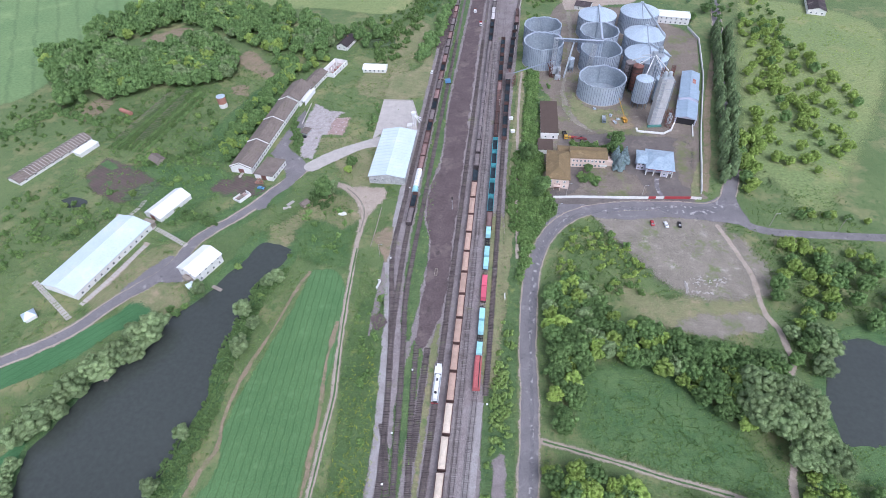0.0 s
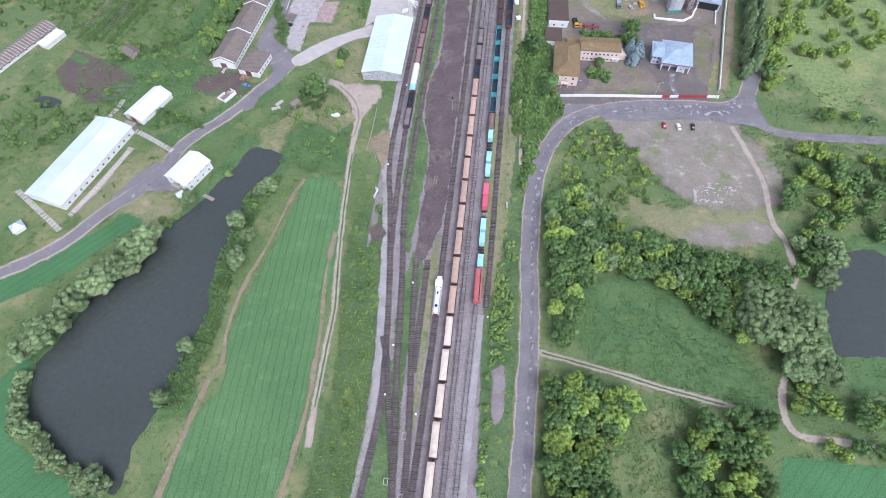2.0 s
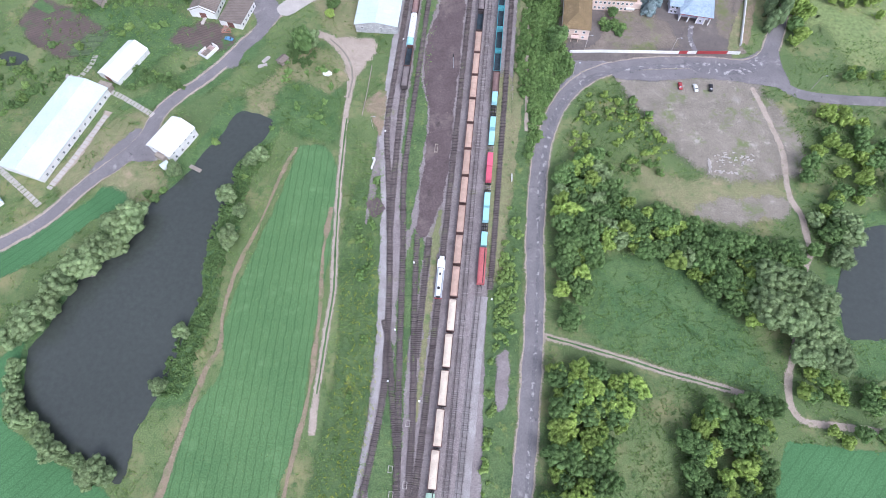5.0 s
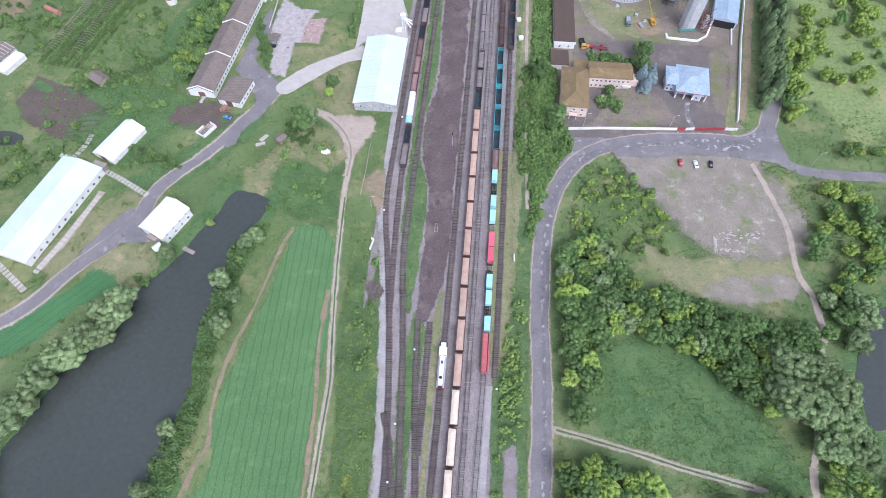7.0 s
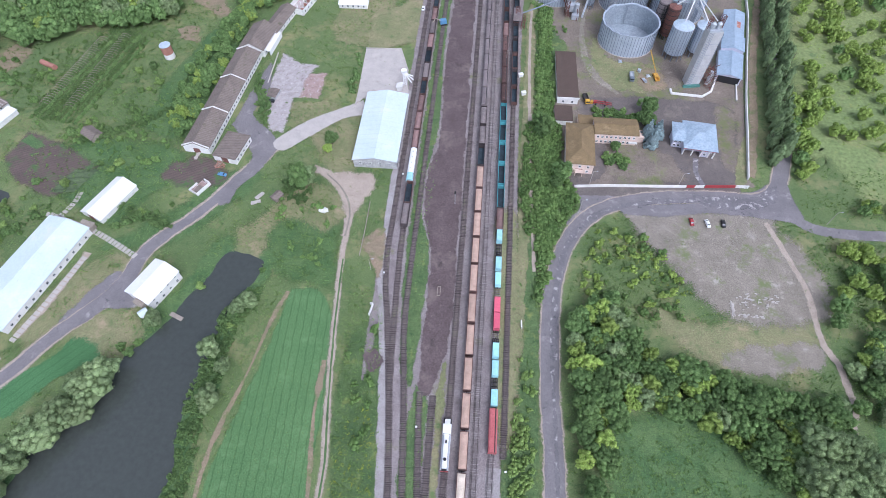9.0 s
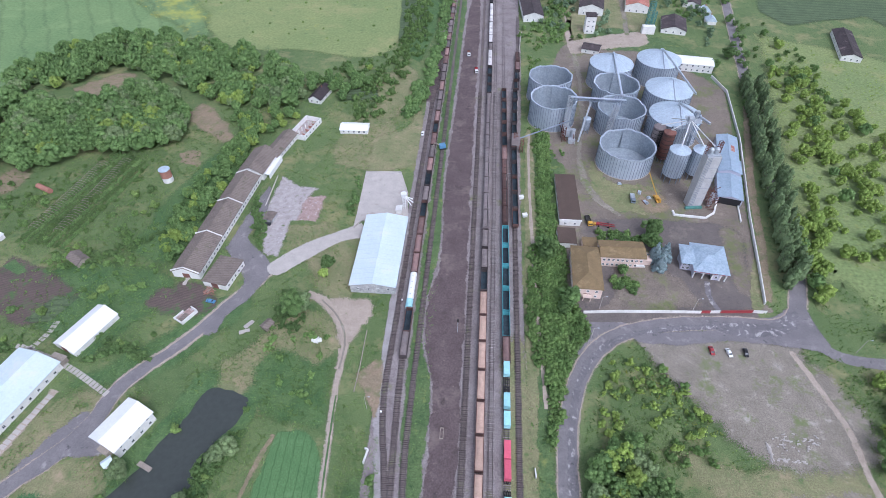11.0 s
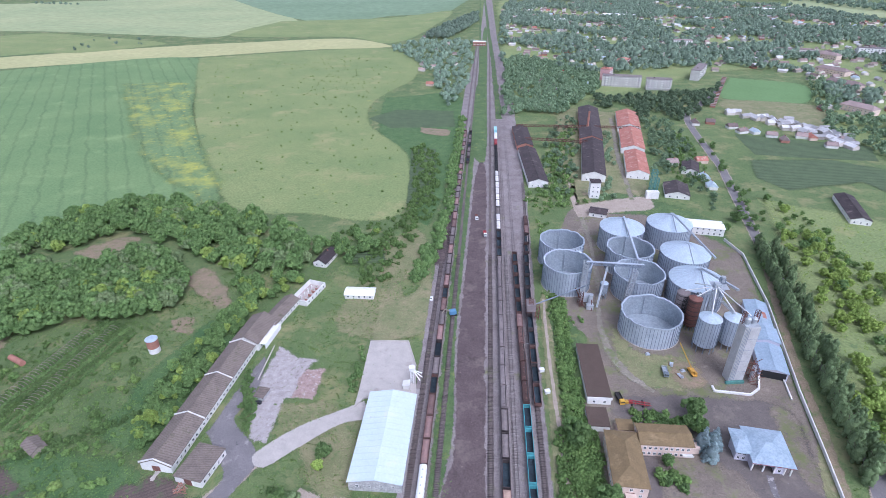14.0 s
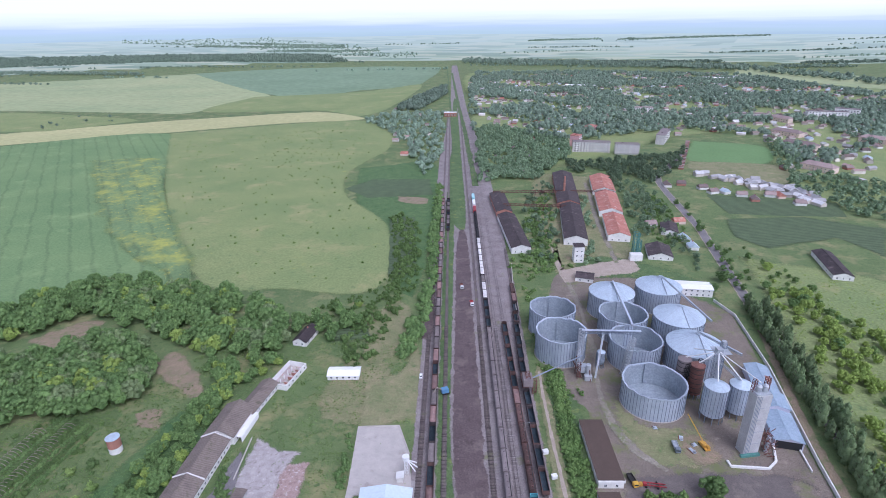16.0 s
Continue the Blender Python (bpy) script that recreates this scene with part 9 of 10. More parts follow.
# pond willows
for x, y in [(-169.3, 76.8), (-166.7, 81.1), (-164.1, 86.2), (-160.3, 89.8), (-160.6, 95.5), (-157.3, 98.9), (-156, 105.3), (-155.4, 110.7), (-149.8, 112.4), (-148.7, 117.4), (-142.1, 116.6), (-140.9, 122.6), (-139.2, 128.3), (-138.8, 132.8), (-144.5, 126.9), (-150.7, 107.2), (-163.7, 82.1)]:
    plant("willow", x + 2.8, y - 2.2, trng.uniform(1.2, 1.6), "bank willows")
for x, y in [(-102.5, 83.3), (-93, 136.6), (-99.8, 143.1), (-94.5, 161.9), (-91.2, 164.8), (-94.8, 121.8), (-94.7, 124.8), (-105, 62.1), (-126.5, 153.5)]:
    plant("willow", x, y, trng.uniform(0.8, 1.15), "bank willows")
for x, y in [(-161.4, 64), (-160.7, 58.9), (-157.4, 53.8), (-154.4, 48.8), (-149.8, 45), (-147.3, 46.3), (-142.6, 42.3), (-140.1, 39.9), (-135.1, 36.4), (-131.8, 34.7), (-126.3, 34.3), (-121.7, 30.9), (-118, 32.2), (-114.3, 30.7), (-120, 29.2)]:
    plant("willow", x, y, trng.uniform(0.6, 1.05), "bank willows")
for x, y in [(-132.7, 140.1), (-136.4, 142), (-114.2, 171.1), (-128.7, 153.1), (-130.4, 144.3), (-90.3, 181.1), (-96.4, 154.4), (-100.2, 156.8)]:
    bush(x, y, trng.uniform(0.8, 1.3))
# right-hand thicket, near grove, willows
grove([(40.2, 163), (46.9, 177.2), (58.7, 179.4), (64.6, 165.7), (70, 151.3), (89.2, 151.6), (93.4, 146.3), (114.1, 144.1), (122.5, 139.4), (138.6, 140.9), (137.8, 125.3), (128.4, 109.8), (116.8, 104.1), (108, 109), (97.5, 120.2), (87.1, 128.2), (69.2, 134.4), (57.5, 132), (53.7, 117.3), (47.9, 102), (46.5, 98), (41.5, 98), (40.3, 128.6)], 5.3, {"oak": 6, "bright": 1.2, "willow": 0.6}, 0.85, 1.25, "thicket trees")
grove([(38.5, 84), (56.4, 84.5), (70.6, 79), (72.2, 73.5), (63.7, 64.6), (62.2, 53), (59.6, 38), (56.4, 24.6), (37.4, 22.1), (38.2, 59.6)], 5.0, {"bright": 4, "oak": 3}, 0.85, 1.25, "roadside trees", 0.93)
grove([(84.2, 62.8), (94.5, 75.8), (104.8, 78.9), (116.6, 78), (121.5, 72.5), (116.2, 58.5), (110.8, 43.3), (105, 29.7), (78.1, 26.9), (81.6, 45.9)], 5.4, {"oak": 4, "bright": 2}, 0.8, 1.2, "roadside trees", 0.9)
grove([(129.3, 90), (145.6, 90.5), (160, 84.6), (166.3, 79.2), (157.8, 76.3), (137.3, 80.3), (128.7, 81.5)], 6.0, {"bright": 3, "oak": 3}, 0.6, 0.95, "track shrubs", loose=True)
grove([(129.6, 71.5), (156.5, 71.3), (167.3, 69.5), (155.3, 66.8), (130.6, 66.7)], 5.5, {"bright": 2, "oak": 3}, 0.5, 0.75, "track shrubs", loose=True)
grove([(153.7, 206.1), (194.6, 209.7), (206, 187.7), (196.8, 157.3), (164.9, 157.1), (147.8, 152.8), (144.8, 172.9)], 8.5, {"oak": 3, "bright": 2}, 0.6, 1.0, "meadow trees", 0.7, loose=True)
grove([(143.7, 155.2), (163.2, 159.8), (162.8, 148.6), (150.6, 134.2), (141.6, 133.3)], 7.0, {"willow": 3, "oak": 2}, 0.9, 1.3, "bank trees")
for x, y in [(132, 122.9), (122.6, 124.5), (119.4, 112), (128.1, 108.2), (138.1, 116.2), (137.2, 102.3), (140.9, 96.1), (132.2, 97.4)]:
    plant("big_willow", x, y, trng.uniform(0.75, 1.05), "old willows")
# poplars beside the yard wall
for (x0, y0), (x1, y1) in (([(142.5, 260.1), (180.3, 454.6)]), ([(148.3, 264.7), (186.6, 447.1)])):
    n = 40
    for i in range(n):
        plant("poplar", x0 + (x1 - x0) * i / (n - 1) + trng.uniform(-1.2, 1.2), y0 + (y1 - y0) * i / (n - 1) + trng.uniform(-1.0, 1.0), trng.uniform(0.72, 1.15), "poplar row")
# bright shrubs right of the road
grove([(215.8, 534.2), (232, 505.3), (240.8, 445.7), (248, 397), (253.9, 356.5), (202.7, 259.3), (192.9, 276.2), (177.8, 282.6), (164.4, 289.5), (179, 350.9), (197.7, 442.5)], 8.0, {"bright": 6, "oak": 0.8}, 0.45, 1.05, "field shrubs", 0.5, loose=True)
grove([(231.2, 515), (220.3, 452.1), (211.5, 375.9), (217.8, 333.3), (204.4, 304.9), (195.1, 336.6), (198.2, 393.3)], 6.5, {"bright": 7, "oak": 0.6}, 0.6, 1.05, "field shrubs", 0.75, loose=True)
grove([(160.7, 313.4), (173.7, 305.5), (166.8, 275.8), (151.6, 244.5), (152.6, 274.7)], 6.5, {"bright": 6, "oak": 1}, 0.7, 1.1, "field shrubs", 0.7, loose=True)
grove([(165.1, 232.5), (192, 229.6), (209.6, 227.7), (211.3, 232.8), (191.9, 236.3), (171.7, 238.2)], 5.5, {"oak": 3, "bright": 2}, 0.45, 0.7, "hedge shrubs", loose=True)
grove([(155, 212), (174.9, 212.1), (174.4, 201.3), (157.8, 203)], 6.0, {"bright": 2, "oak": 1}, 0.7, 0.9, "field shrubs", loose=True)
# yard trees
for px, kind, s in zip([(30.3, 271.5), (181.7, 494.7), (166, 475.4), (-83.8, 229.1), (-80.9, 232.5), (-74.9, 257.3), (-75.8, 251.8)], ("oak", "oak", "oak", "oak", "willow", "oak", "bright"), (1.1, 1.2, 1.0, 1.5, 1.2, 0.9, 0.8)):
    plant(kind, *px, s)
for px, kind, s in zip([(84.9, 291.3), (83.8, 283), (81.3, 285.4), (85.7, 280.2), (82.9, 273.7), (87.8, 274.7), (84.7, 268.3), (66.3, 264.2), (38.9, 243.2), (36.6, 238.5), (30.9, 272.5), (29.8, 277.4)], ("oak", "oak", "oak", "oak", "spruce", "spruce", "spruce", "oak", "oak", "oak", "oak", "oak"), (1.35, 1.0, 0.8, 0.7, 1.15, 1.25, 1.05, 0.75, 1.35, 0.95, 1.35, 1.1)):
    plant(kind, *px, s)
for x, y in scatter([(58.7, 295.9), (68, 292.5), (80.7, 288.7), (79.4, 283.4), (66.4, 284.8), (57.8, 287.2)], 2.9, trng, 0.95):
    bush(x, y, trng.uniform(0.9, 1.5), (1, 2, 3))
for x, y in scatter([(60.8, 259.6), (65.4, 260.6), (72.3, 256.6), (70.8, 252.2), (65.9, 251.9), (61.2, 254.7)], 2.6, trng, 0.95):
    bush(x, y, trng.uniform(0.9, 1.5), (1, 2, 3))
# hedges and weeds as growth nobody could count
thicket("undergrowth", "dense bright shrubs between siding and yard wall", T_BUSH, [(27, 175), (33, 190), (38, 235), (37.5, 290), (36, 350), (38, 380), (31, 385), (28.5, 330), (27.5, 250)], 2.3, 0.8, 1.5, "leaf_weed")
thicket("undergrowth", "yellow-green shrubs between siding and road", T_BUSH, [(15.5, 30), (18.2, 30), (18.6, 64), (18.6, 90), (24.5, 92), (26, 150), (20, 150), (16, 92)], 2.4, 0.5, 1.2, "leaf_shrub", 0.6)
thicket("undergrowth", "low shrubs along the shore", T_BUSH, [(-106.9, 59), (-105.5, 76.4), (-100.5, 90.9), (-101.1, 103.6), (-103.1, 114.3), (-103.9, 128.9), (-102.6, 146.8), (-102.2, 160.8), (-94, 170.9), (-88, 175.3), (-88.8, 163.9), (-93.6, 152.7), (-93.6, 129.9), (-94.6, 112.3), (-93.3, 96.6), (-94.5, 77.5), (-95.5, 60.2)], 1.7, 0.35, 0.8, "leaf_oak", 0.95)
thicket("undergrowth", "bushes along the far railway", T_BUSH, [(-58, 402.2), (-48.5, 443.4), (-43, 495.3), (-42.8, 620.3), (-40.5, 758.7), (-35.7, 758.6), (-35, 590), (-36.8, 476.5), (-41.6, 421.6), (-51.8, 390.2)], 4.5, 1.2, 2.6, "leaf_oak", 0.9)
thicket("undergrowth", "bushes round the allotments", T_BUSH, [(-95.1, 415.1), (-73.5, 476.8), (-67.9, 505.6), (-88.1, 654.8), (-76.3, 654.6), (-53.9, 620.5), (-49.5, 495.4), (-61.9, 443.5), (-70.2, 390.3), (-81.7, 379.1)], 5.2, 0.7, 2.2, "leaf_weed", 0.7)
thicket("undergrowth", "weeds among the silos", T_BUSH, [(27, 491.7), (41.7, 482.8), (43.4, 455.4), (29, 454.5), (32.4, 375), (45.8, 372.9), (46.6, 353.1), (29.5, 341.6), (25.9, 380.8)], 4.0, 0.6, 1.2, "leaf_weed", 0.5)
thicket("undergrowth", "weeds between the works sheds", T_BUSH, [(26.3, 537.5), (57.4, 525.8), (62.8, 588.6), (58.3, 652.3), (45.6, 618.9), (49.3, 549.2)] + [(84.7, 514.7), (106.8, 588), (118.7, 688.9), (112.6, 689), (95.9, 574.3)][:1], 5.0, 0.8, 1.8, "leaf_weed", 0.6)
thicket("weed", "tufts of weeds and tall grass", T_WEED, [(-43.2, 8.5), (-42.5, 52.9), (-42.7, 88), (-48.3, 128.4), (-50.6, 173.2), (-37.4, 174.4), (-28.8, 103.9), (-26.1, 69.2), (-22.5, 10.6)], 1.15, 0.6, 1.6, "leaf_weed", 0.8, 0.06)
thicket("weed", "yellow flowering weeds", T_WEED, [(-44.2, 21.9), (-41.4, 53), (-45.8, 107.4), (-40.5, 129.1), (-33.6, 124.3), (-27.1, 69.1), (-23.8, 23.9)], 2.2, 0.6, 1.8, "leaf_yellow", 0.7, 0.06)
thicket("weed", "tufts of meadow weeds", T_WEED, [(55.6, 129.7), (88.5, 135.3), (104.9, 116.3), (117.8, 98.5), (121.5, 81.3), (89, 86.8), (57.2, 95.1), (50.8, 111.3)], 1.7, 0.5, 1.9, "leaf_weed", 0.75, 0.06, None, 16.0)
thicket("weed", "tufts of meadow weeds", T_WEED, [(65.6, 84.6), (106.7, 77.8), (91.2, 66), (82.7, 34.7), (61.8, 32.6), (70.9, 64)], 1.6, 0.7, 1.8, "leaf_weed", 0.7, 0.06)
thicket("weed", "tufts of verge weeds", T_WEED, [(38.9, 176.8), (51.4, 218.2), (67.5, 222.9), (81.3, 201.2), (91.9, 184), (73.9, 174), (58.8, 161.8), (44.3, 150.1)], 1.8, 0.7, 2.2, "leaf_weed", 0.7, 0.06)
thicket("weed", "yellow flowering verge weeds", T_WEED, [(53.9, 215), (70, 219.7), (79.1, 204.1), (91.9, 184), (82.2, 184.7), (68.1, 194)], 2.2, 0.7, 2.2, "leaf_yellow", 0.5, 0.06)
thicket("weed", "tufts between the shunting tracks", T_WEED, [(-29, 250), (-21, 250), (-20, 180), (-19, 135), (-13, 120), (-12, 60), (-14, 30), (-20, 30), (-20, 80), (-23, 130)], 1.5, 0.5, 1.4, "leaf_weed", 0.5, 0.28)
thicket("weed", "tufts in the lawn by the lane", T_WEED, [(-119.4, 194.4), (-98.8, 219.9), (-79.7, 236.1), (-60, 205.8), (-59.5, 174.5), (-77.7, 176), (-91.5, 190.3)], 1.7, 0.7, 2.0, "leaf_weed", 0.7, 0.06)
thicket("weed", "tufts in the farm meadow", T_WEED, [(-224, 230.2), (-214.7, 260.5), (-195, 311.5), (-143.2, 250.4), (-144.8, 222.9), (-165, 197.8), (-190.2, 180.2)], 2.2, 0.8, 2.4, "leaf_weed", 0.5, 0.06)
thicket("weed", "tufts in the pasture by the wood", T_WEED, [(-285.1, 320.6), (-238.3, 329.6), (-192.6, 369.1), (-160, 371.5), (-179, 312.7), (-209.4, 277.5), (-248.3, 266.2)], 2.4, 0.8, 2.4, "leaf_weed", 0.6, 0.06)
thicket("weed", "tufts in the shrubby pasture", T_WEED, [(219.3, 541.3), (312.7, 464.4), (206, 262), (177.3, 277.8), (166.3, 305.3)], 2.6, 0.8, 2.4, "leaf_bright", 0.3, 0.06)
thicket("weed", "tufts in the meadow by the parking ground", T_WEED, [(146.3, 212.8), (207.8, 217.8), (192.9, 173), (154.7, 167.1), (149.3, 183)], 2.0, 0.8, 2.4, "leaf_weed", 0.7, 0.06)
thicket("undergrowth", "dense bright shrubs between office, siding and road", T_BUSH, [(23.1, 278), (41, 283.4), (38.7, 246.3), (44.7, 236.9), (47.4, 227.9), (37.5, 212.8), (31.3, 199.1), (22, 208.9), (19.4, 235.1)], 2.3, 0.7, 1.5, "leaf_weed", 0.85)
thicket("undergrowth", "yellow-green bushes inside the road bend", T_BUSH, [(51.3, 214.8), (67.4, 221.1), (79.4, 207.3), (91.9, 184), (73.9, 174), (57.6, 184.1), (45, 177.3)], 3.6, 0.6, 1.3, "leaf_bright", 0.4)
thicket("weed", "yellow flowers by the track", T_WEED, [(-41.9, 63.1), (-34.8, 95.6), (-36.4, 132.4), (-26, 86.9), (-24, 52.5), (-31.6, 32.7)], 1.5, 0.7, 1.7, "leaf_yellow", 0.4, 0.06)
# grass tufts and low herbs over all the near turf, off the hard ground
HBOX = [(min(p[0] for p in h_), max(p[0] for p in h_), min(p[1] for p in h_), max(p[1] for p in h_), h_) for h_ in HARD]


def turf_mesh(name, label, key, pts, gap, smin, smax, seed, cut, size=0.24, n=5):
    rng_ = random.Random(seed)
    temps = [leaf_cloud(np.random.default_rng(seed + i), [(0, 0, 0.1)], [0.45], n, size, 0.5) for i in range(3)]
    vs, qs, k = [], [], 0
    for x, y in scatter(pts, gap, rng_):
        if noise.noise((x / 11, y / 11, seed)) + 0.8 * noise.noise((x / 3.6, y / 3.6, seed + 5)) < cut:
            continue
        if any(a <= x <= b and c <= y <= d and inside(x, y, h_) for a, b, c, d, h_ in HBOX):
            continue
        v, q = rng_.choice(temps)
        vs.append(v * rng_.uniform(smin, smax) + np.array((x, y, 0.06)))
        qs.append(q + k)
        k += len(v)
    return solid(name, quad_mesh(name, np.concatenate(vs), np.concatenate(qs), M[key]), None, label, "plants", kind="stuff")


TURF_A = [(-255, 120), (-250, 330), (-190, 400), (-90, 420), (-44, 400), (-42, 200), (-24, 0), (-100, 0), (-160, 20), (-205, 95)]
TURF_B = [(14, 0), (20, 200), (48, 236), (150, 262), (205, 262), (205, 215), (200, 60), (150, 0)]
for seed, key, text, cut, gap in ((3, "leaf_weed", "tufts of green grass and herbs", 0.0, 1.75), (14, "leaf_shrub", "pale tufts of long grass", 0.22, 2.0), (25, "leaf_oak", "dark tufts of nettles and dock", 0.42, 2.0)):
    for outline in (TURF_A, TURF_B):
        turf_mesh("turf", text, key, outline, gap, 0.7, 2.0, seed, cut)

# far trees
thicket("town_tree", "leafy trees among the town's houses", T_TREE, [(11.1, 839.3), (22.5, 1101.7), (51.7, 1157), (168.5, 1044.4), (149.1, 900.6), (93.9, 807.8), (47.5, 781.9)], 9.5, 0.8, 1.5, "leaf_town", 0.85)
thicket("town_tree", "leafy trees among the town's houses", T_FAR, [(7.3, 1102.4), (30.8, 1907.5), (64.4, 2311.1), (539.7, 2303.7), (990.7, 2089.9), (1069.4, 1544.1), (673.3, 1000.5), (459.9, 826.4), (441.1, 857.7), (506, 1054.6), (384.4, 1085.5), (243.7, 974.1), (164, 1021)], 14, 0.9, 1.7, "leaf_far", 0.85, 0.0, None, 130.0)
thicket("town_tree", "trees round the flats and the works", T_TREE, [(134.5, 867.1), (181.2, 865.7), (308.7, 913.2), (360.6, 1013.1), (277.5, 831.6), (213.7, 752.7), (209.4, 804.7), (170.2, 753.7), (173.5, 834.6), (130.2, 806.8)], 9, 0.8, 1.3, "leaf_town", 0.8)
thicket("town_tree", "trees and shrubs along the far road", T_TREE, [(173.6, 719.1), (213.7, 752.7), (197.2, 668), (186.2, 573.2), (178.2, 513.8), (167.1, 513.9), (168.7, 573.4), (157.4, 617.2)], 9, 0.4, 0.9, "leaf_town", 0.6)
thicket("town_tree", "shrubs along the far road's verge", T_TREE, [(217.4, 707.4), (229.6, 682.7), (208.6, 572.9), (194.1, 475), (180.8, 414.3), (170.4, 414.3), (186.5, 493.6), (211.4, 616.4)], 8, 0.45, 0.85, "leaf_oak", 0.6)
thicket("town_tree", "trees round the works", T_TREE, [(68.9, 756.1), (98.1, 767.8), (81.2, 618.4), (62, 525.7), (41.3, 525.9), (40.1, 619)], 8, 0.35, 0.85, "leaf_town", 0.45)
thicket("undergrowth", "weeds and shrubs round the works", T_BUSH, [(22.9, 526.1), (41.2, 561.8), (52.5, 652.4), (96, 755.5), (60.1, 514.9), (32.8, 494.8)], 5, 0.7, 1.8, "leaf_weed", 0.6)
thicket("town_tree", "trees between the works halls", T_TREE, [(85.4, 525.5), (96.4, 525.4), (109.4, 588), (124.8, 688.7), (124.3, 720.2), (107.5, 651.4), (99, 588.1)], 7, 0.4, 0.8, "leaf_town", 0.7)
thicket("town_tree", "trees behind the works halls", T_TREE, [(173.5, 753.6), (204.2, 765.2), (191.3, 668.1), (144.5, 560.6), (138.7, 573.8), (154.2, 633.5)], 8, 0.4, 0.9, "leaf_town", 0.6)
thicket("town_tree", "trees along the railway by the works", T_TREE, [(7.5, 757.6), (33.4, 782.3), (89.7, 780.8), (98.3, 836.8), (14.9, 839.2)], 8.5, 0.6, 1.1, "leaf_town", 0.8)
thicket("undergrowth", "garden rows and shrubs by the road", T_BUSH, [(199.5, 729.6), (210, 687), (194.2, 586.9), (164, 560.4), (162.8, 617.1)], 5, 0.7, 1.6, "leaf_weed", 0.5)
thicket("field_bush", "small shrubs all over the meadow", T_BUSH, [(-500.9, 1047.8), (-339.8, 1134.8), (-199.8, 1187.6), (-132.5, 988.2), (-151.5, 761.4), (-92.9, 621.1), (-80.7, 500.6), (-153.2, 491.3), (-230.1, 517.5), (-374.3, 766.7)], 15, 0.3, 0.8, "leaf_shrub", 0.3)
thicket("field_bush", "shrubs along the meadow's edge", T_BUSH, [(-118.9, 455.6), (-90.3, 476.9), (-68.9, 516), (-62.6, 495.5), (-81.3, 443.6), (-95.1, 415.1)], 5, 0.6, 1.6, "leaf_weed", 0.5)
thicket("town_tree", "trees beside the football field", T_TREE, [(474.7, 986.5), (508.3, 1007.2), (435.6, 798.5), (487.9, 746.1), (391.3, 613.6), (377.4, 664.7), (372.2, 737.1)], 11, 0.7, 1.3, "leaf_town", 0.75)
thicket("town_tree", "shrubs right of the far road", T_TREE, [(207.7, 559.9), (231.9, 559.6), (241.3, 493.1), (241, 442.1), (238.6, 389.9), (206.3, 389.9), (211.2, 442.2), (198.1, 475)], 10, 0.4, 0.8, "leaf_weed", 0.5)
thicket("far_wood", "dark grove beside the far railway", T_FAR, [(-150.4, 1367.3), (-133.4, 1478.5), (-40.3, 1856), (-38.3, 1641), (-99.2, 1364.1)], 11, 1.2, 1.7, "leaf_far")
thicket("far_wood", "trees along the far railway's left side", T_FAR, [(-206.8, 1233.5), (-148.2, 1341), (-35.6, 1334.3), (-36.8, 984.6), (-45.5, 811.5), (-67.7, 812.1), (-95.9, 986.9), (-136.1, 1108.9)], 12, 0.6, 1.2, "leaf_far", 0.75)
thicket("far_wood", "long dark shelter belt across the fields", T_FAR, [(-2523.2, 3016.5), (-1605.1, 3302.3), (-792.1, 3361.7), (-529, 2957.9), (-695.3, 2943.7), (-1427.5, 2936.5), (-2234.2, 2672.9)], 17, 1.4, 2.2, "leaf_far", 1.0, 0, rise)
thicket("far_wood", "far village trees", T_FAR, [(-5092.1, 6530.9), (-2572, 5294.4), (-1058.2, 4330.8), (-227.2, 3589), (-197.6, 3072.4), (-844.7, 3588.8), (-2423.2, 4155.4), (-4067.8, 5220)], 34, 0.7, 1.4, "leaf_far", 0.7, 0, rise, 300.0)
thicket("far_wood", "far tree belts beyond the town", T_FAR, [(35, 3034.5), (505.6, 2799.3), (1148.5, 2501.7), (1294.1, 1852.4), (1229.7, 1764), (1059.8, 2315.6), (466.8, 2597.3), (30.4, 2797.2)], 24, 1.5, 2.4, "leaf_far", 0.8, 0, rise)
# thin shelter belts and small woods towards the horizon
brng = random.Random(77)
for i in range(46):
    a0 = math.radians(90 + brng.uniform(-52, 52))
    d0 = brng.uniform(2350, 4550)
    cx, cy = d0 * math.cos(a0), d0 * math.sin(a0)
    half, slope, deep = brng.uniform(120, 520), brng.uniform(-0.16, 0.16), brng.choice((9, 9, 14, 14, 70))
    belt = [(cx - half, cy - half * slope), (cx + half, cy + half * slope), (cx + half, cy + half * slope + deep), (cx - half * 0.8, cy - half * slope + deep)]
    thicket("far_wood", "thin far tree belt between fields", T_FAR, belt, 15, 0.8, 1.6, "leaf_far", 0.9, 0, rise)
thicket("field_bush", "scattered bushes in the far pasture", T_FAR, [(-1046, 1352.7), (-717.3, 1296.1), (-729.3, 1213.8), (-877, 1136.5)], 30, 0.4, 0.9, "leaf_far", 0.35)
thicket("field_bush", "scattered bushes in the meadow", T_BUSH, [(-378.8, 1092.9), (-235.2, 1141.3), (-160.1, 989.3), (-189.9, 762.3), (-247.7, 817)], 13, 0.3, 0.9, "leaf_shrub", 0.3)
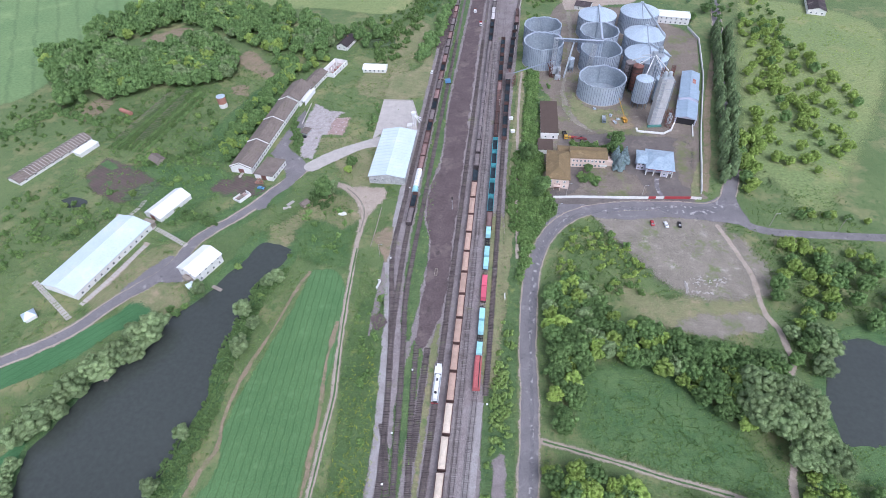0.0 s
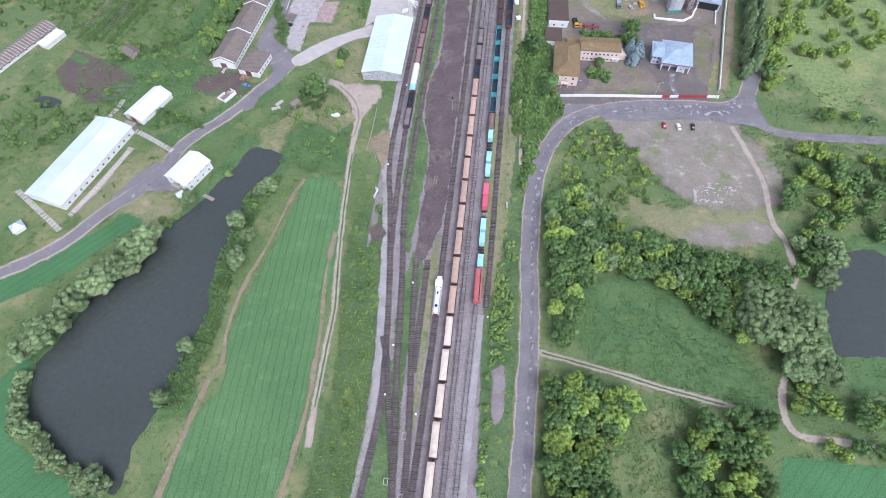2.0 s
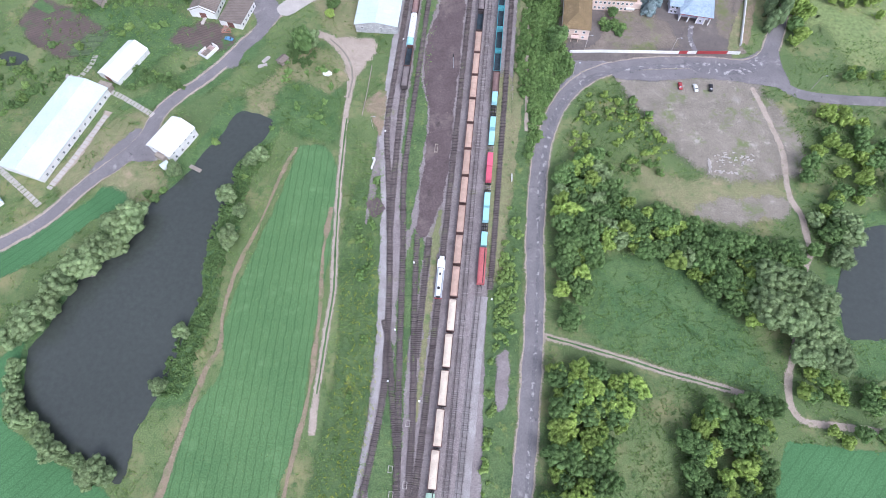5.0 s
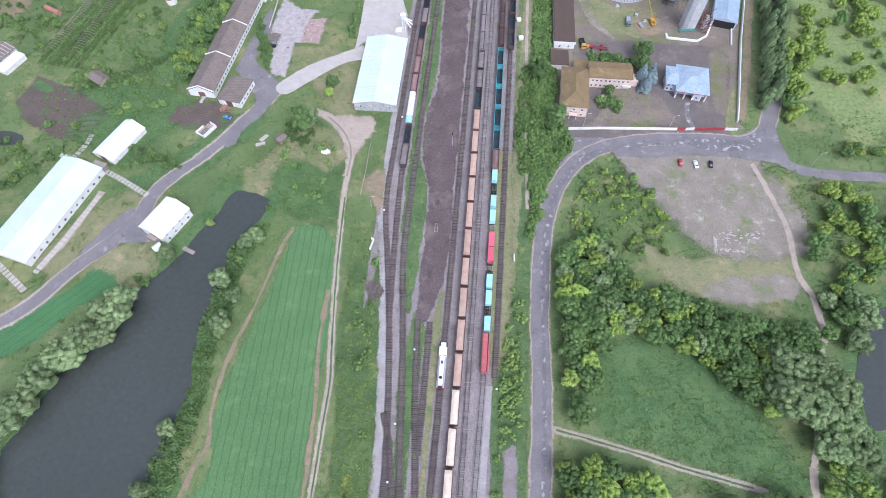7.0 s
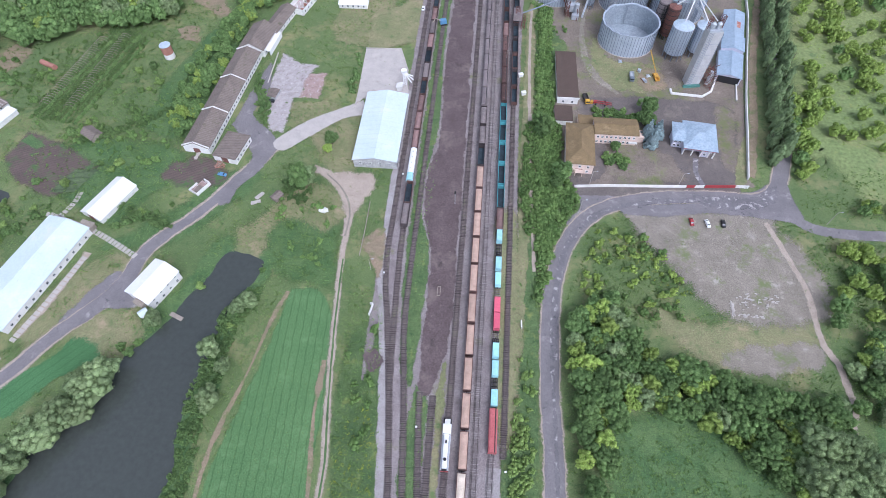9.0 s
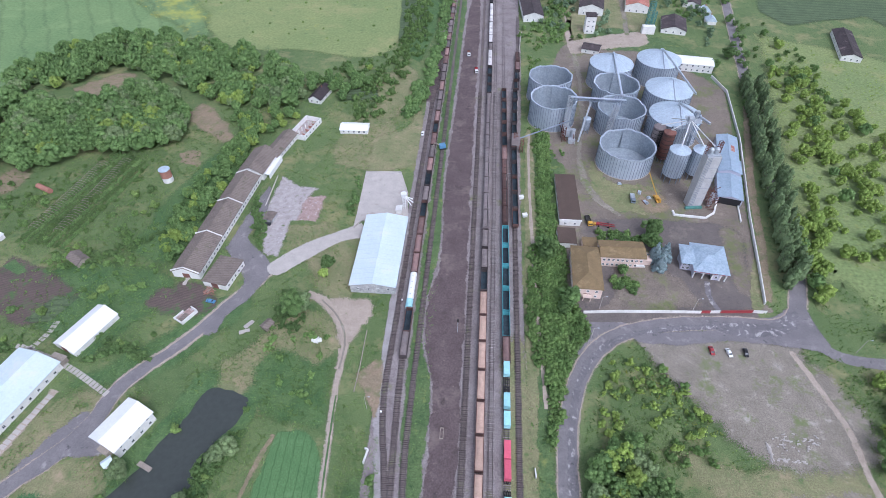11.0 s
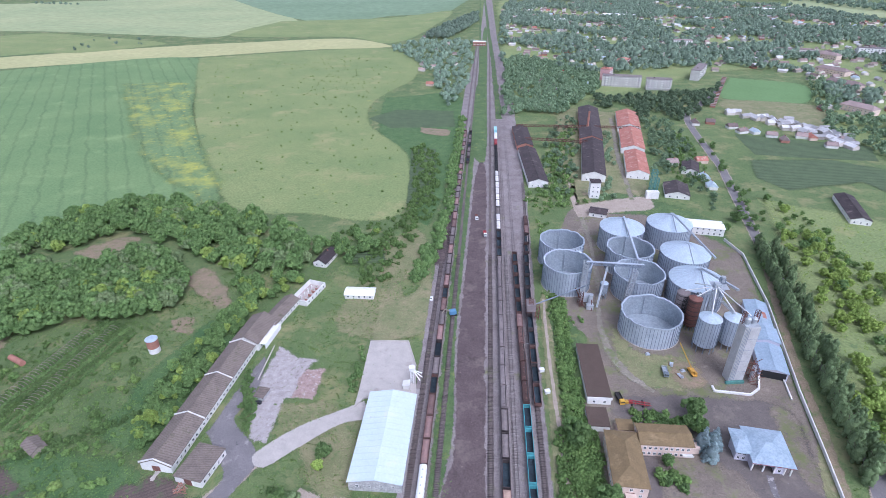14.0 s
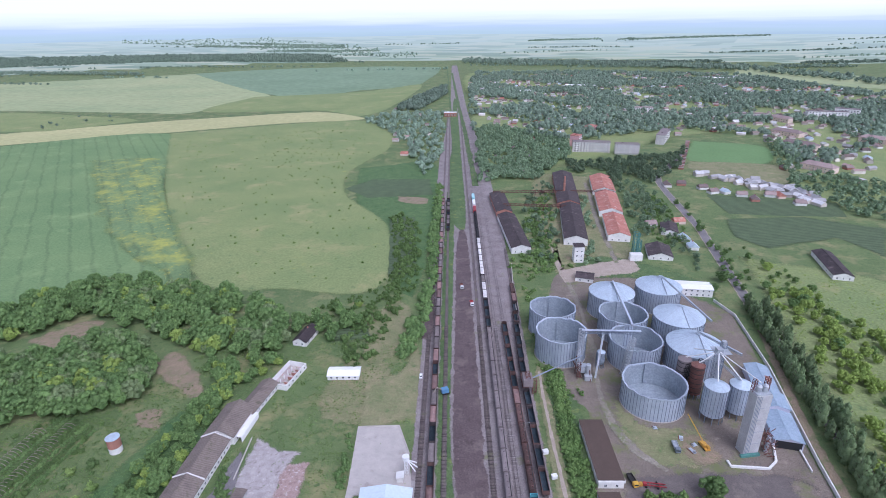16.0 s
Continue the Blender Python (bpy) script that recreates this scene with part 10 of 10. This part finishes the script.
# the woods and shrub belts as uncounted growth, one mesh for each kind of leaf
for kind, (key, temps) in T_WOOD.items():
    vs, qs, k = [], [], 0
    for pts, gap, mix, smin, smax, keep in WOODS:
        total = sum(mix.values())
        for x, y in scatter(pts, gap, trng, keep * mix.get(kind, 0) / total * 1.0) if kind in mix else ():
            v, q = trng.choice(temps)
            a, s_ = trng.uniform(0, 6.28), trng.uniform(smin, smax) * 1.12
            ca, sa = math.cos(a) * s_, math.sin(a) * s_
            w = np.stack([v[:, 0] * ca - v[:, 1] * sa + x, v[:, 0] * sa + v[:, 1] * ca + y, v[:, 2] * s_ * trng.uniform(0.85, 1.12)], axis=1)
            vs.append(w)
            qs.append(q + k)
            k += len(v)
    solid("woodland", quad_mesh("woodland", np.concatenate(vs), np.concatenate(qs), M[key]), None, {"oak": "dense dark green broadleaf wood", "bright": "yellow-green shrub trees in the fields", "willow": "grey-green trees in the wood"}[kind], "trees", kind="stuff")
# hedges and garden growth round the farm
for reg in ([(-218.6, 183.1), (-208.8, 197.2), (-198, 207.7), (-196, 205.1), (-206.5, 192.3), (-216.3, 178.5)], [(-178.3, 219), (-157.1, 208.2), (-134.7, 199.8), (-135.4, 197.7), (-157.3, 204.7), (-178.3, 215.3)], [(-322.2, 274.7), (-302.6, 307.9), (-259.5, 293.2), (-259.6, 286.3), (-295.8, 297.5), (-315.4, 265.5)], [(-165, 197.8), (-146.7, 210.5), (-144.7, 208.9), (-162.4, 195.3)], [(-203, 250.1), (-180.7, 264.9), (-165.2, 276.8), (-163.2, 273.9), (-178.3, 260.9), (-200.4, 246.5)], [(-126.3, 306.6), (-113.3, 284.7), (-112, 268.1), (-118, 275.8), (-126.4, 297.1)], [(-92.2, 240.8), (-80.4, 239.8), (-78.1, 221.6), (-84.2, 217.6), (-92.7, 224)], [(-70.4, 287.8), (-70.3, 320.7), (-74.8, 330.8), (-73.6, 296.5)], [(-167.2, 280.5), (-165.9, 301), (-163.2, 314.7), (-158.6, 308.1), (-159.9, 288.8), (-160.6, 273.4)]):
    thicket("undergrowth", "hedge of mixed green shrubs", T_BUSH, reg, 2.6, 0.6, 1.3, "leaf_oak", 0.9)
for reg, kp in (([(-339.1, 297.8), (-318.8, 326), (-261.3, 311), (-226.3, 344.8), (-190.9, 323.7), (-198.3, 268.5), (-242.5, 277.7), (-280.7, 261.9), (-302.6, 248)], 0.35), ([(-236, 259.4), (-207.3, 287), (-171.3, 276.9), (-145.9, 233.1), (-167.4, 226.1), (-208.6, 244.1)], 0.25), ([(-272.7, 207.1), (-255.4, 223.9), (-206.5, 207.9), (-216.9, 175.6), (-236.6, 157.8)], 0.5), ([(-99.7, 223.4), (-65.1, 219.1), (-60.1, 177.4), (-85.6, 187.6)], 0.35), ([(-51.4, 148.3), (-37.7, 158.5), (-26, 80.3), (-26.6, 46.4), (-36.8, 45.4), (-42.7, 88)], 0.22), ([(83.2, 220.7), (64.5, 215.9), (45.5, 195.2), (42.5, 174.2), (56.5, 164.3), (85.1, 166.7), (91.5, 181.1)], 0.3)):
    thicket("undergrowth", "scattered shrubs and tall weeds in grass", T_BUSH, reg, 5.0, 0.5, 1.4, "leaf_weed", kp)
thicket("weed", "crop plants between the hoops", T_WEED, [(-237, 262.9), (-222.1, 342.2), (-199.8, 332.4), (-211.8, 260.7)], 1.6, 1.0, 2.4, "leaf_weed", 0.7, 0.06)
thicket("weed", "tufts in the lush bank", T_WEED, [(-97.6, 60), (-97.9, 96.2), (-99.3, 117.5), (-97.8, 148.9), (-91.1, 171.1), (-80.8, 175.9), (-81.6, 150.4), (-88.5, 130.4), (-90.2, 107.3), (-92.3, 77.8), (-91.4, 60.6)], 1.4, 0.6, 1.5, "leaf_weed", 0.7, 0.06)
thicket("weed", "row crop plants in the long field", T_WEED, [(-63.2, 137), (-55, 154), (-52.7, 128), (-53.2, 101.6), (-53.1, 77.7), (-51.7, 56.1), (-54.5, 35.9), (-57, 17.4), (-90.1, 14), (-93.2, 35.9), (-90.4, 54.4), (-82.8, 72.6), (-86.4, 88.7), (-84.1, 114.3), (-77.6, 144.5)], 2.0, 0.5, 1.0, "leaf_oak", 0.75, 0.05)

# vine rows in the farm garden
(vx0, vy0), (vx1, vy1), (wx0, wy0), (wx1, wy1) = [(-237, 262.9), (-222.1, 342.2), (-211.8, 260.7), (-199.8, 332.4)]
for i in range(8):
    t = i / 7
    p, q = (vx0 + (wx0 - vx0) * t, vy0 + (wy0 - vy0) * t), (vx1 + (wx1 - vx1) * t, vy1 + (wy1 - vy1) * t)
    thicket("vine_row", "row of green vines in the farm garden", T_BUSH, [(p[0] - 0.7, p[1]), (p[0] + 0.7, p[1]), (q[0] + 0.7, q[1]), (q[0] - 0.7, q[1])], 0.9, 0.35, 0.65, "leaf_oak", 0.9)
